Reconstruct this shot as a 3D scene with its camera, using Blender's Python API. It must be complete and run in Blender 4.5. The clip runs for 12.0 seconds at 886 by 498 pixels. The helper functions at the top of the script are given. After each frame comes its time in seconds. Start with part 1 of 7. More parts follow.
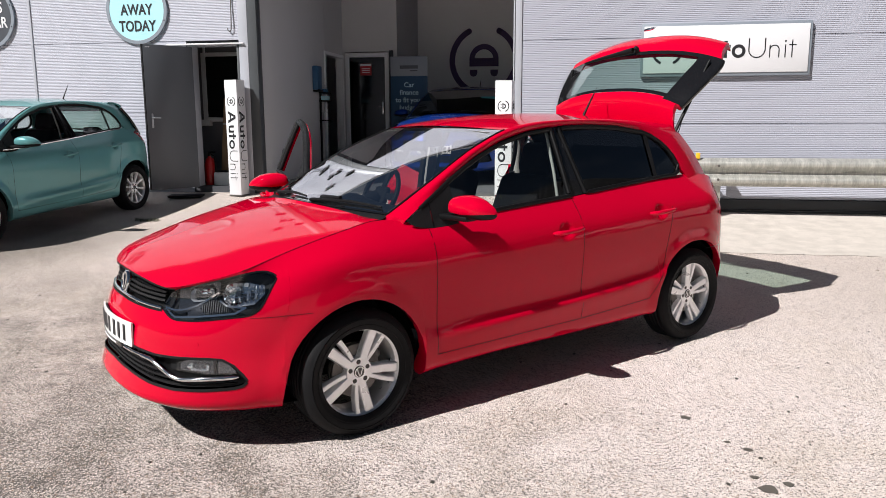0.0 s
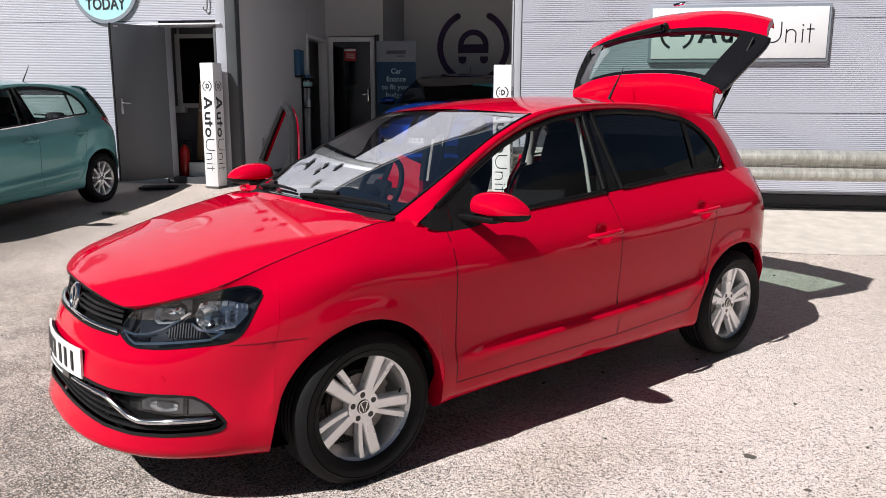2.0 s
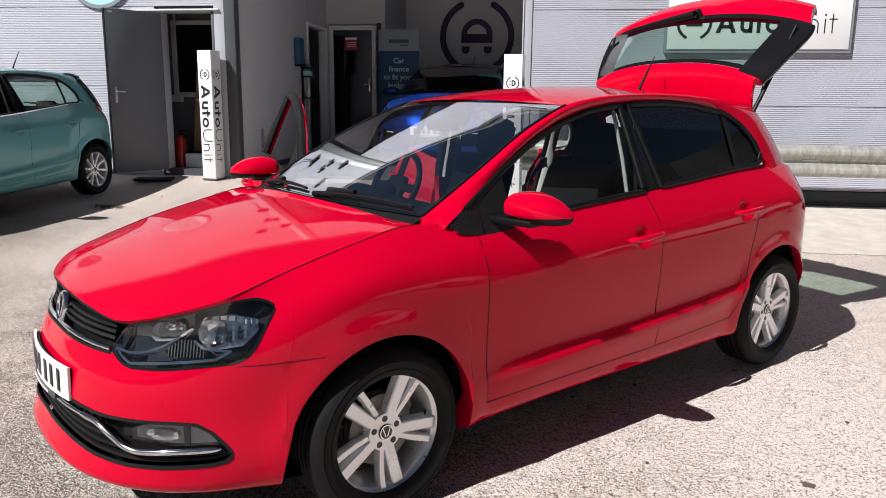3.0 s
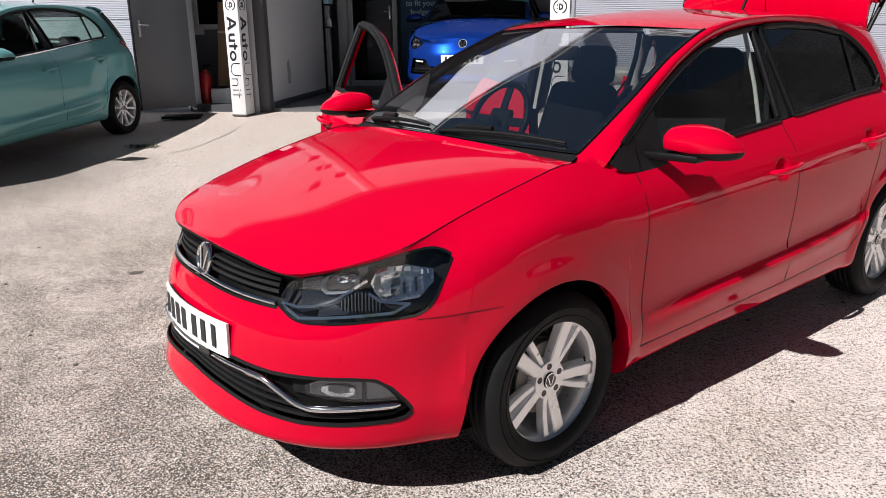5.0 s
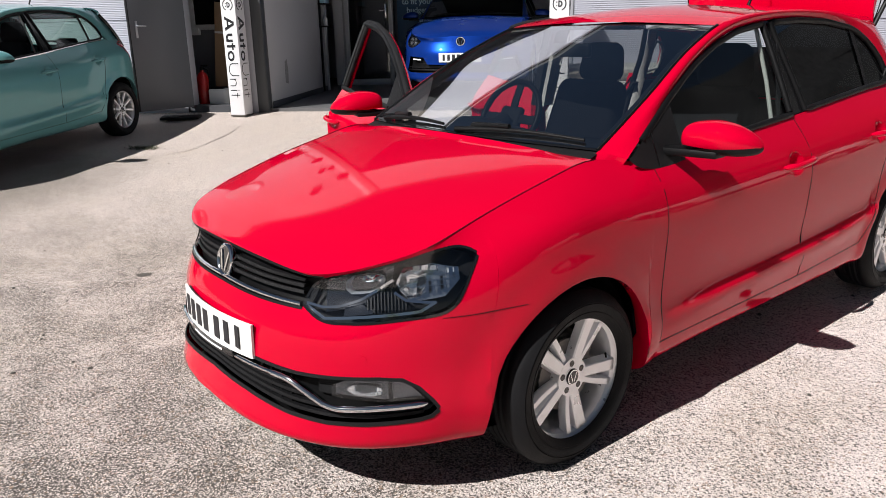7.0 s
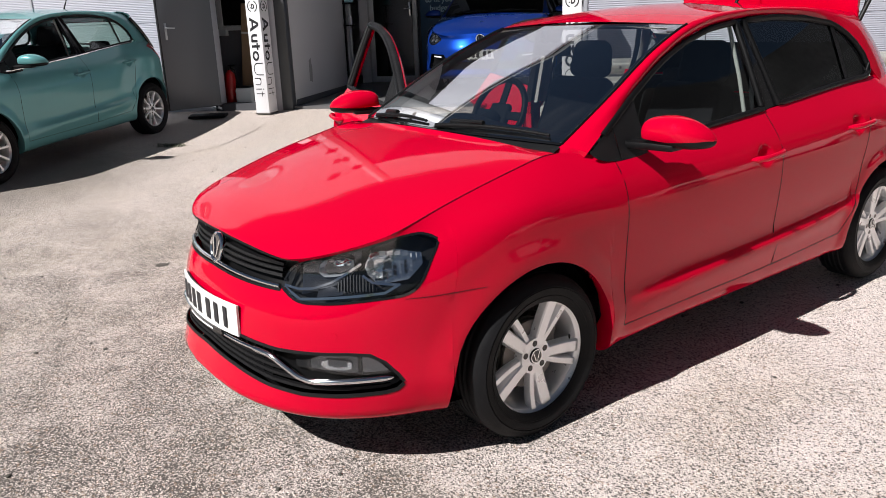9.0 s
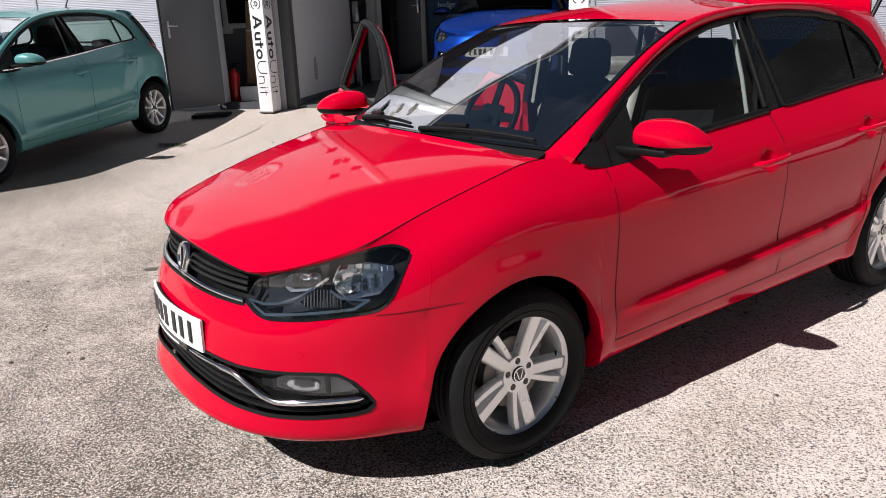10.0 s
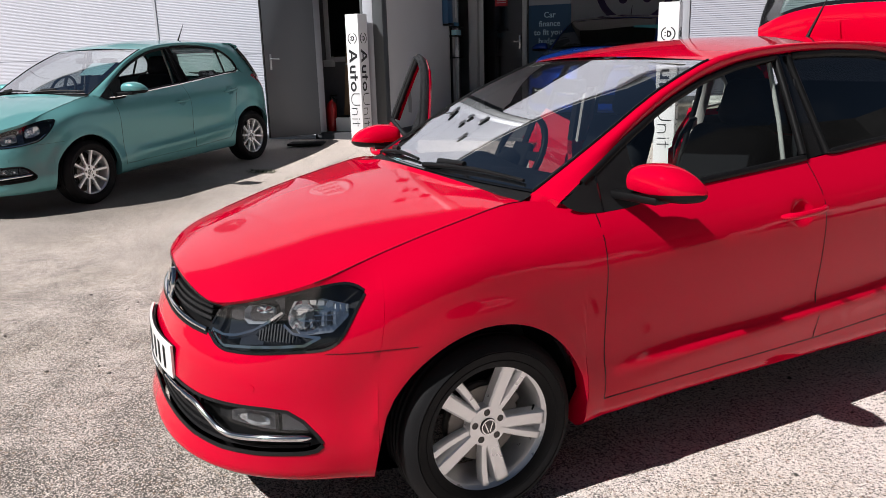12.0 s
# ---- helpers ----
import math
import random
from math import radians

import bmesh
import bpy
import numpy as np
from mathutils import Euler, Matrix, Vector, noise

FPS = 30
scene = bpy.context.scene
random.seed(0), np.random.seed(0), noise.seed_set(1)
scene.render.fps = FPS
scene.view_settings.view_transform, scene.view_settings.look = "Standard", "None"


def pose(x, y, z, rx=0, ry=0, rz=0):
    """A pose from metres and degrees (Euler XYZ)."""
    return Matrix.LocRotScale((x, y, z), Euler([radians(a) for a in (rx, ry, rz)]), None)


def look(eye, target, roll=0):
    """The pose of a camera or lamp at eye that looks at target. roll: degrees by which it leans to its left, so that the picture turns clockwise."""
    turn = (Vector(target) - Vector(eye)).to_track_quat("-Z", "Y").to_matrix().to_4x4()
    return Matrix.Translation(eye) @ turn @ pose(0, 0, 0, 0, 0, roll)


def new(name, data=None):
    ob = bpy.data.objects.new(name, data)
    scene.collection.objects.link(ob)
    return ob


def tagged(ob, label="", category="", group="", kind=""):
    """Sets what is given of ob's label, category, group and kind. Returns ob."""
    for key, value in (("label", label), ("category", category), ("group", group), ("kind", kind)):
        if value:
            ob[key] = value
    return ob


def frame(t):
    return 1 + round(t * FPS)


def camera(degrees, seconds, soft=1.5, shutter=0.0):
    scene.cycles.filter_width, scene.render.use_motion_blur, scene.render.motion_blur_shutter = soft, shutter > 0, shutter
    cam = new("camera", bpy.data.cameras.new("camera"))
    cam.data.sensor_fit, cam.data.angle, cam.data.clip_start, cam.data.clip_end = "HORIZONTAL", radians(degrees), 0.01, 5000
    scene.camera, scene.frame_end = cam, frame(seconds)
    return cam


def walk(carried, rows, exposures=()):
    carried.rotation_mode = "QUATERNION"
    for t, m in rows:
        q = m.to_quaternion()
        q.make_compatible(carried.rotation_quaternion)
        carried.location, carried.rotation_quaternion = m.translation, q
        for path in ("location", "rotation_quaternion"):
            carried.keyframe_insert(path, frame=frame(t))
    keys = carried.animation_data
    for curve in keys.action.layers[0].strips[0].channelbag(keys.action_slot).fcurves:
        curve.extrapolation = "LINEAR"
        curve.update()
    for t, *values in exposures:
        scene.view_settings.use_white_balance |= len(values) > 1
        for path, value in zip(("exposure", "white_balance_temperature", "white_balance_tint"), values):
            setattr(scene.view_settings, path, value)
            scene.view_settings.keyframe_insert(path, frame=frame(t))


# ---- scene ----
import functools

cam = camera(61.0, 12.0, 0.8)
PATH = [
    (0, (1.562, -3.77, 1.463), (1.207, -1.832, 1.12), -0.2),
    (0.5, (1.559, -3.615, 1.475), (1.214, -1.677, 1.12), -0.1),
    (1, (1.556, -3.452, 1.483), (1.224, -1.513, 1.122), 0.0),
    (1.5, (1.452, -3.358, 1.452), (1.137, -1.417, 1.088), 0.0),
    (2, (1.283, -3.178, 1.419), (0.984, -1.235, 1.053), 0.2),
    (2.5, (1.189, -2.99, 1.404), (0.9, -1.045, 1.035), 0.3),
    (3, (1.11, -2.889, 1.413), (0.824, -0.947, 1.025), 0.6),
    (3.5, (0.928, -2.884, 1.414), (0.64, -0.951, 0.99), 0.9),
    (3.7, (0.844, -2.889, 1.417), (0.553, -0.96, 0.974), 0.8),
    (5.5, (0.499, -2.805, 1.42), (0.245, -0.909, 0.836), -1.2),
    (6, (0.46, -2.836, 1.41), (0.218, -0.938, 0.826), -1.3),
    (6.5, (0.448, -2.824, 1.414), (0.208, -0.924, 0.837), -1.2),
    (8.5, (0.618, -2.957, 1.448), (0.284, -1.068, 0.883), -1.9),
    (9, (0.707, -2.995, 1.446), (0.36, -1.113, 0.866), -2.1),
    (9.5, (0.753, -2.935, 1.445), (0.393, -1.057, 0.857), -2.2),
    (10, (0.802, -2.819, 1.444), (0.416, -0.946, 0.858), -2.3),
    (10.5, (0.911, -2.775, 1.444), (0.477, -0.909, 0.871), -2.2),
    (11, (1.059, -2.753, 1.441), (0.555, -0.898, 0.888), -2.0),
    (11.5, (1.152, -2.717, 1.439), (0.563, -0.879, 0.915), -1.7),
    (12, (1.22, -2.612, 1.431), (0.534, -0.799, 0.939), -1.6),
]
walk(cam, [(t, look(eye, target, roll)) for t, eye, target, roll in PATH])

# ---- light ----
SUN_AZ, SUN_EL = 227.2, 45.0          # degrees: where the sun stands, counted from +x towards +y
world = bpy.data.worlds.new("world")
scene.world = world
world.use_nodes = True
_wt = world.node_tree
_sky = _wt.nodes.new("ShaderNodeTexSky")
_sky.sky_type, _sky.sun_disc = "NISHITA", False
_sky.sun_elevation, _sky.sun_rotation = radians(SUN_EL), radians(90 - SUN_AZ)
_sky.air_density, _sky.dust_density, _sky.ozone_density = 1.0, 0.55, 1.0
_bg = _wt.nodes["Background"]
_bg.inputs[1].default_value = 0.015
# broken fair-weather cloud over the blue
_tc = _wt.nodes.new("ShaderNodeTexCoord")
_cl = _wt.nodes.new("ShaderNodeTexNoise")
_cl.inputs["Scale"].default_value, _cl.inputs["Detail"].default_value, _cl.inputs["Roughness"].default_value = 2.6, 7.0, 0.58
_wt.links.new(_tc.outputs["Generated"], _cl.inputs[0])
_cr = _wt.nodes.new("ShaderNodeMapRange")
_cr.interpolation_type = "SMOOTHSTEP"
_cr.inputs[1].default_value, _cr.inputs[2].default_value, _cr.inputs[4].default_value = 0.54, 0.74, 0.85
_wt.links.new(_cl.outputs[0], _cr.inputs[0])
_cm = _wt.nodes.new("ShaderNodeMix")
_cm.data_type = "RGBA"
_cm.inputs[7].default_value = (6.5, 6.8, 7.6, 1)
_wt.links.new(_cr.outputs[0], _cm.inputs[0])
_wt.links.new(_sky.outputs[0], _cm.inputs[6])
_wt.links.new(_cm.outputs[2], _bg.inputs[0])
sun = new("sun", bpy.data.lights.new("sun", "SUN"))
sun.data.energy, sun.data.angle, sun.data.color = 5.0, radians(0.53), (1.0, 0.975, 0.955)
_d = Vector((math.cos(radians(SUN_EL)) * math.cos(radians(SUN_AZ)), math.cos(radians(SUN_EL)) * math.sin(radians(SUN_AZ)), math.sin(radians(SUN_EL))))
sun.matrix_world = Matrix.Translation(_d * 60) @ _d.to_track_quat("Z", "Y").to_matrix().to_4x4()
scene.view_settings.exposure = 0.47


# ---- materials ----
def mat(name, color, rough=0.5, metal=0.0, var=0.06, scale=6.0, bump=0.0, bscale=120.0, coat=0.0, spec=0.5, fine=0.0, stretch=(1, 1, 1)):
    """A surface with two scales of variation: broad stains and fine grain, both also in the gloss."""
    m = bpy.data.materials.new(name)
    m.use_nodes = True
    nt = m.node_tree
    b = nt.nodes["Principled BSDF"]
    b.inputs["Roughness"].default_value = rough
    b.inputs["Metallic"].default_value = metal
    b.inputs["Coat Weight"].default_value = coat
    b.inputs["Coat Roughness"].default_value = 0.02
    b.inputs["Coat IOR"].default_value = 1.31
    b.inputs["Specular IOR Level"].default_value = spec
    tc = nt.nodes.new("ShaderNodeTexCoord")
    mp = nt.nodes.new("ShaderNodeMapping")
    mp.inputs["Scale"].default_value = stretch
    nt.links.new(tc.outputs["Object"], mp.inputs[0])
    n1 = nt.nodes.new("ShaderNodeTexNoise")
    n1.inputs["Scale"].default_value, n1.inputs["Detail"].default_value = scale, 6.0
    n2 = nt.nodes.new("ShaderNodeTexNoise")
    n2.inputs["Scale"].default_value, n2.inputs["Detail"].default_value = bscale, 3.0
    nt.links.new(mp.outputs[0], n1.inputs[0])
    nt.links.new(mp.outputs[0], n2.inputs[0])
    mix = nt.nodes.new("ShaderNodeMix")
    mix.data_type = "RGBA"
    mix.inputs[6].default_value = (*[max(0, c * (1 - var)) for c in color], 1)
    mix.inputs[7].default_value = (*[min(1, c * (1 + var)) for c in color], 1)
    add = nt.nodes.new("ShaderNodeMath")
    add.operation = "MULTIPLY_ADD"
    add.inputs[1].default_value = fine
    nt.links.new(n2.outputs[0], add.inputs[0])
    nt.links.new(n1.outputs[0], add.inputs[2])
    mid = nt.nodes.new("ShaderNodeMath")
    mid.operation = "SUBTRACT"
    mid.inputs[1].default_value = fine / 2
    nt.links.new(add.outputs[0], mid.inputs[0])
    nt.links.new(mid.outputs[0], mix.inputs[0])
    nt.links.new(mix.outputs[2], b.inputs["Base Color"])
    rr = nt.nodes.new("ShaderNodeMapRange")
    rr.inputs[1].default_value, rr.inputs[2].default_value = 0.3, 0.7
    rr.inputs[3].default_value, rr.inputs[4].default_value = max(0.0, rough * 0.88), min(1.0, rough * 1.12)
    nt.links.new(n1.outputs[0], rr.inputs[0])
    nt.links.new(rr.outputs[0], b.inputs["Roughness"])
    if bump:
        bp = nt.nodes.new("ShaderNodeBump")
        bp.inputs["Strength"].default_value, bp.inputs["Distance"].default_value = min(1.0, bump), 0.002
        nt.links.new(n2.outputs[0], bp.inputs["Height"])
        nt.links.new(bp.outputs[0], b.inputs["Normal"])
    return m


def glass_mat(name, tint, ior=1.5, power=3.6):
    """A thin pane: tinted see-through with a Fresnel gloss."""
    m = bpy.data.materials.new(name)
    m.use_nodes = True
    nt = m.node_tree
    nt.nodes.remove(nt.nodes["Principled BSDF"])
    out = nt.nodes["Material Output"]
    tr = nt.nodes.new("ShaderNodeBsdfTransparent")
    tr.inputs[0].default_value = (*tint, 1)
    gl = nt.nodes.new("ShaderNodeBsdfGlossy")
    gl.inputs["Roughness"].default_value = 0.015
    gl.inputs[0].default_value = (0.95, 0.97, 1.0, 1)
    lw = nt.nodes.new("ShaderNodeLayerWeight")
    lw.inputs[0].default_value = 0.5
    pw = nt.nodes.new("ShaderNodeMath")
    pw.operation, pw.inputs[1].default_value = "POWER", power
    nt.links.new(lw.outputs["Facing"], pw.inputs[0])
    fr = nt.nodes.new("ShaderNodeMapRange")
    fr.inputs[3].default_value = 2 * ((ior - 1) / (ior + 1)) ** 2
    nt.links.new(pw.outputs[0], fr.inputs[0])
    mx = nt.nodes.new("ShaderNodeMixShader")
    nt.links.new(fr.outputs[0], mx.inputs[0])
    nt.links.new(tr.outputs[0], mx.inputs[1])
    nt.links.new(gl.outputs[0], mx.inputs[2])
    nt.links.new(mx.outputs[0], out.inputs[0])
    return m


def paint_mat(name, color, metal=0.0, rough=0.32, coat_ior=1.36):
    """Car paint: a pigment layer with faint flake under a clear coat, lightly dusty."""
    m = mat(name, color, rough, metal, 0.05, 3.0, 0.0, 900.0, 1.0, 0.0, 0.15)
    nt = m.node_tree
    b = nt.nodes["Principled BSDF"]
    b.inputs["Coat IOR"].default_value = coat_ior
    n = nt.nodes.new("ShaderNodeTexNoise")
    n.inputs["Scale"].default_value, n.inputs["Detail"].default_value = 2.2, 8.0
    r = nt.nodes.new("ShaderNodeMapRange")
    r.inputs[1].default_value, r.inputs[2].default_value, r.inputs[3].default_value, r.inputs[4].default_value = 0.35, 0.75, 0.012, 0.05
    nt.links.new(n.outputs[0], r.inputs[0])
    nt.links.new(r.outputs[0], b.inputs["Coat Roughness"])
    o = nt.nodes.new("ShaderNodeTexNoise")
    o.inputs["Scale"].default_value = 260.0
    bp = nt.nodes.new("ShaderNodeBump")
    bp.inputs["Strength"].default_value, bp.inputs["Distance"].default_value = 0.05, 0.0004
    nt.links.new(o.outputs[0], bp.inputs["Height"])
    nt.links.new(bp.outputs[0], b.inputs["Coat Normal"])
    return m


RED = paint_mat("red_paint", (0.515, 0.0001, 0.021), 0.0, 0.32, 1.30)
TEAL = paint_mat("teal_paint", (0.135, 0.345, 0.355), 0.3, 0.35)
BLUE = paint_mat("blue_paint", (0.005, 0.032, 0.22), 0.4, 0.3)
BLACK = mat("black_plastic", (0.0045, 0.0045, 0.005), 0.45, 0, 0.2, 12, 0.3, 500, 0, 0.2)
GRAIN = mat("grained_black_plastic", (0.0075, 0.0075, 0.0085), 0.55, 0, 0.25, 9, 0.8, 900, 0, 0.22)
PIANO = mat("gloss_black", (0.008, 0.008, 0.009), 0.08, 0, 0.1, 8, 0, 300, 0.8)
RUBBER = mat("tyre_rubber", (0.008, 0.008, 0.009), 0.6, 0, 0.35, 14, 0.5, 400, 0, 0.15)
ALLOY = mat("silver_alloy", (0.88, 0.88, 0.89), 0.30, 0.55, 0.06, 10, 0.0, 300)
ALLOY_IN = mat("shaded_alloy", (0.40, 0.42, 0.45), 0.42, 0.6, 0.10, 10, 0.0, 300)
CHROME = mat("chrome", (0.86, 0.87, 0.88), 0.07, 1.0, 0.02, 8)
STEEL = mat("dull_steel", (0.16, 0.15, 0.14), 0.5, 0.8, 0.3, 20, 0.4, 200)
FABRIC = mat("charcoal_seat_cloth", (0.011, 0.0115, 0.014), 0.9, 0, 0.2, 14, 0.9, 700, 0, 0.15)
TRIM = mat("dark_grey_trim", (0.012, 0.0125, 0.015), 0.65, 0, 0.15, 8, 0.5, 700, 0, 0.2)
LIGHT_TRIM = mat("pale_grey_trim", (0.46, 0.45, 0.43), 0.75, 0, 0.06, 9, 0.4, 500)
GLASS = glass_mat("clear_car_glass", (0.80, 0.86, 0.84), 1.5, 4.4)
SCREEN = glass_mat("laminated_screen_glass", (0.86, 0.90, 0.89), 2.7, 2.2)
TINT = glass_mat("privacy_glass", (0.008, 0.009, 0.010), 1.6, 4.0)
TINT_FAR = glass_mat("light_privacy_glass", (0.88, 0.92, 0.91), 1.4, 4.6)
REARGLASS = glass_mat("green_tinted_glass", (0.44, 0.60, 0.53))
LENS = glass_mat("lamp_lens", (0.93, 0.95, 0.97), 1.46, 4.0)
REFLECTOR = mat("lamp_reflector", (0.80, 0.82, 0.84), 0.14, 0.95, 0.05, 30)
SMOKE = mat("smoky_reflector", (0.13, 0.135, 0.15), 0.12, 0.9, 0.1, 30)
TAIL = mat("red_lens", (0.10, 0.001, 0.003), 0.45, 0, 0.15, 30, 0, 300, 0.0, 0.3)
TAIL_RED = mat("bright_red_lens", (0.34, 0.008, 0.02), 0.15, 0, 0.15, 30, 0, 300, 0.5)
PLATE = mat("white_plate", (0.80, 0.80, 0.78), 0.35, 0, 0.03, 10, 0, 300, 0.4)
INK = mat("black_print", (0.015, 0.015, 0.018), 0.5, 0, 0.1, 10)
PURPLE = mat("purple_board", (0.055, 0.018, 0.10), 0.5, 0, 0.1, 6)
WHITE = mat("white_coated_board", (0.72, 0.72, 0.74), 0.4, 0, 0.03, 4, 0.1, 200, fine=0.1)
CYAN = mat("pale_cyan_board", (0.42, 0.74, 0.80), 0.45, 0, 0.04, 5, 0, 200)
SLATE = mat("slate_grey_board", (0.055, 0.062, 0.075), 0.5, 0, 0.1, 5)
RIM_GREY = mat("grey_sign_rim", (0.22, 0.25, 0.29), 0.5, 0, 0.08, 6)
BANNER = mat("deep_blue_banner", (0.006, 0.045, 0.10), 0.55, 0, 0.1, 4)
CARD = mat("brown_cardboard", (0.25, 0.16, 0.09), 0.85, 0, 0.12, 6, 0.4, 160)
EXT_RED = mat("extinguisher_red", (0.45, 0.01, 0.012), 0.3, 0, 0.1, 9, 0, 200, 0.5)
CLAD_R = mat("silver_grey_cladding", (0.39, 0.40, 0.46), 0.42, 0.0, 0.05, 0.9, 0.12, 60, 0, 0.5, 0.25, (1, 1, 0.25))
CLAD = mat("light_grey_cladding", (0.475, 0.486, 0.55), 0.42, 0.0, 0.045, 0.9, 0.12, 60, 0, 0.5, 0.25, (1, 1, 0.25))
FLASH = mat("light_grey_flashing", (0.42, 0.435, 0.48), 0.42, 0.0, 0.06, 2.5, 0.1, 90, fine=0.2)
DARKCOL = mat("dark_grey_steel", (0.06, 0.066, 0.072), 0.5, 0.0, 0.15, 3.0, 0.2, 100, fine=0.3)
PLINTH = mat("charcoal_plinth", (0.035, 0.037, 0.04), 0.55, 0.0, 0.2, 4.0, 0.2, 100, fine=0.3)
GREYDOOR = mat("grey_steel_door", (0.115, 0.125, 0.14), 0.42, 0.0, 0.07, 2.0, 0.1, 140, fine=0.15)
GALV = mat("galvanised_steel", (0.46, 0.455, 0.42), 0.5, 0.6, 0.50, 7.0, 0.3, 40, 0, 0.5, 0.9, (3.0, 1, 0.35))
INWALL = mat("painted_inner_wall", (0.50, 0.50, 0.51), 0.75, 0.0, 0.07, 1.3, 0.2, 80, fine=0.15)
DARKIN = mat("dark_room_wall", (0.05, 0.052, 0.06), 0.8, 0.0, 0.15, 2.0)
SLAB = mat("workshop_floor", (0.13, 0.13, 0.132), 0.4, 0.0, 0.3, 1.6, 0.3, 90, fine=0.3)
UPVC = mat("white_plastic_frame", (0.72, 0.73, 0.74), 0.35, 0.0, 0.03, 5)
ROOM_GLASS = glass_mat("door_glass", (0.35, 0.37, 0.38))
YELLOW = mat("yellow_cap", (0.75, 0.42, 0.02), 0.5, 0, 0.1, 10)


def ground_mat():
    """Worn exposed-aggregate paving: pale binder, dark and rusty stones, pits, broad stains, oil drips, and shade
    painted in under the teal car.
    """
    m = bpy.data.materials.new("exposed_aggregate_paving")
    m.use_nodes = True
    nt, b = m.node_tree, m.node_tree.nodes["Principled BSDF"]
    tc = nt.nodes.new("ShaderNodeTexCoord")

    def noise_tex(scale, detail=4.0, rough=0.55):
        n = nt.nodes.new("ShaderNodeTexNoise")
        n.inputs["Scale"].default_value, n.inputs["Detail"].default_value, n.inputs["Roughness"].default_value = scale, detail, rough
        nt.links.new(tc.outputs["Object"], n.inputs[0])
        return n.outputs[0]

    def ramp(src, lo, hi, a=0.0, c=1.0):
        r = nt.nodes.new("ShaderNodeMapRange")
        r.inputs[1].default_value, r.inputs[2].default_value, r.inputs[3].default_value, r.inputs[4].default_value = lo, hi, a, c
        nt.links.new(src, r.inputs[0])
        return r.outputs[0]

    def mixc(fac, a, c, mode="MIX"):
        x = nt.nodes.new("ShaderNodeMix")
        x.data_type, x.blend_type = "RGBA", mode
        nt.links.new(fac, x.inputs[0])
        for i, v in ((6, a), (7, c)):
            if isinstance(v, tuple):
                x.inputs[i].default_value = (*v, 1)
            else:
                nt.links.new(v, x.inputs[i])
        return x.outputs[2]

    def times(p, q):
        x = nt.nodes.new("ShaderNodeMath")
        x.operation = "MULTIPLY"
        for i, v in ((0, p), (1, q)):
            if isinstance(v, float):
                x.inputs[i].default_value = v
            else:
                nt.links.new(v, x.inputs[i])
        return x.outputs[0]

    def cells(scale):
        v = nt.nodes.new("ShaderNodeTexVoronoi")
        v.inputs["Scale"].default_value = scale
        nt.links.new(tc.outputs["Object"], v.inputs[0])
        s = nt.nodes.new("ShaderNodeSeparateColor")
        nt.links.new(v.outputs["Color"], s.inputs[0])
        return v, s

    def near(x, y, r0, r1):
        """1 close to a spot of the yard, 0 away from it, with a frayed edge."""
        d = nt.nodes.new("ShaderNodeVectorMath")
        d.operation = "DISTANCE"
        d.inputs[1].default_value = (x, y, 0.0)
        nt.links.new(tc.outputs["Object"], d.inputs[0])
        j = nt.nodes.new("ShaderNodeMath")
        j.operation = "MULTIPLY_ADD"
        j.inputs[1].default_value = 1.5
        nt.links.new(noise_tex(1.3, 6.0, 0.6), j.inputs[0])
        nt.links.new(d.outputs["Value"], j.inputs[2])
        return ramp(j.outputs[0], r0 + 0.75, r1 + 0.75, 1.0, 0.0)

    def plus(p, q, k):
        """p + k * q"""
        x = nt.nodes.new("ShaderNodeMath")
        x.operation = "MULTIPLY_ADD"
        x.inputs[1].default_value = k
        nt.links.new(q, x.inputs[0])
        nt.links.new(p, x.inputs[2])
        return x.outputs[0]

    vor, sep = cells(122.0)
    fine, fsep = cells(235.0)
    pits, psep = cells(68.0)
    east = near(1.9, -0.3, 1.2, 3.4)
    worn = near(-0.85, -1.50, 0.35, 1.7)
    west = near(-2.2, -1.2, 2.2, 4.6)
    base = mixc(ramp(noise_tex(0.45, 5.0), 0.35, 0.68), (0.54, 0.462, 0.425), (0.46, 0.39, 0.35))
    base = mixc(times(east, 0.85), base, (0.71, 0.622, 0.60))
    base = mixc(ramp(noise_tex(1.1, 5.0, 0.6), 0.48, 0.66, 0.0, 0.40), base, (0.50, 0.42, 0.325))
    base = mixc(ramp(sep.outputs[0], 0.35, 1.0, 0.0, 0.55), base, (0.69, 0.605, 0.565))
    base = mixc(ramp(noise_tex(11.0, 8.0, 0.75), 0.52, 0.66, 0.0, 0.30), base, (0.25, 0.212, 0.180))
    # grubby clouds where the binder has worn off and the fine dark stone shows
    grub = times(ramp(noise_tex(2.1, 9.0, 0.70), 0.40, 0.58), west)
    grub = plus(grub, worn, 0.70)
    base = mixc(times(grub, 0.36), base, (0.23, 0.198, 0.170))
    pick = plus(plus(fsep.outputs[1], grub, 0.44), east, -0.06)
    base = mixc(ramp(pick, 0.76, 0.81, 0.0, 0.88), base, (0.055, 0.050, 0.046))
    base = mixc(times(ramp(fsep.outputs[0], 0.79, 0.83), 0.80), base, (0.87, 0.775, 0.71))
    base = mixc(times(ramp(sep.outputs[2], 0.94, 0.95), 0.50), base, (0.30, 0.19, 0.12))
    speck = times(ramp(psep.outputs[1], 0.42, 0.48), ramp(plus(pits.outputs["Distance"], noise_tex(90.0, 2.0), 0.30), 0.50, 0.40))
    base = mixc(times(speck, 0.90), base, (0.055, 0.049, 0.044))
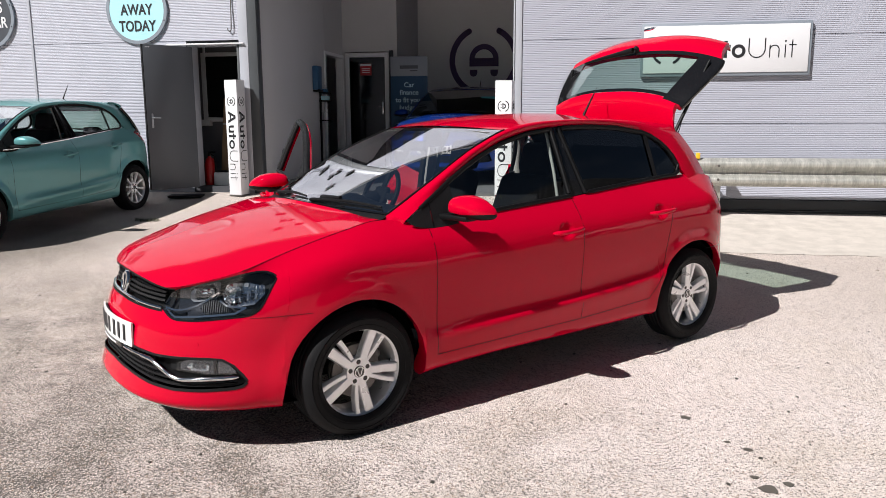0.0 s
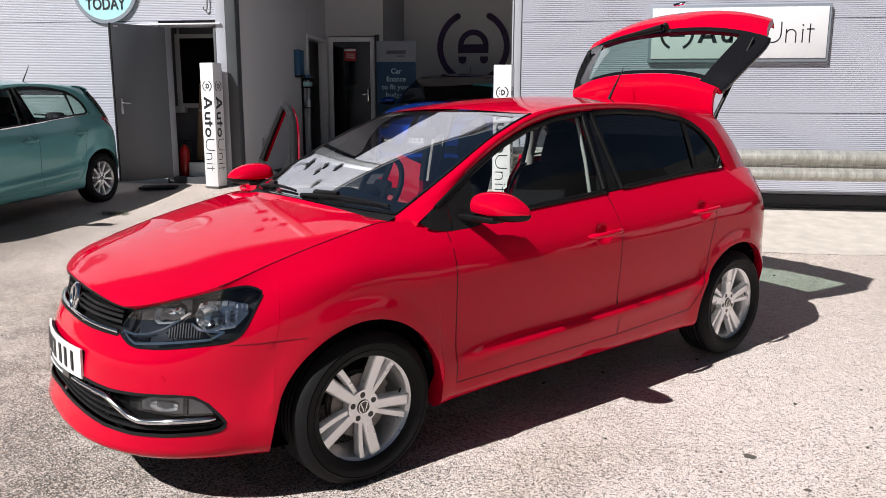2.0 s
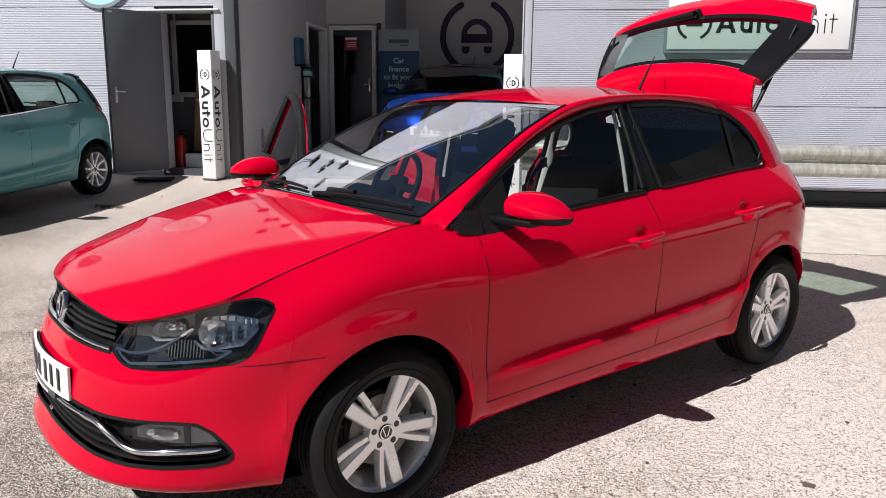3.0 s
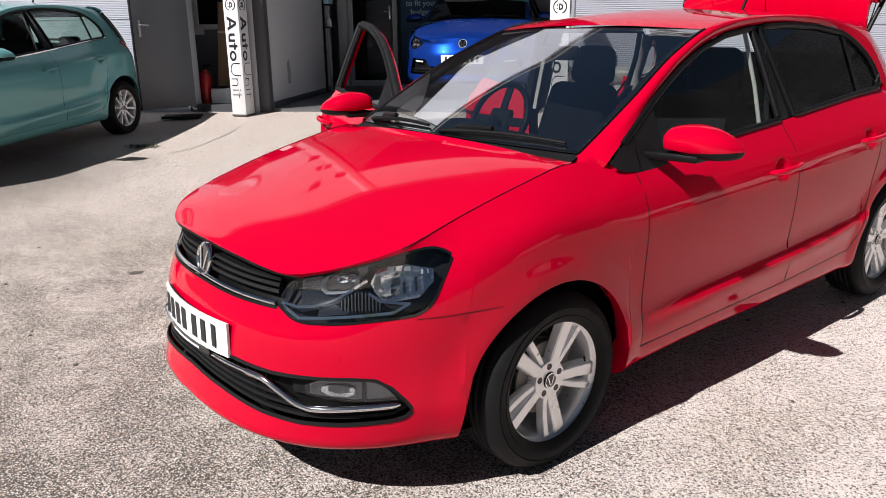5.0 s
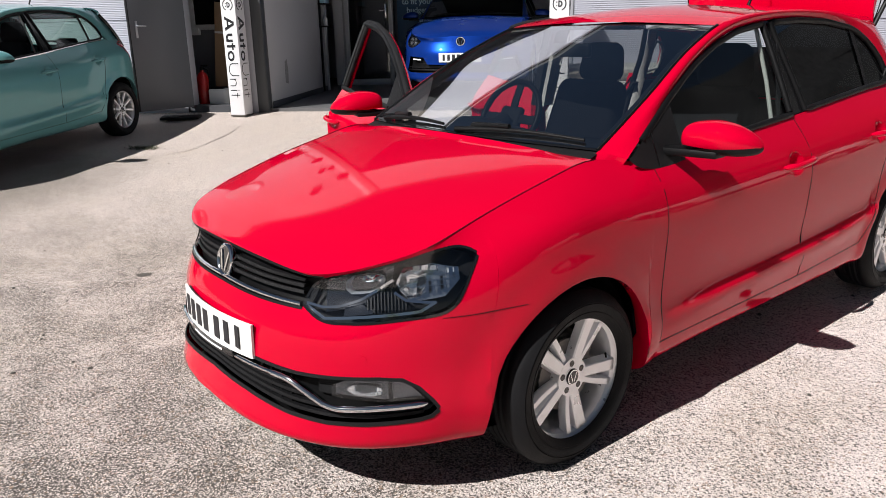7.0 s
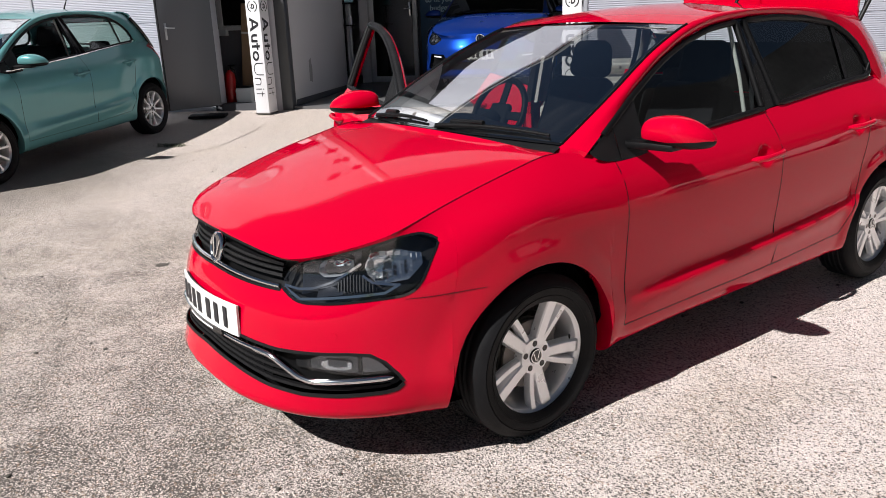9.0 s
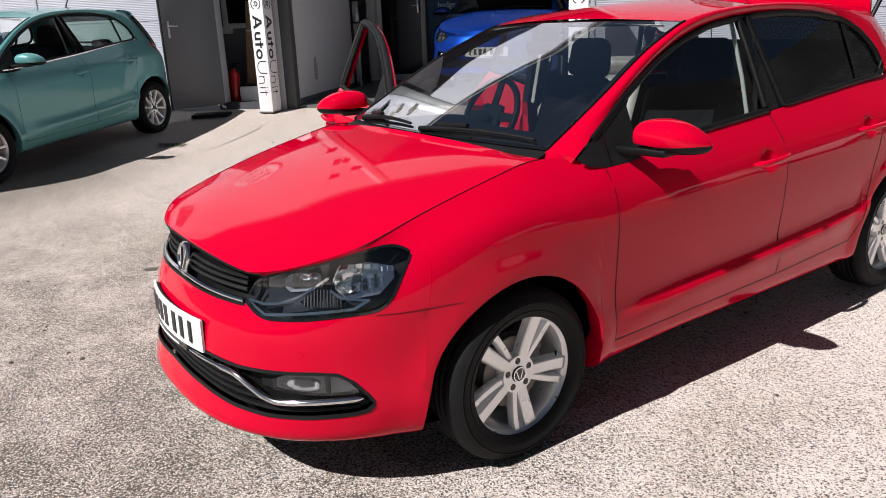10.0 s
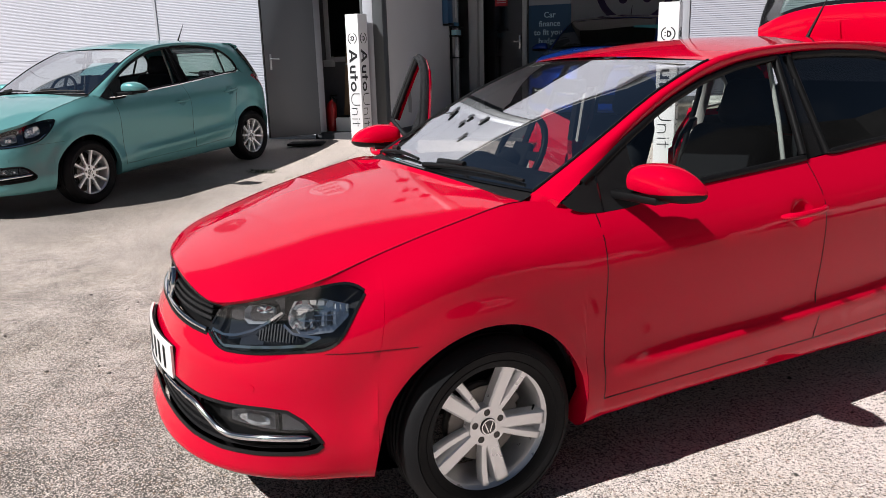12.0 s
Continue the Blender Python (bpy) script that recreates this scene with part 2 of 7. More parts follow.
    # dark dirt under the teal car, deepened to paint in the car's shade
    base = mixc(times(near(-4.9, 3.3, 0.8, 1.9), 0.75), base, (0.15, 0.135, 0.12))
    base = mixc(ramp(noise_tex(0.28, 8.0, 0.62), 0.58, 0.72, 0.0, 0.30), base, (0.22, 0.19, 0.155))
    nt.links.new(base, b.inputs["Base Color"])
    b.inputs["Roughness"].default_value = 0.9
    b.inputs["Specular IOR Level"].default_value = 0.3
    bp = nt.nodes.new("ShaderNodeBump")
    bp.inputs["Strength"].default_value, bp.inputs["Distance"].default_value = 0.9, 0.004
    hh = nt.nodes.new("ShaderNodeMath")
    hh.operation = "MULTIPLY_ADD"
    hh.inputs[1].default_value = 0.6
    nt.links.new(vor.outputs["Distance"], hh.inputs[0])
    nt.links.new(noise_tex(240.0, 3.0, 0.7), hh.inputs[2])
    nt.links.new(hh.outputs[0], bp.inputs["Height"])
    nt.links.new(bp.outputs[0], b.inputs["Normal"])
    return m


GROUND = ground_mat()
APRON = mat("pale_worn_concrete", (0.49, 0.445, 0.40), 0.9, 0, 0.30, 7.0, 0.9, 140, 0, 0.3, 0.9)
OIL = mat("dark_oil_stain", (0.10, 0.088, 0.075), 0.7, 0, 0.3, 20, 0.6, 260, fine=0.6)


# ---- building blocks ----
def mesh_of(name, verts, faces, sharp=35):
    me = bpy.data.meshes.new(name)
    me.from_pydata([tuple(v) for v in verts], [], faces)
    me.validate()
    for p in me.polygons:
        p.use_smooth = True
    if sharp:
        me.set_sharp_from_angle(angle=radians(sharp))
    return me


def part(name, me, material, parent=None, label="", m=None):
    """Links a mesh, or a bmesh, as one object under a thing or a part."""
    if isinstance(me, bmesh.types.BMesh):
        bm, me = me, bpy.data.meshes.new(name)
        bmesh.ops.recalc_face_normals(bm, faces=bm.faces)
        bm.to_mesh(me)
        bm.free()
        for p in me.polygons:
            p.use_smooth = True
        me.set_sharp_from_angle(angle=radians(30))
    if material and not me.materials:
        me.materials.append(material)
    ob = new(name, me)
    if m is not None:
        ob.matrix_basis = m
    if parent is not None:
        ob.parent = parent
    if label:
        ob["label"] = label
    return ob


def root(name, m, label, category, group="", kind=""):
    ob = new(name)
    ob.empty_display_size = 0.2
    ob.matrix_basis = m
    return tagged(ob, label, category, group, kind)


def box(x0, x1, y0, y1, z0, z1, bevel=0.0, seg=2):
    bm = bmesh.new()
    bmesh.ops.create_cube(bm, size=1.0)
    for v in bm.verts:
        v.co = Vector(((x0, x1)[v.co.x > 0], (y0, y1)[v.co.y > 0], (z0, z1)[v.co.z > 0]))
    if bevel:
        bmesh.ops.bevel(bm, geom=list(bm.edges), offset=bevel, segments=seg, profile=0.5, affect="EDGES")
    return bm


def add_bm(dst, src, m=None):
    """Joins one bmesh into another."""
    if m is not None:
        src.transform(m)
    me = bpy.data.meshes.new("tmp")
    src.to_mesh(me)
    src.free()
    dst.from_mesh(me)
    bpy.data.meshes.remove(me)
    return dst


def cyl(p0, p1, r0, r1=None, seg=16, cap=True):
    """A rod from p0 to p1."""
    p0, p1 = Vector(p0), Vector(p1)
    r1 = r0 if r1 is None else r1
    bm = bmesh.new()
    bmesh.ops.create_cone(bm, cap_ends=cap, segments=seg, radius1=r0, radius2=r1, depth=(p1 - p0).length)
    bm.transform(Matrix.Translation((p0 + p1) / 2) @ (p1 - p0).to_track_quat("Z", "Y").to_matrix().to_4x4())
    return bm


def lathe(profile, seg=48, axis="y"):
    """Turns a profile of (radius, along) round an axis."""
    verts, faces, n = [], [], len(profile)
    for i in range(seg):
        a = 2 * math.pi * i / seg
        for r, h in profile:
            c, s = r * math.cos(a), r * math.sin(a)
            verts.append((c, h, s) if axis == "y" else (c, s, h))
    for i in range(seg):
        j = (i + 1) % seg
        for k in range(n - 1):
            faces.append((i * n + k, j * n + k, j * n + k + 1, i * n + k + 1))
    return mesh_of("lathe", verts, faces)


def grid_mesh(rows, sharp=35, flip=False):
    """A sheet from rows of points, all of one length."""
    n, verts, faces = len(rows[0]), [p for r in rows for p in r], []
    for i in range(len(rows) - 1):
        for k in range(n - 1):
            f = (i * n + k, i * n + k + 1, (i + 1) * n + k + 1, (i + 1) * n + k)
            faces.append(f[::-1] if flip else f)
    return mesh_of("sheet", verts, faces, sharp)


def tube(points, r, seg=8, closed=False):
    """A round tube along points; r may be a list."""
    pts = [Vector(p) for p in points]
    n = len(pts)
    rs = [float(q) for q in r] if isinstance(r, (list, tuple)) else [float(r)] * n
    verts, faces = [], []
    up = Vector((0.13, 0.21, 1)).normalized()
    for i, p in enumerate(pts):
        t = (pts[(i + 1) % n if closed else min(i + 1, n - 1)] - pts[(i - 1) % n if closed else max(i - 1, 0)]).normalized()
        a = t.cross(up)
        a = (a if a.length > 0.05 else t.cross(Vector((1, 0, 0)))).normalized()
        b = t.cross(a)
        for k in range(seg):
            w = 2 * math.pi * k / seg
            verts.append(p + rs[i] * (math.cos(w) * a + math.sin(w) * b))
    for i in range(n if closed else n - 1):
        for k in range(seg):
            j, l = (i + 1) % n, (k + 1) % seg
            faces.append((i * seg + k, i * seg + l, j * seg + l, j * seg + k))
    if not closed:
        faces += [tuple(range(seg))[::-1], tuple((n - 1) * seg + k for k in range(seg))]
    return mesh_of("tube", verts, faces, 50)


def plate_shape(outline, depth, axis="y"):
    """A flat shape of an outline in (across, up), with thickness; it faces -y."""
    n = len(outline)
    front = [(a, 0, b) for a, b in outline]
    back = [(a, depth, b) for a, b in outline]
    faces = [tuple(range(n)), tuple(range(2 * n - 1, n - 1, -1))]
    faces += [(i, n + i, n + (i + 1) % n, (i + 1) % n) for i in range(n)]
    return mesh_of("plate", front + back, faces, 30)


def arc_band(cx, cz, r0, r1, a0, a1, n=28):
    """An outline of a curved band between two angles in degrees."""
    pts = [(cx + r1 * math.cos(radians(a0 + (a1 - a0) * i / n)), cz + r1 * math.sin(radians(a0 + (a1 - a0) * i / n))) for i in range(n + 1)]
    return pts + [(cx + r0 * math.cos(radians(a1 - (a1 - a0) * i / n)), cz + r0 * math.sin(radians(a1 - (a1 - a0) * i / n))) for i in range(n + 1)]


def words(name, text, size, material, parent, m, align="CENTER", width=1.0, bold=0.0, label=""):
    """Lettering in the built-in font, as a mesh a little thick; it lies in its x-y plane."""
    cu = bpy.data.curves.new(name, "FONT")
    cu.body, cu.size, cu.align_x, cu.align_y = text, size, align, "CENTER"
    cu.extrude, cu.offset, cu.resolution_u = 0.0012, bold, 3
    tmp = bpy.data.objects.new(name, cu)
    scene.collection.objects.link(tmp)
    me = bpy.data.meshes.new_from_object(tmp.evaluated_get(bpy.context.evaluated_depsgraph_get()))
    bpy.data.objects.remove(tmp)
    me.transform(Matrix.Diagonal((width, 1, 1, 1)))
    me.materials.clear()
    return part(name, me, material, parent, label, m)


def spline(pts, n):
    """Catmull-Rom through points, n steps to a span."""
    pts = [Vector(p) for p in pts]
    out = []
    for i in range(len(pts) - 1):
        a, b, c, d = pts[max(i - 1, 0)], pts[i], pts[i + 1], pts[min(i + 2, len(pts) - 1)]
        for k in range(n):
            t = k / n
            out.append(0.5 * ((2 * b) + (c - a) * t + (2 * a - 5 * b + 4 * c - d) * t * t + (3 * b - a - 3 * c + d) * t ** 3))
    return out + [pts[-1]]


def resample(pts, n):
    """The polyline again with n points, evenly spaced."""
    pts = [Vector(p) for p in pts]
    acc = [0.0]
    for a, b in zip(pts, pts[1:]):
        acc.append(acc[-1] + (b - a).length)
    out = []
    for i in range(n):
        s = acc[-1] * i / (n - 1)
        k = min(max(0, int(np.searchsorted(acc, s)) - 1), len(pts) - 2)
        out.append(pts[k].lerp(pts[k + 1], (s - acc[k]) / max(1e-9, acc[k + 1] - acc[k])))
    return out


# ---- hatchback cars ----
# Car space: x runs from the front axle to the tail, y across (negative: nearside), z up from the road.
HUB_Z, WB = 0.302, 2.47
ARCHES = ((-0.012, 0.355), (WB, 0.362))                    # centre and radius of each wheel opening
HANDLES = ((1.305, 0.842), (2.115, 0.882))
KNOTS = (0.0, 0.5, 1.0, 1.35, 1.7, 2.0, 2.5, 3.0)       # nose centre, corner, front axle, ..., rear axle, corner, tail centre
XA, XB = 0.05, 2.5                                        # where the side runs straight
# each row: heights at the knots; half width, nose, tail, fullness of the front plan
ROWS_LOW = [
    ((0.232, 0.205, 0.205, 0.225, 0.222, 0.225, 0.26, 0.27), 0.765, -0.872, 3.02, 2.55),
    ((0.266, 0.240, 0.235, 0.255, 0.255, 0.27, 0.32, 0.34), 0.812, -0.914, 3.07, 2.55),
    ((0.315, 0.290, 0.31, 0.335, 0.37, 0.42, 0.42, 0.42), 0.832, -0.902, 3.11, 2.55),
    ((0.375, 0.355, 0.37, 0.415, 0.45, 0.50, 0.48, 0.48), 0.838, -0.886, 3.12, 2.55),
    ((0.455, 0.45, 0.48, 0.470, 0.505, 0.56, 0.55, 0.55), 0.828, -0.876, 3.13, 2.55),
    ((0.56, 0.56, 0.62, 0.63, 0.65, 0.69, 0.66, 0.64), 0.834, -0.862, 3.12, 2.5),
    ((0.64, 0.65, 0.75, 0.785, 0.81, 0.845, 0.80, 0.78), 0.839, -0.828, 3.09, 2.45),
    ((0.70, 0.715, 0.86, 0.88, 0.905, 0.94, 0.90, 0.88), 0.812, -0.806, 3.06, 2.40),
]
CREASE = {3: 0.009, 4: -0.007}                            # the pressed line low on the doors
# the upper rail: bonnet edge, then the waistline, then the tail
RAIL = [(0.0, -0.787, 0.0, 0.764), (0.10, -0.779, 0.2, 0.760), (0.26, -0.748, 0.42, 0.748), (0.42, -0.655, 0.588, 0.781), (0.6, -0.475, 0.676, 0.828),
        (0.78, -0.29, 0.684, 0.884), (0.92, -0.11, 0.687, 0.930), (1.0, 0.04, 0.688, 0.963), (1.06, 0.19, 0.690, 0.994), (1.115, 0.335, 0.742, 0.962),
        (1.17, 0.467, 0.752, 0.958), (1.347, 0.90, 0.748, 0.977), (1.547, 1.39, 0.735, 1.006), (1.7, 1.765, 0.724, 1.033), (1.878, 2.20, 0.708, 1.064),
        (2.0, 2.50, 0.694, 1.078), (2.2, 2.76, 0.668, 1.06), (2.5, 2.93, 0.60, 1.02), (3.0, 3.03, 0.0, 0.98)]
_ru = [r[0] for r in RAIL]


def smooth_interp(x, xs, ys):
    """Cubic through the knots with slopes held flat at turns."""
    xs, ys = np.asarray(xs, float), np.asarray(ys, float)
    h, d = np.diff(xs), np.diff(ys) / np.diff(xs)
    m = np.zeros_like(ys)
    m[0], m[-1] = d[0], d[-1]
    for i in range(1, len(xs) - 1):
        m[i] = 0.0 if d[i - 1] * d[i] <= 0 else 2 * d[i - 1] * d[i] / (d[i - 1] + d[i])
    i = int(np.clip(np.searchsorted(xs, x) - 1, 0, len(xs) - 2))
    t = (x - xs[i]) / h[i]
    return ys[i] * (1 + 2 * t) * (1 - t) ** 2 + h[i] * m[i] * t * (1 - t) ** 2 + ys[i + 1] * t * t * (3 - 2 * t) + h[i] * m[i + 1] * t * t * (t - 1)


def row_point(k, u):
    zs, w, xf, xr, n = ROWS_LOW[k]
    z = smooth_interp(u, KNOTS, zs)
    barrel = 0.0
    if u <= 1:
        a = u * math.pi / 2
        x, y = XA - (XA - xf) * math.cos(a) ** (2 / n), w * math.sin(a) ** (2 / n)
    elif u <= 2:
        x, y = XA + (XB - XA) * (u - 1), w
        barrel = 0.006 * math.sin(math.pi * (u - 1)) + CREASE.get(k, 0.0) * max(0.0, min(1.0, (u - 1.16) / 0.14)) * max(0.0, min(1.0, (1.90 - u) / 0.16))
    else:
        a = (u - 2) * math.pi / 2
        x, y = XB + (xr - XB) * math.sin(a) ** (2 / 2.7), w * math.cos(a) ** (2 / 2.7)
    return np.array((x, y + barrel, z))


def rail_table():
    """The rail finely sampled and eased, so that light runs smoothly along it."""
    us = np.arange(-0.3, 3.3001, 0.004)
    pts = np.zeros((len(us), 3))
    for i, u in enumerate(us):
        a = -u if u < 0 else (6 - u if u > 3 else u)
        p = [smooth_interp(a, _ru, [r[j] for r in RAIL]) for j in (1, 2, 3)]
        pts[i] = (p[0], -p[1] if (u < 0 or u > 3) else p[1], p[2])
    g = np.exp(-0.5 * (np.arange(-18, 19) / 6.0) ** 2)
    g /= g.sum()
    out = np.array([np.convolve(pts[:, j], g, "same") for j in range(3)]).T
    keep = (us > -0.0001) & (us < 3.0001)
    return us[keep], out[keep]


_RU, _RT = rail_table()
_cols = {}


def column(u):
    """The section of the body shell at u: points from the sill up to the rail, finely spaced."""
    key = round(u, 5)
    if key not in _cols:
        ctl = [row_point(k, u) for k in range(len(ROWS_LOW))]
        ctl.append(np.array([np.interp(u, _RU, _RT[:, j]) for j in range(3)]))
        c = np.array([tuple(p) for p in spline(ctl, 12)])
        for hx, hz in HANDLES:                             # hollows behind the door handles
            t = np.clip(1 - np.hypot((c[:, 0] - hx) / 0.062, (c[:, 2] - hz + 0.004) / 0.046), 0, 0.5) * 2
            c[:, 1] -= 0.017 * t * t * (3 - 2 * t)
        for cx, radius in ARCHES:                          # flared wheel arches
            d = np.hypot(c[:, 0] - cx, c[:, 2] - HUB_Z)
            t = np.clip(1 - (d - radius) / 0.10, 0, 1)
            c[:, 1] += 0.013 * t * t * (3 - 2 * t) * (np.abs(c[:, 1]) > 0.5) * np.clip((0.72 - c[:, 2]) / 0.05 + 1, 0, 1)
        _cols[key] = c
    return _cols[key]


def shell(u, z, off=0.0):
    """The point of the shell at u and height z, set off outwards."""
    c = column(u)
    z = min(max(z, c[0, 2]), c[-1, 2])
    p = np.array([np.interp(z, c[:, 2], c[:, j]) for j in range(3)])
    if off:
        e = 0.004
        ua, ub = max(0.0, u - e), min(3.0, u + e)
        pa = np.array([np.interp(z, column(ua)[:, 2], column(ua)[:, j]) for j in range(3)])
        pb = np.array([np.interp(z, column(ub)[:, 2], column(ub)[:, j]) for j in range(3)])
        if ua == 0.0:
            pa = pb * np.array((1, -1, 1))
        if ub == 3.0:
            pb = pa * np.array((1, -1, 1))
        z0, z1 = max(z - 0.012, c[0, 2]), min(z + 0.012, c[-1, 2])
        q0 = np.array([np.interp(z0, c[:, 2], c[:, j]) for j in range(3)])
        q1 = np.array([np.interp(z1, c[:, 2], c[:, j]) for j in range(3)])
        nrm = np.cross(q1 - q0, pb - pa)
        nrm /= max(1e-9, np.linalg.norm(nrm))
        if nrm[1] * p[1] < 0 or (abs(p[1]) < 1e-6 and nrm[0] * (p[0] - 1) < 0):
            nrm = -nrm
        p = p + off * nrm
    return Vector(p)


def u_at(x):
    """The u of the straight side at x."""
    return 1 + (x - XA) / (XB - XA)


def u_front(y):
    """The u of the nose at a half breadth y, at bumper height."""
    return math.asin(min(1.0, (y / 0.83)) ** 1.27) * 2 / math.pi


def sided(pts, side):
    return [Vector((p[0], p[1] * side, p[2])) for p in pts]


def patch(lo, hi, nu, nv, off, side, thick=0.0, sharp=35):
    """A piece laid on the shell between a lower and an upper line, both in (u, z)."""
    us = np.linspace(lo[0][0], lo[-1][0], nu)
    us = sorted(set([round(float(x), 5) for x in us] + [round(p[0], 5) for p in lo + hi if lo[0][0] <= p[0] <= lo[-1][0]]))
    rows = []
    for u in us:
        a, b = np.interp(u, [p[0] for p in lo], [p[1] for p in lo]), np.interp(u, [p[0] for p in hi], [p[1] for p in hi])
        rows.append(sided([shell(u, a + (b - a) * k / nv, off) for k in range(nv + 1)], side))
    if thick:
        back = []
        for u in us:
            a, b = np.interp(u, [p[0] for p in lo], [p[1] for p in lo]), np.interp(u, [p[0] for p in hi], [p[1] for p in hi])
            back.append(sided([shell(u, a + (b - a) * k / nv, off - thick) for k in range(nv + 1)], side))
        n = nv + 1
        verts = [p for r in rows for p in r] + [p for r in back for p in r]
        B, faces = len(rows) * n, []
        for i in range(len(rows) - 1):
            for k in range(nv):
                f = (i * n + k, i * n + k + 1, (i + 1) * n + k + 1, (i + 1) * n + k)
                faces += [f, tuple(B + q for q in f[::-1])]
            faces += [(i * n, (i + 1) * n, B + (i + 1) * n, B + i * n), (i * n + nv, B + i * n + nv, B + (i + 1) * n + nv, (i + 1) * n + nv)]
        e = (len(rows) - 1) * n
        for k in range(nv):
            faces += [(k, B + k, B + k + 1, k + 1), (e + k, e + k + 1, B + e + k + 1, B + e + k)]
        me = mesh_of("patch", verts, faces, sharp)
        bm = bmesh.new()
        bm.from_mesh(me)
        bmesh.ops.recalc_face_normals(bm, faces=bm.faces)
        bm.to_mesh(me)
        bm.free()
        return me
    return grid_mesh(rows, sharp, flip=side > 0)


def line_on(points, width, off, side):
    """A narrow band that follows a line of (u, z) on the shell."""
    us = []
    for a, b in zip(points, points[1:]):
        us += [(a[0] + (b[0] - a[0]) * k / 14, a[1] + (b[1] - a[1]) * k / 14) for k in range(14)]
    us.append(points[-1])
    P = [shell(u, z, off) for u, z in us]
    rows = []
    for i, p in enumerate(P):
        t = (P[min(i + 1, len(P) - 1)] - P[max(i - 1, 0)]).normalized()
        out = (shell(us[i][0], us[i][1], off + 0.01) - p).normalized()
        s = t.cross(out).normalized() * width / 2
        rows.append(sided([p - s - out * 0.004, p - s, p + s, p + s - out * 0.004], side))
    return grid_mesh(rows, 25)


def inside(u, z, poly, grow=0.0):
    lo, hi = poly
    if not lo[0][0] < u < lo[-1][0]:
        return False
    a, b = np.interp(u, [p[0] for p in lo], [p[1] for p in lo]), np.interp(u, [p[0] for p in hi], [p[1] for p in hi])
    return a + grow < z < b - grow


def eased(line, n=6):
    """A line of (u, z) rounded by a running mean, ends kept."""
    pts = resample([(a, b, 0) for a, b in line], n * len(line))
    q = [pts[0]] + [(pts[max(i - 2, 0)] + pts[i - 1] + pts[i] + pts[i + 1] + pts[min(i + 2, len(pts) - 1)]) / 5 for i in range(1, len(pts) - 1)] + [pts[-1]]
    out = [(q[0].x, q[0].y)]
    for p in q[1:]:
        out.append((max(p.x, out[-1][0] + 1e-4), p.y))
    return out


UH = u_front
HEADLAMP = ([(0.278, 0.652), (0.31, 0.628), (0.34, 0.612), (0.45, 0.617), (0.55, 0.630), (0.645, 0.640), (0.662, 0.650), (0.68, 0.690), (0.70, 0.742), (0.724, 0.790)],
            [(0.278, 0.658), (0.305, 0.700), (0.325, 0.741), (0.42, 0.768), (0.46, 0.779), (0.59, 0.810), (0.68, 0.819), (0.71, 0.816), (0.724, 0.798)])
GRILLE = ([(0.0, 0.645), (0.13, 0.643), (0.276, 0.642), (0.305, 0.702), (0.324, 0.739)], [(0.0, 0.759), (0.12, 0.754), (0.276, 0.741), (0.324, 0.7415)])
LOWER = ([(0.0, 0.362), (0.12, 0.350), (0.26, 0.326), (0.37, 0.316), (0.48, 0.318), (0.60, 0.327), (0.63, 0.335), (0.645, 0.352)],
         [(0.0, 0.464), (0.16, 0.461), (0.28, 0.453), (0.37, 0.454), (0.50, 0.457), (0.56, 0.452), (0.60, 0.425), (0.63, 0.385), (0.645, 0.358)])
HEADLAMP = tuple(eased(ln, 4) for ln in HEADLAMP)
SWEPT_LAMP = tuple(eased(ln, 4) for ln in ([(0.30, 0.668), (0.35, 0.632), (0.42, 0.618), (0.55, 0.628), (0.67, 0.652), (0.73, 0.705), (0.775, 0.770), (0.806, 0.822)],
                                           [(0.30, 0.676), (0.34, 0.722), (0.42, 0.752), (0.55, 0.785), (0.68, 0.815), (0.76, 0.832), (0.806, 0.829)]))
ROUND_LAMP = tuple(eased(ln, 4) for ln in ([(0.40, 0.705), (0.43, 0.662), (0.50, 0.634), (0.57, 0.640), (0.63, 0.672), (0.66, 0.722)],
                                           [(0.40, 0.710), (0.44, 0.762), (0.52, 0.800), (0.60, 0.798), (0.64, 0.770), (0.66, 0.727)]))
SPLIT_INTAKE = ([(0.0, 0.335), (0.30, 0.325), (0.56, 0.330), (0.62, 0.345)], [(0.0, 0.425), (0.27, 0.430), (0.33, 0.515), (0.56, 0.525), (0.62, 0.352)])
NO_GRILLE = ([(0.0, 0.700), (0.30, 0.700)], [(0.0, 0.7004), (0.30, 0.7004)])
FACES = {"slim": (HEADLAMP, GRILLE, LOWER), "swept": (SWEPT_LAMP, GRILLE, LOWER), "round": (ROUND_LAMP, NO_GRILLE, SPLIT_INTAKE)}


def set_face(face):
    """Chooses the lamp, grille and intake openings of the nose that is built next."""
    global HEADLAMP, GRILLE, LOWER
    HEADLAMP, GRILLE, LOWER = FACES[face]


REAR_DOOR_EDGE = [(2.03, 0.345), (2.075, 0.40), (2.125, 0.48), (2.165, 0.58), (2.20, 0.75), (2.225, 0.9), (2.235, 1.06)]
TAILLAMP = ([(2.26, 0.955), (2.34, 0.83), (2.42, 0.78), (2.50, 0.76), (2.66, 0.80)], [(2.26, 0.975), (2.34, 1.0), (2.42, 1.0), (2.50, 0.99), (2.66, 0.98)])

SIDE_TAILLAMP = ([(2.10, 1.005), (2.18, 0.94), (2.28, 0.86), (2.40, 0.82), (2.60, 0.82)], [(2.10, 1.015), (2.18, 1.035), (2.28, 1.03), (2.40, 1.01), (2.60, 0.98)])


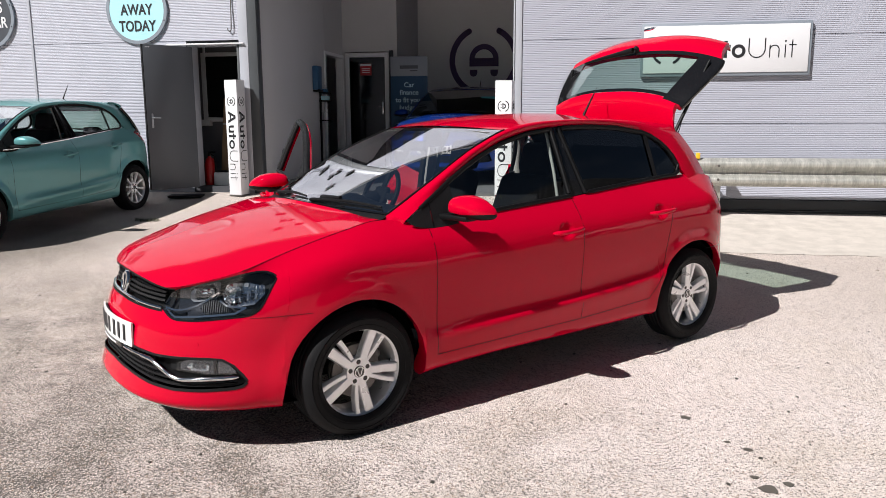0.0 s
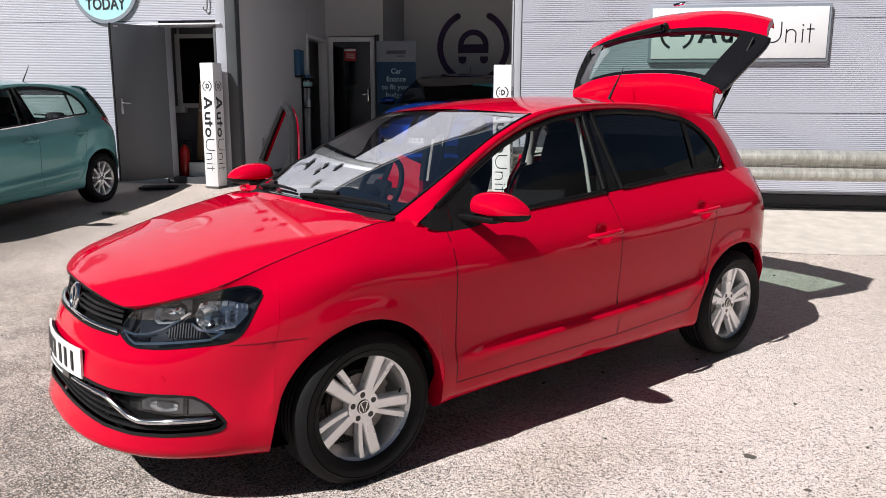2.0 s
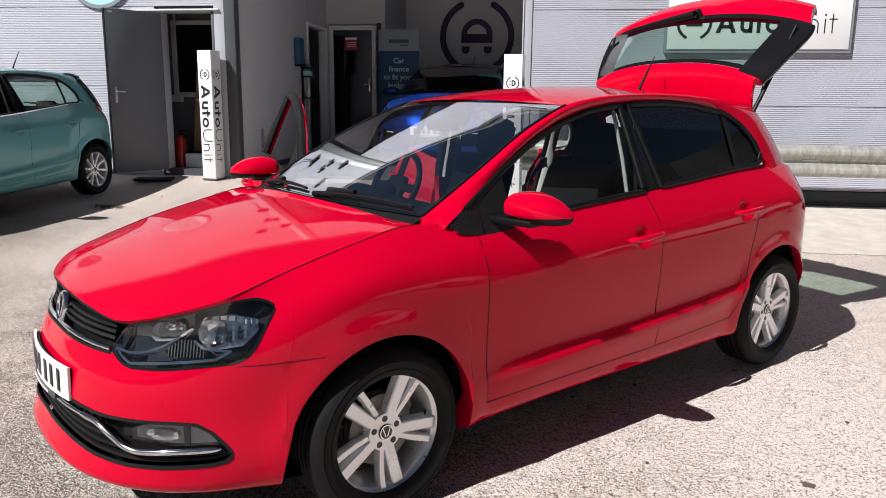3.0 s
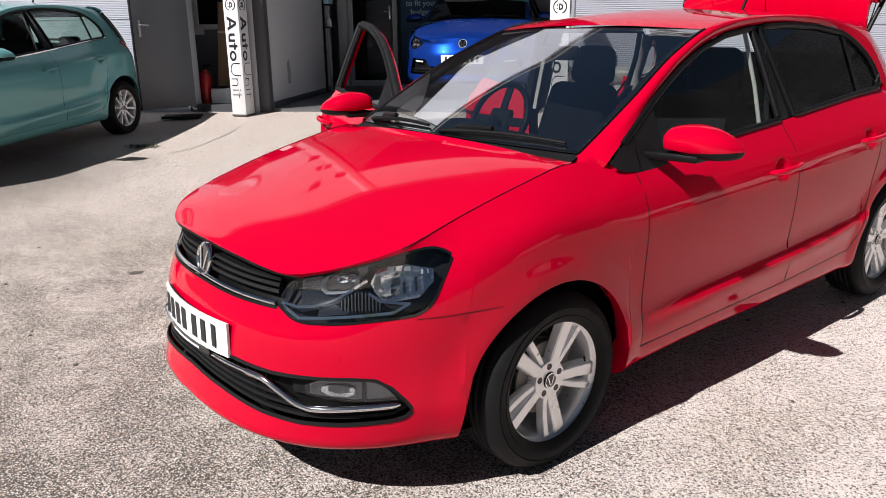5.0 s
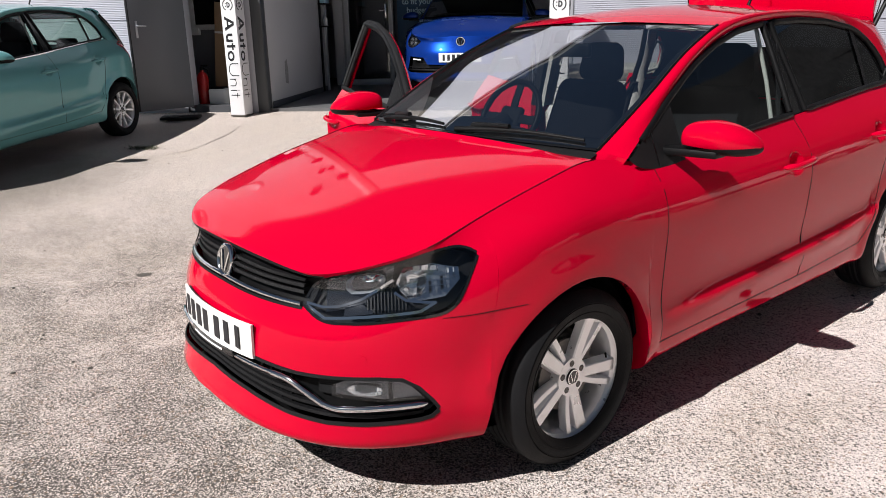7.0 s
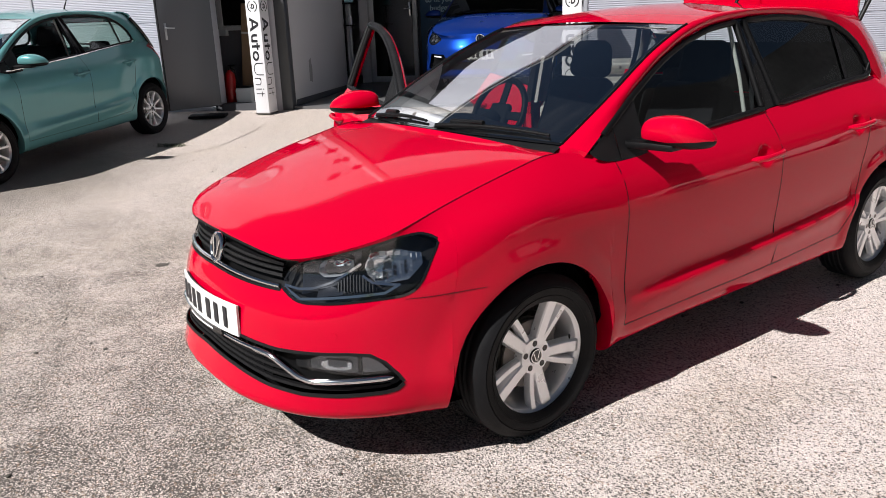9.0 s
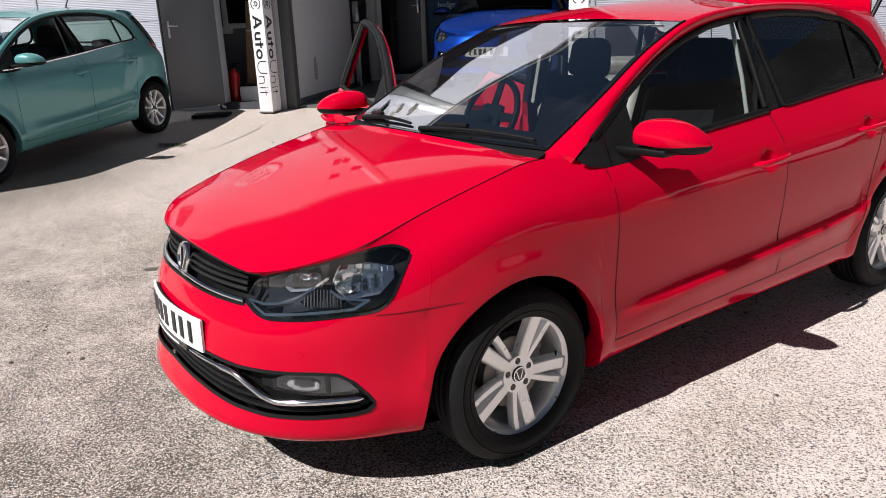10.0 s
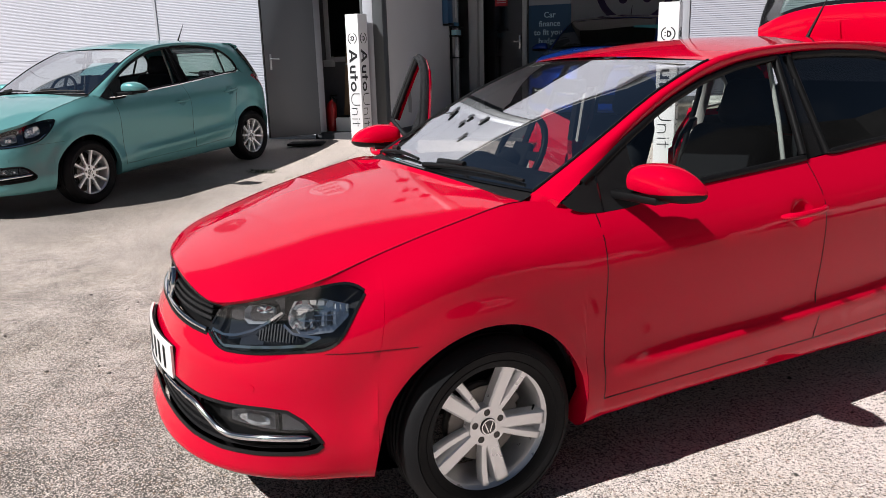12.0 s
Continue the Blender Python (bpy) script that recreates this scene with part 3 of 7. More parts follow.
def arch_z(x, z_low):
    for cx, radius in ARCHES:
        if abs(x - cx) < radius:
            return max(z_low, HUB_Z + math.sqrt(radius ** 2 - (x - cx) ** 2))
    return z_low


def shell_us():
    us = list(np.linspace(0, 1, 61)) + [u_at(x) for x in np.linspace(XA, XB, 100)] + list(np.linspace(2, 3, 46))
    us += [p[0] for poly in (HEADLAMP, GRILLE, LOWER) for ln in poly for p in ln] + list(np.linspace(0.25, 0.74, 62))
    (cf, rf), (cr, rr) = ARCHES
    marks = [0.42, 1.43] + [q + e for q in (cf + rf, cr - rr) for e in (-0.001, 0.001)] + [hx + 0.0085 * k for hx, _ in HANDLES for k in range(-8, 9)]
    us += [u_at(x) for x in marks]
    for target, lo, hi in ((cf - rf, 0.5, 1.0), (cr + rr, 2.0, 2.6)):
        for e in (-0.001, 0.001):
            a, b = lo, hi
            for _ in range(40):
                c = (a + b) / 2
                a, b = (c, b) if shell(c, 0.42).x < target + e else (a, c)
            us.append((a + b) / 2)
    return sorted(set(round(float(u), 5) for u in us))


@functools.lru_cache(maxsize=None)
def build_shell(side, face="slim", NV=60):
    """Half of the lower shell as panels: {name: (verts, faces)}."""
    us, panels = shell_us(), {}
    rows = []
    for u in us:
        x = float(shell(u, 0.42).x)
        zb = arch_z(x, column(u)[0, 2])
        zt = column(u)[-1, 2]
        if x < ARCHES[0][0] - ARCHES[0][1] and u < 1:                          # rows run along the edges of lamps and grilles
            upper = GRILLE if u <= 0.277 else HEADLAMP
            zs = [zb]
            for ln in (LOWER[0], LOWER[1], upper[0], upper[1]):
                zs.append(max(zs[-1] + 0.002, float(np.interp(u, [p[0] for p in ln], [p[1] for p in ln]))))
            zs.append(max(zt, zs[-1] + 0.0005))
            line = []
            for (p, q), c in zip(zip(zs, zs[1:]), (8, 14, 11, 14, 13)):
                line += [(u, p + (q - p) * k / c) for k in range(c)]
            rows.append(line + [(u, zt)])
        else:
            rows.append([(u, zb + (zt - zb) * k / NV) for k in range(NV + 1)])
    pts = [sided([shell(u, z) for u, z in r], side) for r in rows]
    for i in range(len(us) - 1):
        for k in range(NV):
            quad = [(i, k), (i, k + 1), (i + 1, k + 1), (i + 1, k)]
            u = (us[i] + us[i + 1]) / 2
            z = sum(rows[a][b][1] for a, b in quad) / 4
            p = sum((pts[a][b] for a, b in quad), Vector()) / 4
            if inside(u, z, HEADLAMP, 0.0003) or inside(u, z, GRILLE, 0.0003) or inside(u, z, LOWER, 0.0003):
                continue
            if 0.42 < p.x < 1.43 and z > 0.312 and 1 < u < 2:
                name = "front_door"
            elif 1.43 < p.x < np.interp(z, [e[1] for e in REAR_DOOR_EDGE], [e[0] for e in REAR_DOOR_EDGE]) and z > 0.322 and 1 < u < 2:
                name = "rear_door"
            elif u < 0.84 and z < 0.628 and p.x < -0.2:
                name = "front_bumper"
            elif u > 2.02 and z < 0.60:
                name = "rear_bumper"
            elif 0.3 < p.x < 2.2 and z < 0.33:
                name = "sill"
            elif u < 1.2:
                name = "front_wing"
            else:
                name = "rear_quarter"
            vs, fs, ids = panels.setdefault(name, ([], [], {}))
            f = []
            for q in quad:
                if q not in ids:
                    ids[q] = len(vs)
                    vs.append(pts[q[0]][q[1]])
                f.append(ids[q])
            fs.append(tuple(f) if side < 0 else tuple(f[::-1]))
    # turned-in lower edge
    lip_v, lip_f = [], []
    for i in range(len(us)):
        p = pts[i][0]
        lip_v += [p, Vector((p.x, p.y * 0.955, p.z + 0.003)), Vector((p.x, p.y * 0.93, p.z + 0.03))]
    for i in range(len(us) - 1):
        for k in range(2):
            f = (3 * i + k, 3 * (i + 1) + k, 3 * (i + 1) + k + 1, 3 * i + k + 1)
            lip_f.append(f if side < 0 else f[::-1])
    panels["edge"] = (lip_v, lip_f, {})
    return panels


def pane_y(z):
    return 0.752 - 0.40 * (z - 0.955) - 0.09 * (z - 0.955) ** 2


# window opening (lower line of the frame band) and roof edge (its upper line), in (x, z) and (x, y, z)
DLO = [(0.302, 0.978), (0.46, 1.066), (0.617, 1.154), (0.75, 1.220), (0.855, 1.267), (1.02, 1.326), (1.22, 1.373), (1.477, 1.400), (1.75, 1.405), (2.0, 1.392), (2.22, 1.358), (2.36, 1.290), (2.445, 1.195), (2.46, 1.135), (2.50, 1.085), (2.53, 1.05)]
EDGE = [(0.255, 0.664, 1.004), (0.375, 0.655, 1.066), (0.56, 0.642, 1.166), (0.72, 0.620, 1.250), (0.86, 0.598, 1.312), (1.07, 0.577, 1.388), (1.27, 0.560, 1.423), (1.5, 0.552, 1.437), (1.75, 0.545, 1.440), (2.0, 0.540, 1.434), (2.25, 0.534, 1.420), (2.47, 0.528, 1.400), (2.60, 0.530, 1.375), (2.74, 0.580, 1.22), (2.84, 0.625, 1.05), (2.88, 0.628, 1.0)]


def frame_band(side, n=90, rows=7):
    """The painted band from the screen pillar over the doors to the rear pillar."""
    out = []
    low, up = spline([(x, pane_y(z) + 0.004, z) for x, z in DLO], 8), spline(EDGE, 8)
    low, up = [low[0] + Vector((-0.02, -0.03, -0.05))] + low, [up[0] + Vector((-0.045, -0.03, -0.05))] + up
    for i, (a, b) in enumerate(zip(low, up)):
        line = []
        for k in range(rows + 1):
            t = k / rows
            p = a.lerp(b, t)
            bulge = 0.016 * math.sin(math.pi * t) * min(1.0, i / 14)
            line.append(p + Vector((-0.3 * bulge, bulge, 0.6 * bulge)))
        line[0] = a
        out.append(sided([a + Vector((0, -0.03, 0.0))] + line, side))
    return grid_mesh(out, 40, flip=side > 0)


def roof_mesh():
    pts = [p for p in spline(EDGE, 8) if 1.055 <= p.x <= 2.605 and p.z > 1.37]
    rows = []
    for i, p in enumerate(pts):
        s = i / (len(pts) - 1)
        crown = 0.022 + 0.016 * math.sin(math.pi * min(1, s * 1.1))
        bow = -0.055 * (1 - s) ** 3 + 0.03 * s ** 6
        rows.append([Vector((p.x + bow * (1 - t * t), p.y * t, p.z + crown * (1 - t ** 2) * (1 - 0.25 * t * t))) for t in np.linspace(-1, 1, 33)])
    return grid_mesh(rows, 40)


def screen_point(s, t):
    """The windscreen: s from its foot to the roof, t across from -1 to 1."""
    pts = [p for p in spline(EDGE, 8) if p.x <= 1.075]
    x = s * (len(pts) - 1)
    i = min(int(x), len(pts) - 2)
    p = pts[i].lerp(pts[i + 1], x - i)
    bow = 0.10 * (1 - s) + 0.055 * s
    k = (p.x - pts[0].x) / (pts[-1].x - pts[0].x)
    mid = pts[0].z + (pts[-1].z - pts[0].z) * k + 0.006 * 4 * k * (1 - k)      # the middle is nearly straight
    return Vector((p.x - bow * (1 - t * t), p.y * t, p.z + (mid - p.z + 0.012) * (1 - t * t)))


SPINE = [(-0.79, 0.763), (-0.775, 0.773), (-0.735, 0.789), (-0.625, 0.832), (-0.475, 0.876), (-0.285, 0.924), (-0.105, 0.961), (0.05, 0.987), (0.20, 1.006), (0.26, 1.009)]


def bonnet_mesh():
    """The bonnet: a smooth spine, falling off to the rails."""
    rows, spine = [], spline([(a, 0, b) for a, b in SPINE], 8)
    sx, sz = [p.x for p in spine], [p.z for p in spine]
    for u in list(np.linspace(0.0, 0.1, 6)) + list(np.linspace(0.115, 1.0, 44)) + [1.02, 1.04, 1.06, 1.075]:
        c = column(round(float(min(u, 1.06)), 5))[-1]
        x, y, z = c if u <= 1.06 else (c[0] + 0.012, c[1], c[2] - 0.014)
        y = max(y - 0.002, 0.0)
        crown = float(np.interp(x, sx, sz)) - z if u <= 1.06 else 0.047
        bow = -0.075 * max(0.0, min(1.0, (u - 0.6) / 0.46)) ** 2
        rows.append([Vector((x + bow * (1 - t * t), y * t, z + crown * (1 - abs(t) ** 2.3))) for t in np.linspace(-1, 1, 41)])
    return grid_mesh(rows, 40)


def tyre_mesh(r=0.302, w=0.198, rim=0.209):
    h = w / 2
    prof = [(rim - 0.004, -h + 0.016), (rim + 0.008, -h + 0.006), (rim + 0.022, -h - 0.001), (rim + 0.024, -h + 0.001), (rim + 0.030, -h - 0.002), (rim + 0.050, -h - 0.004), (rim + 0.052, -h - 0.0015), (rim + 0.055, -h - 0.004), (r - 0.028, -h + 0.003), (r - 0.012, -h + 0.013), (r - 0.003, -h + 0.030)]
    tread = []
    for y in np.linspace(-h + 0.036, h - 0.036, 25):
        groove = any(abs(y - g) < 0.005 for g in (-0.040, -0.013, 0.013, 0.040))
        tread.append((r - (0.007 if groove else 0.0), float(y)))
    prof = prof + tread + [(a, -b) for a, b in prof[::-1]]
    return lathe(prof, 72)


def spoke(r0, r1, a_in, a_out, w0, w1, y_in, y_out, deep):
    """A tapering wheel spoke with a flat face and sloping flanks, between two radii and angles."""
    bm = bmesh.new()
    secs = []
    for i in range(6):
        t = i / 5
        r, a, w = r0 + (r1 - r0) * t, a_in + (a_out - a_in) * t, w0 + (w1 - w0) * t
        y = y_in + (y_out - y_in) * t ** 1.5
        c, s = math.cos(a), math.sin(a)
        f = []
        for d, yy in ((-w * 0.62, y + deep), (-w * 0.5, y + 0.002), (-w * 0.38, y - 0.002), (w * 0.38, y - 0.002), (w * 0.5, y + 0.002), (w * 0.62, y + deep)):
            f.append(bm.verts.new((r * c - d * s, yy, r * s + d * c)))
        secs.append(f)
    for a, b in zip(secs, secs[1:]):
        for k in range(5):
            bm.faces.new((a[k], a[k + 1], b[k + 1], b[k]))
        bm.faces.new((a[5], a[0], b[0], b[5]))
    bm.faces.new(secs[0][::-1])
    bm.faces.new(secs[-1])
    return bm


def wheel(car, x, side, spokes=5, twin=True, phase=0.3, label=""):
    """A wheel with its outer face towards -y, turned for the far side."""
    m = Matrix.Translation((x, 0.7315 * side, HUB_Z)) @ (Matrix.Rotation(math.pi, 4, "Z") if side > 0 else Matrix.Identity(4))
    w = part("wheel", lathe([(0.02, 0.0), (0.11, 0.0), (0.125, -0.02), (0.125, -0.03), (0.03, -0.03)], 40), STEEL, car, label, m)
    tyre = part("tyre", tyre_mesh(), RUBBER, w, "black rubber tyre with a grooved tread")
    rim_prof = [(0.199, 0.085), (0.195, 0.03), (0.190, -0.035), (0.199, -0.062), (0.209, -0.070), (0.217, -0.080), (0.222, -0.0815), (0.2225, -0.076), (0.217, -0.068)]
    bm = bmesh.new()
    bm.from_mesh(lathe(rim_prof, 72))
    for i in range(spokes):
        a = phase + 2 * math.pi * i / spokes
        if twin:
            add_bm(bm, spoke(0.042, 0.203, a + 0.20, a + 0.175, 0.040, 0.048, -0.058, -0.068, 0.030))
            add_bm(bm, spoke(0.050, 0.203, a - 0.24, a - 0.135, 0.020, 0.026, -0.052, -0.066, 0.026))
        else:
            add_bm(bm, spoke(0.045, 0.204, a + 0.314, a + 0.314, 0.018, 0.024, -0.055, -0.069, 0.020))
            add_bm(bm, spoke(0.045, 0.204, a - 0.314, a - 0.314, 0.018, 0.024, -0.055, -0.069, 0.020))
    add_bm(bm, cyl((0, -0.061, 0), (0, -0.02, 0), 0.066, 0.074, 40))
    rim = part("rim", bm, ALLOY, w, "silver five-spoke alloy rim" if twin else "silver multi-spoke alloy rim")
    part("brake_disc", lathe([(0.05, 0.01), (0.128, 0.01), (0.128, -0.006), (0.05, -0.006)], 40), STEEL, w)
    part("caliper", box(-0.05, 0.05, -0.03, 0.05, 0.085, 0.145, 0.012), STEEL, w, "", Matrix.Rotation(0.9, 4, "Y"))
    for i in range(5):
        a = phase + 0.63 + 2 * math.pi * i / 5
        c = (0.048 * math.cos(a), 0.048 * math.sin(a))
        part("wheel_bolt", cyl((c[0], -0.0615, c[1]), (c[0], -0.05, c[1]), 0.0115, 0.010, 12), PIANO, w)
    cap = part("centre_cap", lathe([(0.0, -0.0665), (0.022, -0.0665), (0.027, -0.0655), (0.029, -0.062), (0.029, -0.055)], 32), PIANO, w, "black centre cap with a silver mark")
    part("mark", lathe([(0.0225, -0.0672), (0.0245, -0.0676), (0.0262, -0.0672), (0.0245, -0.066)], 32), CHROME, w)
    for s in (-1, 1):
        part("mark", plate_shape([(s * 0.014 - 0.002, 0.015), (s * 0.014 + 0.002, 0.015), (s * 0.003 + 0.002, -0.017), (s * 0.003 - 0.002, -0.017)], 0.001), CHROME, w, "", Matrix.Translation((0, -0.0675, 0)))
    part("valve", cyl((0.17, -0.06, 0.03), (0.155, -0.075, 0.026), 0.004, 0.003, 8), BLACK, w)
    return w


def mirror(car, side, paint, swing=None):
    """A door mirror: painted cap, black foot and lower shell, silvered glass behind."""
    # sections from the inner to the outer end: along, centre height, half height, centre depth, half depth
    ends = [(0.094, 0.000, 0.012, 0.0, 0.018), (0.090, 0.001, 0.034, 0.0, 0.052), (0.080, 0.003, 0.045, 0.0, 0.068), (0.055, 0.006, 0.052, 0.0, 0.076), (0.0, 0.008, 0.055, 0.002, 0.080),
            (-0.055, 0.004, 0.050, 0.006, 0.076), (-0.095, -0.004, 0.040, 0.014, 0.064), (-0.122, -0.012, 0.027, 0.024, 0.044), (-0.134, -0.017, 0.014, 0.032, 0.024), (-0.138, -0.019, 0.004, 0.036, 0.008)]
    fine, rings = spline([(a, b, c) for a, b, c, _, _ in ends], 4), []
    deep = spline([(d, e, 0) for _, _, _, d, e in ends], 4)
    bm = bmesh.new()
    for p, q in zip(fine, deep):
        ring = []
        for k in range(36):
            w = 2 * math.pi * k / 36
            c, h = math.cos(w), math.sin(w)
            x, z = math.copysign(abs(c) ** 0.72, c), math.copysign(abs(h) ** 0.80, h)
            ring.append(bm.verts.new((q.x + q.y * x * (1 if x < 0 else 0.5) - 0.16 * p.x, p.x, p.y + p.z * z)))
        rings.append(ring)
    for r0, r1 in zip(rings, rings[1:]):
        for k in range(36):
            bm.faces.new((r0[k], r0[(k + 1) % 36], r1[(k + 1) % 36], r1[k]))
    bm.faces.new(rings[0])
    bm.faces.new(rings[-1][::-1])
    bmesh.ops.recalc_face_normals(bm, faces=bm.faces)
    cap = bmesh.new()
    add_bm(cap, bm.copy())
    for b, cut in ((cap, -1), (bm, 1)):
        bmesh.ops.bisect_plane(b, geom=list(b.verts) + list(b.edges) + list(b.faces), plane_co=(0, 0, -0.024), plane_no=(0, 0.06, cut), clear_outer=True)
    m = Matrix.Translation((0.575, 0.905 * side, 1.030)) @ (Matrix.Rotation(radians(-8), 4, "Z") if side < 0 else Matrix.Scale(-1, 4, (0, 1, 0)) @ Matrix.Rotation(radians(-8), 4, "Z"))
    cap.transform(m)
    if side > 0:
        bmesh.ops.reverse_faces(cap, faces=cap.faces)
    bm.transform(m)
    if side > 0:
        bmesh.ops.reverse_faces(bm, faces=bm.faces)
    bm.transform(Matrix.Translation((0.575, 0.905 * side, 1.030)) @ Matrix.Diagonal((1.0, 1.0, 1.12, 1)) @ Matrix.Translation((-0.575, -0.905 * side, -1.030)))
    foot = box(-0.034, 0.036, -0.110, 0.110, -0.014, 0.014, 0.009)
    for v in foot.verts:
        v.co.z += 0.03 * (v.co.y * side) * (v.co.y * side > 0)
        v.co.x += 0.20 * max(0.0, v.co.y * side)
    foot.transform(Matrix.Translation((0.528, 0.832 * side, 0.982)))
    base = part("mirror", foot, BLACK, car, "door mirror on a black foot", swing)
    part("mirror_cap", cap, paint, base)
    part("mirror_lower_shell", bm, BLACK, base)
    g = box(-0.002, 0.002, -0.075, 0.075, -0.034, 0.040, 0.0015)
    g.transform(Matrix.Translation((0.612, 0.895 * side, 1.035)))
    part("mirror_glass", g, CHROME, base)
    return base


def seat(car, x, y, label):
    """A front seat with a cushion, backrest and headrest on two rods."""
    def pad(x0, x1, w, z0, z1, bev):
        return box(x0, x1, -w, w, z0, z1, bev, 4)
    c = pad(-0.28, 0.24, 0.25, 0.36, 0.52, 0.06)
    s = part("seat", c, FABRIC, car, label, Matrix.Translation((x, y, 0)))
    b = pad(-0.07, 0.06, 0.245, 0.0, 0.64, 0.055)
    for v in b.verts:
        k = v.co.z / 0.64
        v.co.y *= 1 - 0.22 * k ** 3
        v.co.x += 0.03 * abs(v.co.y / 0.24) ** 2 * -1.2
    part("backrest", b, FABRIC, s, "", Matrix.Translation((0.23, 0, 0.50)) @ Matrix.Rotation(radians(19), 4, "Y"))
    h = pad(-0.05, 0.05, 0.135, 0.0, 0.20, 0.05)
    for v in h.verts:
        v.co.y *= 1 - 0.25 * max(0, v.co.z / 0.2 - 0.3)
    part("headrest", h, FABRIC, s, "", Matrix.Translation((0.455, 0, 1.105)) @ Matrix.Rotation(radians(10), 4, "Y"))
    for d in (-0.065, 0.065):
        part("headrest_rod", cyl((0.43, d, 1.05), (0.46, d, 1.15), 0.006), CHROME, s)
    return s


def bent(bm, k):
    """Bends a flat thing back towards its ends."""
    bmesh.ops.subdivide_edges(bm, edges=[e for e in bm.edges if abs(e.verts[0].co.x - e.verts[1].co.x) > 0.1], cuts=12)
    for v in bm.verts:
        v.co.y += k * (v.co.x / 0.26) ** 2
    return bm


def plate_bars(car, m, label, back):
    """A number plate, slightly bowed, whose characters are plain bars."""
    p = part("number_plate", bent(box(-0.26, 0.26, -0.004, 0.004, -0.0555, 0.0555), 0.031), back, car, label, m)
    x = -0.215
    for i in range(7):
        w = 0.046
        c = x + w / 2
        part("plate_bar", box(c - 0.019, c + 0.019, -0.0055, -0.0035, -0.037, 0.037), INK, p, "", Matrix.Translation((0, 0.031 * (c / 0.26) ** 2, 0)))
        x += w + (0.036 if i == 3 else 0.013)
    return p


def wiper(car, p0, p1, lift, label):
    """A wiper: an arm from its pivot and a blade along the glass."""
    p0, p1 = Vector(p0), Vector(p1)
    d = p1 - p0
    w = part("wiper", tube([p0 + d * t + Vector((0, 0, lift + 0.012 * math.sin(math.pi * t))) for t in np.linspace(0.0, 1, 14)], [0.011 - 0.005 * t for t in np.linspace(0, 1, 14)]), BLACK, car, label)
    part("wiper_arm", tube([p0 + Vector((0.05, -0.03, -0.005)), p0 + d * 0.08 + Vector((0.03, -0.02, 0.028)), p0 + d * 0.45 + Vector((0, 0, lift + 0.026))], [0.016, 0.014, 0.010]), BLACK, w)
    return w


def side_pane(side, lo, hi, rows=5, off=0.0):
    out = []
    for (x0, z0), (x1, z1) in zip(lo, hi):
        out.append([Vector((x0 + (x1 - x0) * k / rows, side * (pane_y(z0 + (z1 - z0) * k / rows) + off), z0 + (z1 - z0) * k / rows)) for k in range(rows + 1)])
    return grid_mesh(out, 40, flip=side > 0)


def dlo_top(x):
    return float(np.interp(x, [p[0] for p in DLO[:12]], [p[1] for p in DLO[:12]]))


def belt(x):
    return float(np.interp(x, [r[1] for r in RAIL[9:16]], [r[3] for r in RAIL[9:16]]))


def qx(z):
    """The rear edge of the quarter window at height z."""
    return float(np.interp(z, [1.085, 1.135, 1.195, 1.29, 1.358], [2.42, 2.46, 2.445, 2.36, 2.22]))


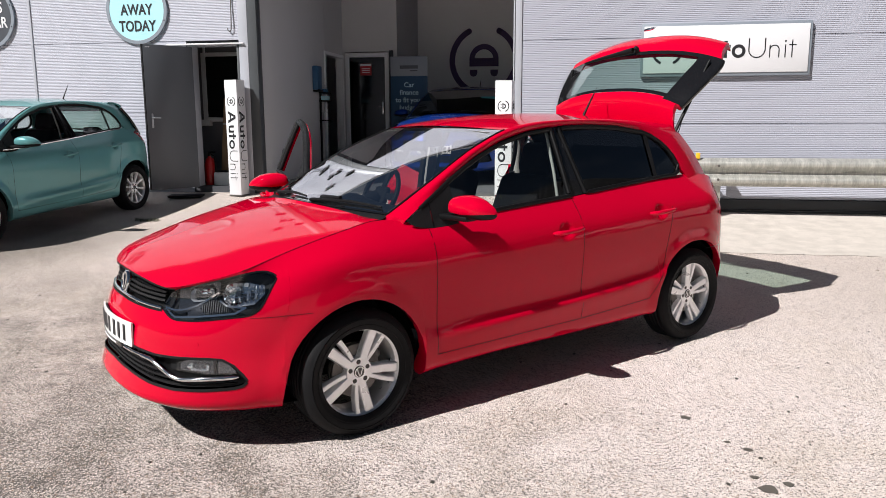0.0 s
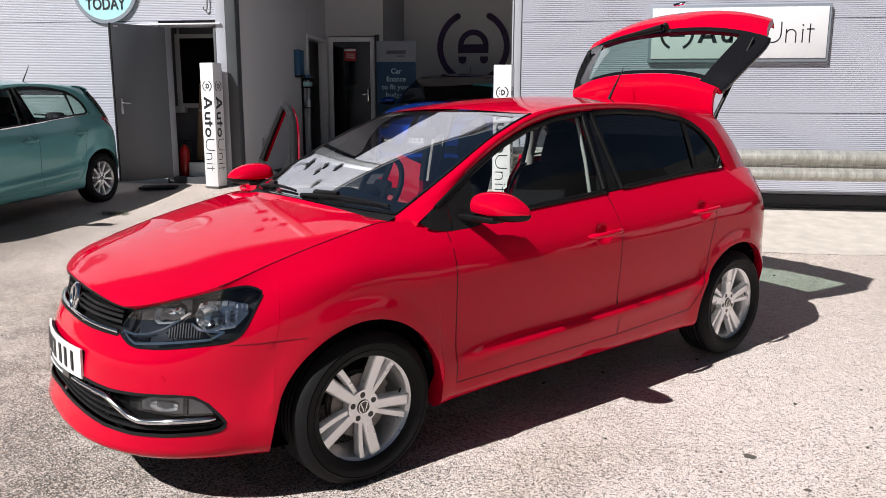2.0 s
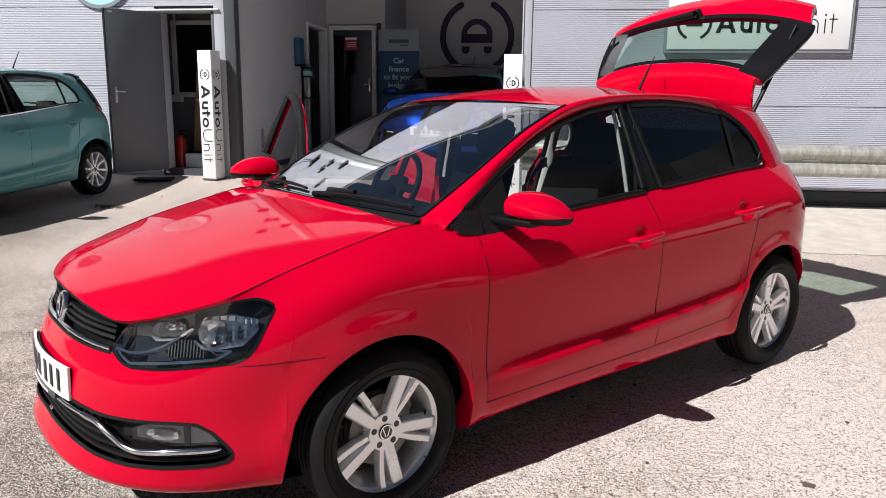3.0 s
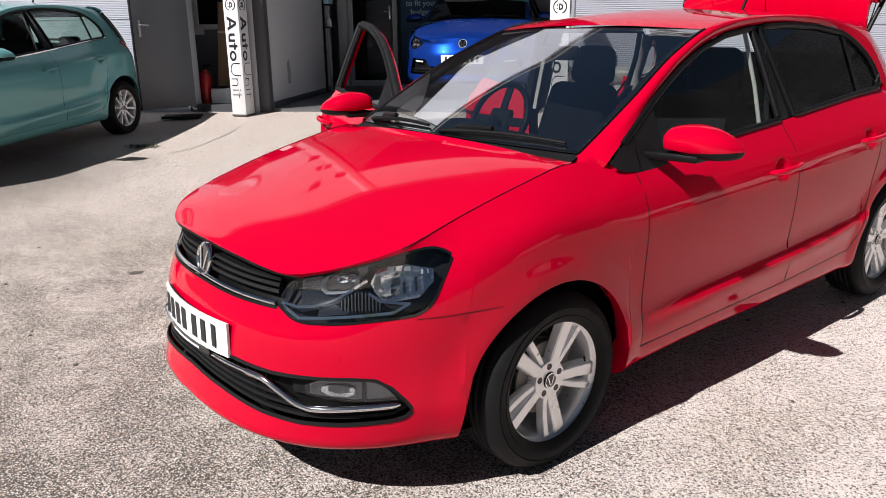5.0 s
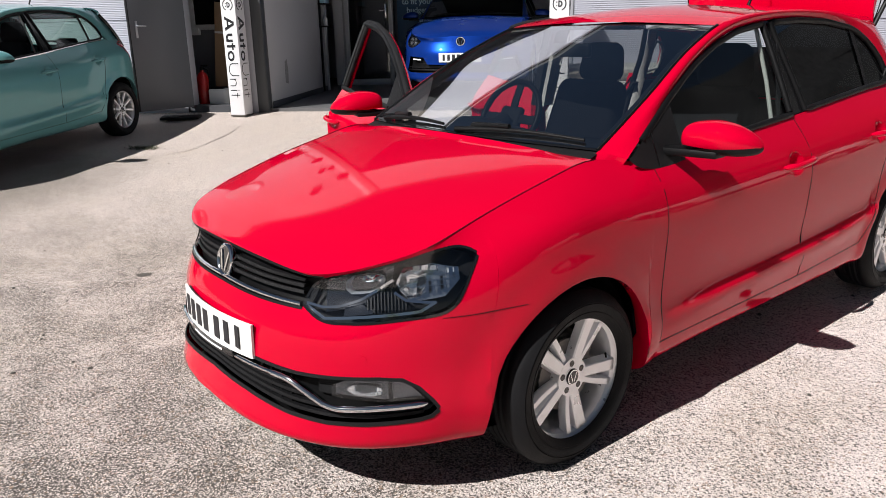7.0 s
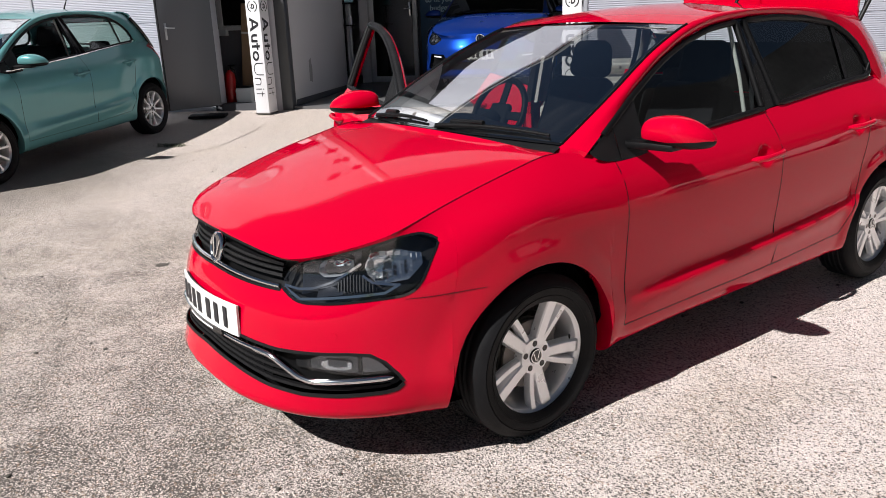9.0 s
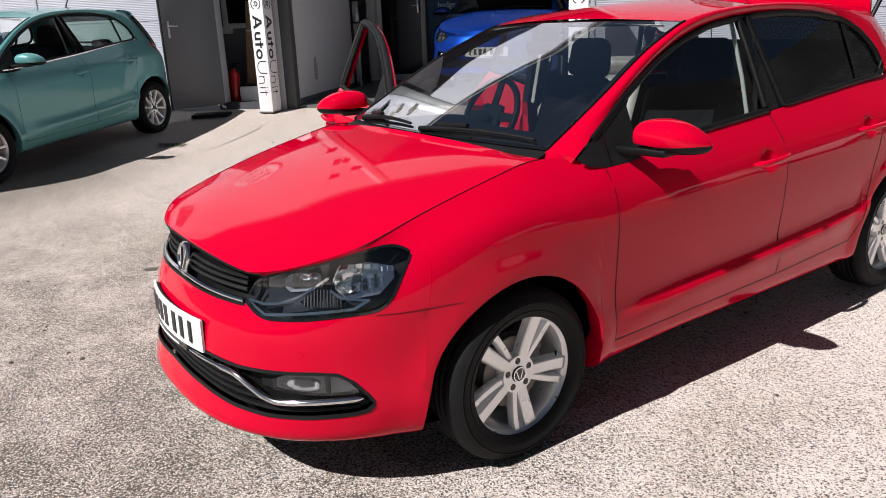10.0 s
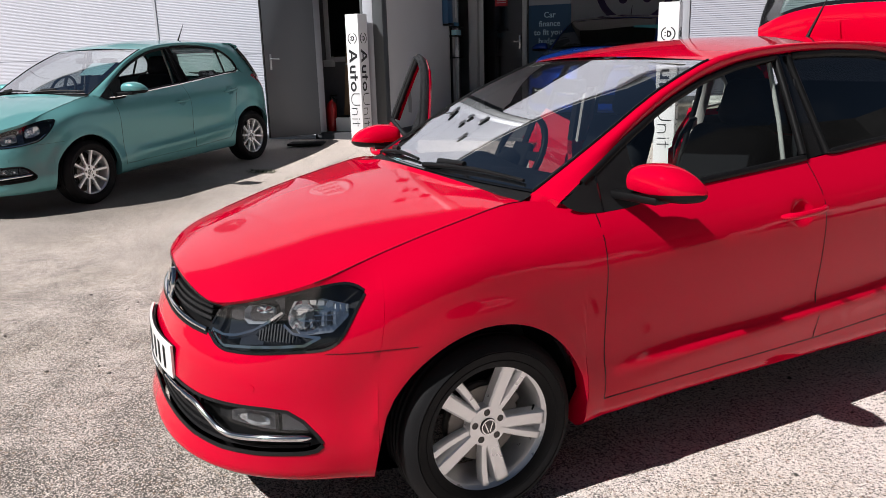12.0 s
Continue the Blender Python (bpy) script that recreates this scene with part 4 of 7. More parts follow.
def door_glass(side, which, mat_, parent, wound=False, quarter=True):
    """The panes of one door with their black rubber frame."""
    if which == "front":
        xs = list(np.linspace(0.61, 1.40, 24))
        pane = side_pane(side, [(x, belt(x) + 0.012) for x in xs], [(x, max(belt(x) + 0.02, dlo_top(x) - 0.006)) for x in xs], 6, -0.006)
        g = None if wound else part("window", pane, mat_, parent)
        tri = list(np.linspace(0.304, 0.605, 16))
        foot = [float(np.interp(x, [0.304, 0.33, 0.37, 0.437, 0.527, 0.60], [0.976, 0.953, 0.940, 0.932, 0.932, 0.940])) for x in tri]
        part("mirror_panel", side_pane(side, list(zip(tri, foot)), [(x, max(z + 0.004, dlo_top(x) - 0.004)) for x, z in zip(tri, foot)], 8, 0.012), GRAIN, parent, "black triangular mirror panel")
        part("quarter_bar", side_pane(side, [(0.448, 0.934), (0.454, 0.934)], [(0.448, dlo_top(0.448) - 0.006), (0.454, dlo_top(0.454) - 0.006)], 6, 0.0135), PIANO, parent)
        fr = [(x, belt(x) + 0.006) for x in np.linspace(0.58, 1.425, 20)] + [(1.425, z) for z in np.linspace(belt(1.425) + 0.02, dlo_top(1.425) - 0.014, 8)] + [(x, dlo_top(x) - 0.010) for x in np.linspace(1.42, 0.40, 36)]
    else:
        xs = list(np.linspace(1.47, 2.232, 22))
        g = part("window", side_pane(side, [(x, belt(x) + 0.012) for x in xs], [(x, dlo_top(x) - 0.004) for x in xs], 6, -0.006), mat_, parent)
        if not quarter:
            return g
        xs = list(np.linspace(2.225, 2.455, 12))
        up = [(x, min(dlo_top(x) - 0.004, float(np.interp(x, [2.22, 2.36, 2.445, 2.46], [1.354, 1.288, 1.193, 1.13])))) for x in xs]
        part("quarter_window", side_pane(side, [(x, belt(x) + 0.014) for x in xs], [(x, max(z, belt(x) + 0.02)) for x, z in up], 5, -0.006), mat_, parent)
        part("window_bar", side_pane(side, [(2.192, belt(2.19) + 0.006), (2.228, belt(2.22) + 0.006)], [(2.192 + 0.02, dlo_top(2.2) - 0.012), (2.228 + 0.02, dlo_top(2.24) - 0.016)], 6, 0.001), GRAIN, parent)
        fr = [(x, belt(x) + 0.006) for x in np.linspace(1.555, 2.40, 24)] + [(2.445, 1.10), (2.455, 1.14), (2.44, 1.19), (2.40, 1.245), (2.35, 1.288), (2.28, 1.328), (2.21, 1.352)] + [(x, dlo_top(x) - 0.010) for x in np.linspace(2.15, 1.49, 20)]
    pts = [Vector((x, side * (pane_y(z) + 0.002), z)) for x, z in fr]
    part("window_seal", tube(pts, 0.0135, 8, closed=which == "rear"), BLACK, parent)
    return g


def handle(parent, x, z, side, paint):
    """A pull handle with its hollow and flap."""
    a, b = shell(u_at(x - 0.115), z - 0.006), shell(u_at(x + 0.115), z + 0.006)
    p = [a.lerp(b, k / 14) + Vector((0, 0.004 + 0.034 * (1 - (k / 7 - 1) ** 4), 0)) for k in range(15)]
    h = part("handle", tube(sided(p, side), [0.006] + [0.0135] * 13 + [0.006], 10), paint, parent)
    return h


def dish(side, uc, zc, ru, rz, depth, rim, lean=0.0, rings=5, seg=16):
    """A faceted bowl sunk into the shell."""
    verts, faces = [Vector(shell(uc, zc, rim - depth))], []
    for i in range(1, rings + 1):
        r = i / rings
        for k in range(seg):
            a = 2 * math.pi * k / seg
            sq = 1 / max(abs(math.cos(a)), abs(math.sin(a))) ** 0.45
            u, z = uc + ru * r * sq * math.cos(a), zc + rz * r * sq * math.sin(a) + lean * ru * r * sq * math.cos(a)
            verts.append(shell(u, z, rim - depth * (1 - r * r) - 0.003 * (k % 2)))
    for k in range(seg):
        faces.append((0, 1 + k, 1 + (k + 1) % seg))
    for i in range(rings - 1):
        for k in range(seg):
            p, q = 1 + i * seg + k, 1 + i * seg + (k + 1) % seg
            faces.append((p, p + seg, q + seg, q))
    return mesh_of("dish", sided(verts, side), faces, 2)


def headlight(car, side, face="slim"):
    lo, hi = HEADLAMP
    base = part("headlight", patch(lo, hi, 26, 10, -0.05, side), BLACK, car, "clear headlight with a black and chrome inside")
    for edge in (lo, hi):
        part("bezel", line_on(edge if edge is lo else [p for p in edge if p[0] > 0.28], 0.0075, 0.0015, side), PIANO, base)
    part("lens", patch(lo, hi, 30, 10, 0.001, side), LENS, base)
    if face == "swept":
        part("reflector", dish(side, 0.47, 0.690, 0.060, 0.034, 0.030, -0.012, 0.20, 5, 16), ALLOY_IN, base)
        part("reflector", dish(side, 0.635, 0.742, 0.055, 0.040, 0.034, -0.012, 0.30, 5, 16), REFLECTOR, base)
        part("inner_lens", dish(side, 0.47, 0.690, 0.030, 0.018, -0.008, -0.014, 0.10, 3, 14), REFLECTOR, base)
        part("running_light", line_on([(0.36, 0.640), (0.44, 0.630), (0.56, 0.640), (0.665, 0.664), (0.72, 0.715)], 0.008, -0.008, side), CHROME, base)
        part("shroud", patch([(0.53, 0.650), (0.57, 0.655)], [(0.53, 0.762), (0.57, 0.772)], 4, 5, -0.012, side, 0.01), SMOKE, base)
        return base
    if face == "round":
        part("reflector", dish(side, 0.53, 0.720, 0.105, 0.066, 0.030, -0.012, 0.05, 5, 20), SMOKE, base)
        for du, dz in ((-0.04, 0.022), (0.04, 0.026), (-0.035, -0.028), (0.04, -0.026)):
            part("inner_lens", dish(side, 0.53 + du, 0.720 + dz, 0.026, 0.017, 0.010, -0.010, 0.0, 3, 14), REFLECTOR, base)
        return base
    # inner lamp under a chrome sweep, ribbed wedge, deep outer reflector with fins and cells
    part("shroud", patch([(0.33, 0.640), (0.44, 0.672), (0.51, 0.722)], [(0.33, 0.735), (0.44, 0.762), (0.51, 0.768)], 14, 5, -0.030, side), SMOKE, base)
    part("reflector", dish(side, 0.440, 0.720, 0.052, 0.024, 0.026, -0.016, 0.16, 4, 14), ALLOY_IN, base)
    part("inner_lens", dish(side, 0.458, 0.732, 0.028, 0.010, -0.006, -0.016, 0.10, 3, 14), REFLECTOR, base)
    part("reflector", patch([(0.520, 0.716), (0.555, 0.682), (0.640, 0.690), (0.678, 0.735)], [(0.520, 0.722), (0.535, 0.757), (0.615, 0.776), (0.678, 0.768)], 16, 6, -0.034, side), REFLECTOR, base, "faceted chrome reflector")
    part("reflector", dish(side, 0.562, 0.728, 0.034, 0.034, 0.030, -0.010, 0.16, 5, 12), REFLECTOR, base)
    for k in range(5):
        u, z = 0.560 + 0.022 * k, 0.760 + 0.0035 * k - 0.0012 * k * k
        part("reflector_cell", patch([(u, z - 0.004), (u + 0.017, z - 0.003)], [(u, z + 0.009), (u + 0.017, z + 0.010)], 2, 2, -0.014 - 0.002 * (k % 2), side, 0.006), REFLECTOR if k % 2 else ALLOY_IN, base)
    for k in range(6):
        u = 0.572 + 0.0145 * k
        part("reflector_fin", patch([(u, 0.697 + 0.003 * k), (u + 0.007, 0.700 + 0.003 * k)], [(u, 0.722 + 0.005 * k), (u + 0.007, 0.725 + 0.005 * k)], 2, 2, -0.016, side, 0.010), REFLECTOR if k % 2 else PIANO, base)
    for k in range(3):
        part("reflector_fin", line_on([(0.548 + 0.006 * k, 0.738 - 0.012 * k), (0.668 - 0.002 * k, 0.752 - 0.014 * k)], 0.003, -0.013, side), CHROME, base)
    for k in range(2):
        part("reflector_fin", patch([(0.652 + 0.013 * k, 0.742), (0.661 + 0.013 * k, 0.744)], [(0.652 + 0.013 * k, 0.766), (0.661 + 0.013 * k, 0.767)], 2, 2, -0.011, side, 0.008), CHROME, base)
    part("bulb_cover", cyl(*sided([shell(0.585, 0.730, -0.034), shell(0.585, 0.730, -0.010)], side), 0.015, 0.011, 20), SMOKE, base)
    part("running_light", line_on([(0.283, 0.654), (0.34, 0.624), (0.46, 0.637), (0.58, 0.650), (0.618, 0.676)], 0.0085, -0.006, side), CHROME, base)
    part("running_light", line_on([(0.283, 0.660), (0.33, 0.654), (0.375, 0.660), (0.43, 0.680), (0.475, 0.705), (0.512, 0.733)], 0.0075, -0.008, side), CHROME, base)
    part("running_light", line_on([(0.518, 0.701), (0.545, 0.682), (0.612, 0.674)], 0.008, -0.009, side), CHROME, base)
    for k in range(12):
        u = 0.446 + 0.0088 * k
        top = float(np.interp(u, [0.44, 0.47, 0.51, 0.555], [0.680, 0.702, 0.702, 0.676]))
        part("rib", patch([(u, 0.657), (u + 0.0035, 0.657)], [(u, top), (u + 0.0035, top)], 2, 1, -0.014, side, 0.008), BLACK, base)
    part("reflector", patch([(0.385, 0.634), (0.46, 0.645)], [(0.385, 0.660), (0.43, 0.672), (0.46, 0.655)], 6, 3, -0.020, side), SMOKE, base)
    return base


def front_face(car, face="slim", side_pair=(-1, 1), plate_label="", plate=True):
    """Grilles, chrome strips, fog lamps, badge and plate."""
    grille = None
    for side in side_pair:
        if face == "round":
            l = part("lower_grille", patch(LOWER[0], LOWER[1], 26, 6, -0.045, side), BLACK, car, "black split air intake")
            for z in (0.37, 0.40):
                part("slat", patch([(0.0, z), (0.60, z - 0.01)], [(0.0, z + 0.008), (0.60, z - 0.002)], 18, 1, -0.012, side, 0.014), GRAIN, l)
            part("running_light", patch([(0.37, 0.478), (0.50, 0.484)], [(0.37, 0.494), (0.50, 0.500)], 6, 2, -0.006, side, 0.01), UPVC, l, "white running light strip")
            continue
        g = part("grille", patch(GRILLE[0], GRILLE[1], 12, 5, -0.035, side), BLACK, car, "black slatted grille with a chrome strip")
        part("grille_surround", line_on(GRILLE[0][:3], 0.008, 0.002, side), BLACK, g)
        part("grille_surround", line_on(GRILLE[1], 0.008, 0.001, side), BLACK, g)
        for k, z in enumerate((0.684, 0.704, 0.724)):
            part("slat", patch([(0.0, z), (0.274, z - 0.012 + 0.004 * (2 - k))], [(0.0, z + 0.010), (0.274, z - 0.003 + 0.004 * (2 - k))], 12, 1, -0.006, side, 0.02), GRAIN, g)
        part("chrome_strip", tube(sided([shell(u, 0.659 - 0.006 * u / 0.27, -0.003) for u in np.linspace(0.0, 0.27, 14)], side), 0.0085, 8), CHROME, g)
        l = part("lower_grille", patch(LOWER[0], LOWER[1], 26, 6, -0.045, side), BLACK, car, "black lower grille with thin slats and a chrome strip")
        part("grille_surround", line_on(LOWER[0], 0.012, 0.003, side), GRAIN, l)
        part("grille_surround", line_on(LOWER[1], 0.010, 0.003, side), GRAIN, l)
        strip = [(0.0, 0.442), (0.17, 0.438), (0.25, 0.431), (0.315, 0.398), (0.36, 0.371), (0.40, 0.362), (0.50, 0.369), (0.618, 0.377)]
        edge = lambda u, f: float(np.interp(u, [p[0] for p in LOWER[0]], [p[1] for p in LOWER[0]])) * (1 - f) + f * 0.458
        for f in (0.10, 0.27, 0.44, 0.61, 0.78):
            us = [u for u in np.linspace(0.0, 0.61, 40) if edge(u, f) < np.interp(u, [p[0] for p in strip], [p[1] for p in strip]) - 0.014]
            if len(us) > 2:
                part("slat", patch([(u, edge(u, f)) for u in us], [(u, edge(u, f) + 0.010) for u in us], 18, 1, -0.010, side, 0.018), GRAIN, l)
        for k in range(8):
            u = 0.012 + 0.034 * k
            part("slat_web", patch([(u, edge(u, 0.08)), (u + 0.005, edge(u, 0.08))], [(u, edge(u, 0.85)), (u + 0.005, edge(u, 0.85))], 2, 1, -0.02, side, 0.012), BLACK, l)
        path = [(u, float(smooth_interp(u, [p[0] for p in strip], [p[1] for p in strip]))) for u in np.linspace(0.0, 0.618, 60)]
        part("chrome_strip", tube(sided([shell(u, z, 0.004) for u, z in path], side), [0.0075] * 20 + [0.0105] * 38 + [0.008, 0.003], 10), CHROME, l)
        fog = part("fog_light", patch([(0.385, 0.400), (0.50, 0.389), (0.605, 0.392)], [(0.385, 0.428), (0.415, 0.443), (0.535, 0.445), (0.575, 0.432), (0.605, 0.397)], 12, 4, -0.020, side, 0.010), SMOKE, car, "clear fog light in a black housing")
        part("fog_bulb", dish(side, 0.465, 0.417, 0.045, 0.017, 0.018, -0.008, -0.03, 3, 12), REFLECTOR, fog)
        part("fog_housing", patch([(0.33, 0.394), (0.50, 0.384), (0.615, 0.386)], [(0.33, 0.440), (0.41, 0.450), (0.54, 0.451), (0.58, 0.440), (0.615, 0.395)], 12, 4, -0.030, side, 0.006), GRAIN, fog)
        part("lens", patch([(0.378, 0.397), (0.50, 0.386), (0.61, 0.389)], [(0.378, 0.430), (0.41, 0.446), (0.54, 0.448), (0.58, 0.434), (0.61, 0.395)], 12, 4, -0.004, side), LENS, fog)
        part("fog_divider", patch([(0.525, 0.388), (0.535, 0.388)], [(0.525, 0.447), (0.535, 0.447)], 2, 2, -0.008, side, 0.012), BLACK, fog)
        for y, z in ((0.60, 0.515), (0.20, 0.50)):
            c = shell(UH(y), z, 0.0)
            o = shell(UH(y), z, 0.0018)
            part("parking_sensor", cyl(*sided([c, o], side), 0.0105, 0.010, 20), PAINT_NOW[0], car)
    b = part("badge", lathe([(0.0, -0.006), (0.042, -0.006), (0.045, -0.010), (0.050, -0.013), (0.055, -0.010), (0.057, -0.002), (0.055, 0.006)], 48), CHROME, car, "round chrome badge", Matrix.Translation((-0.803, 0, 0.705)) @ Matrix.Rotation(radians(-90), 4, "Z") @ Matrix.Rotation(radians(-13), 4, "X"))
    part("badge_field", lathe([(0.0, -0.0075), (0.0435, -0.0075)], 40), PIANO, b)
    for s in (-1, 1):
        part("badge_bar", plate_shape([(s * 0.028 - 0.004, 0.030), (s * 0.028 + 0.004, 0.030), (s * 0.008 + 0.004, -0.034), (s * 0.008 - 0.004, -0.034)], 0.004), CHROME, b, "", Matrix.Translation((0, -0.011, 0)))
    if plate:
        plate_bars(car, Matrix.Translation((-0.890, 0, 0.514)) @ Matrix.Rotation(radians(-90), 4, "Z") @ Matrix.Rotation(radians(-2), 4, "X"), plate_label, PLATE)
        part("plate_holder", bent(box(-0.25, 0.25, 0.004, 0.014, -0.05, 0.05), 0.031), BLACK, car, "", Matrix.Translation((-0.888, 0, 0.512)) @ Matrix.Rotation(radians(-90), 4, "Z"))
        part("dealer_strip", bent(box(-0.16, 0.16, -0.003, 0.003, -0.010, 0.010), 0.031), PIANO, car, "dark dealer strip under the plate", Matrix.Translation((-0.896, 0, 0.447)) @ Matrix.Rotation(radians(-90), 4, "Z"))
        part("strip_bar", bent(box(-0.125, 0.10, -0.0045, -0.0032, -0.003, 0.004), 0.031), WHITE, car, "", Matrix.Translation((-0.8965, 0, 0.447)) @ Matrix.Rotation(radians(-90), 4, "Z"))


PAINT_NOW = [RED]


def hatchback(name, m, paint, label, rear_glass, open_hatch=False, open_door=False, twin=True, group="", face="slim", lining=None):
    """A five-door hatchback with its parts under one root."""
    set_face(face)
    PAINT_NOW[0] = paint
    car = root(name, m, label, "car", group)
    doors = {}
    for side in (-1, 1):
        panels = build_shell(side, face)
        swing = None
        for pn, (vs, fs, _) in panels.items():
            if pn in ("front_door", "rear_door") and side > 0 and open_door:
                continue
            o = part("lower_edge" if pn == "edge" else pn, mesh_of(pn, vs, fs, 40), paint, car)
            if pn in ("front_door", "rear_door"):
                doors[(pn, side)] = o
        part("roof_frame", frame_band(side), paint, car)
        for which in ("front", "rear"):
            key = (which + "_door", side)
            if key in doors:
                door_glass(side, which, GLASS if which == "front" else rear_glass[side > 0], doors[key])
                handle(doors[key], *HANDLES[which == "rear"], side, paint)
        # middle pillar and inner lining
        part("pillar_trim", side_pane(side, [(1.405, belt(1.41) + 0.004), (1.44, belt(1.44)), (1.56, belt(1.55) + 0.004)], [(1.40, dlo_top(1.40) - 0.006), (1.44, dlo_top(1.44)), (1.488, dlo_top(1.48) - 0.006)], 6, -0.0015), PIANO if side < 0 or not open_door else GRAIN, car)
        lines = [[(u_at(0.42), 0.312), (u_at(0.42), 0.95)], [(u_at(1.43), 0.322), (u_at(1.43), 1.0)], [(u_at(a), b) for a, b in REAR_DOOR_EDGE[:-1]],
                 [(u_at(0.42), 0.312), (u_at(1.43), 0.322), (u_at(2.03), 0.345)], [(0.64, 0.628), (0.72, 0.628), (0.845, 0.63)], [(2.03, 0.60), (2.25, 0.60)]]
        for i, ln in enumerate(lines):
            if open_door and side > 0 and i < 4:
                continue
            part("panel_gap", line_on(ln, 0.0030 if i < 4 else 0.0016, 0.0012, side), BLACK, car)
        part("bonnet_gap", tube(sided([column(round(float(u), 5))[-1] + np.array((0, 0.001, 0.0005)) for u in np.linspace(0.585, 1.06, 30)], side), 0.0013, 6), BLACK, car)
        for a, b in ((0.36, 1.42), (1.44, 2.45)) if not (open_door and side > 0) else ():
            part("inner_trim", patch([(u_at(a), 0.34 if b < 2 else 0.70), (u_at(b), 0.34 if b < 2 else 0.70)], [(u_at(a), belt(a) - 0.02), (u_at(b), belt(b) - 0.02)], 10, 5, -0.07, side, 0.01), TRIM, car)
        # wheels and their wells
        for x in (0.0, WB):
            wheel(car, x, side, 5, twin, 1.0 if x == 0 else 0.16, "alloy wheel with a black tyre")
            cx, radius = ARCHES[0 if x == 0 else 1]
            well = [[Vector((cx + (radius + 0.010) * math.cos(a), side * y, HUB_Z + (radius + 0.010) * math.sin(a))) for y in (0.745, 0.70, 0.60, 0.50)] for a in np.linspace(-0.12, math.pi + 0.12, 30)]
            part("wheel_well", grid_mesh(well, 60), BLACK, car)
            disc = [[Vector((cx + r * math.cos(a), side * 0.50, HUB_Z + r * math.sin(a))) for r in (0.02, 0.2, radius + 0.010)] for a in np.linspace(-0.12, math.pi + 0.12, 20)]
            part("wheel_well", grid_mesh(disc, 60), BLACK, car)
        if not (open_door and side > 0):
            mirror(car, side, paint)
        headlight(car, side, face)
        lamp = SIDE_TAILLAMP if face == "swept" else TAILLAMP
        part("tail_light", patch(lamp[0], lamp[1], 18, 8, 0.003, side, 0.01), TAIL if face == "slim" else TAIL_RED, car, "red tail light")
    front_face(car, face, plate_label="white number plate with black characters")
    part("bonnet", bonnet_mesh(), paint, car)
    part("roof", roof_mesh(), paint, car)
    rows = [[screen_point(s, t) + Vector((0, 0, 0.0015)) for t in np.linspace(-0.99, 0.99, 31)] for s in np.linspace(0.02, 0.99, 18)]
    part("windscreen", grid_mesh(rows, 60), TINT if lining else SCREEN, car)
    for a, b in ((0.0, 0.035), (0.955, 1.0)):
        part("screen_band", grid_mesh([[screen_point(s, t) + Vector((0, 0, -0.001)) for t in np.linspace(-1, 1, 31)] for s in np.linspace(a, b, 3)], 60), PIANO, car)
    for side in (-1, 1):
        part("screen_seal", tube([screen_point(s, side * 0.995) + Vector((0, 0, 0.001)) for s in np.linspace(0, 1, 20)], 0.006, 6), BLACK, car)
    # scuttle, wipers
    rows = [[screen_point(0.03, t) + Vector((-d, 0, -0.010 - 0.35 * d)) for t in np.linspace(-1, 1, 25)] for d in (-0.02, 0.04, 0.10)]
    part("scuttle", grid_mesh(rows, 60), GRAIN, car, "black plastic scuttle under the windscreen")
    wiper(car, screen_point(0.015, -0.05), screen_point(0.06, -0.90), 0.012, "black wiper resting on the windscreen foot")
    wiper(car, screen_point(0.02, 0.80), screen_point(0.06, 0.10), 0.012, "black wiper resting on the windscreen foot")
    # floor, dashboard, steering wheel, seats
    part("floor_pan", box(-0.50, 2.85, -0.46, 0.46, 0.19, 0.25, 0.02), BLACK, car)
    part("floor_pan", box(0.42, 2.05, -0.74, 0.74, 0.215, 0.26, 0.01), BLACK, car)
    part("floor_pan", box(1.85, 2.12, -0.72, 0.72, 0.24, 0.28, 0.01), BLACK, car)
    for s in (-1, 1):
        part("floor_pan", box(2.05, 2.14, min(s * 0.5, s * 0.79), max(s * 0.5, s * 0.79), 0.235, 0.62, 0.01), BLACK, car)
        part("floor_pan", box(2.81, 2.90, min(s * 0.45, s * 0.72), max(s * 0.45, s * 0.72), 0.30, 0.62, 0.01), BLACK, car)
    part("floor_pan", box(2.80, 3.02, -0.56, 0.56, 0.27, 0.33, 0.01), BLACK, car)
    part("bulkhead", box(0.12, 0.16, -0.62, 0.62, 0.2, 0.93, 0.01), BLACK, car)
    tray = []
    for u in np.linspace(0.0, 0.84, 24):
        p = column(round(float(u), 5))[0]
        tray.append([Vector((p[0] + 0.012, p[1] * 0.985 * t, p[2] + 0.010)) for t in np.linspace(-1, 1, 9)])
    tray.append([Vector((-0.30, 0.50 * t, 0.20)) for t in np.linspace(-1, 1, 9)])
    part("undertray", grid_mesh(tray, 60), BLACK, car)
    part("engine_cover", box(-0.60, 0.12, -0.50, 0.50, 0.24, 0.64, 0.06), BLACK, car)
    dash = []
    for t in np.linspace(-1, 1, 21):
        y = 0.70 * t
        hump = 0.035 * math.exp(-((y - 0.37) / 0.2) ** 2)
        dash.append([Vector(p) for p in ((0.18, y, 0.93), (0.36, y, 0.965), (0.52, y, 0.975 + hump), (0.66, y, 0.965 + hump), (0.72, y, 0.93 + hump * 0.4), (0.70, y, 0.80), (0.62, y, 0.60), (0.60, y, 0.30))])
    part("dashboard", grid_mesh(dash, 60), TRIM, car, "dark grey soft dashboard")
    mw = Matrix.Translation((0.845, 0.37, 0.975)) @ Matrix.Rotation(radians(-64), 4, "Y")
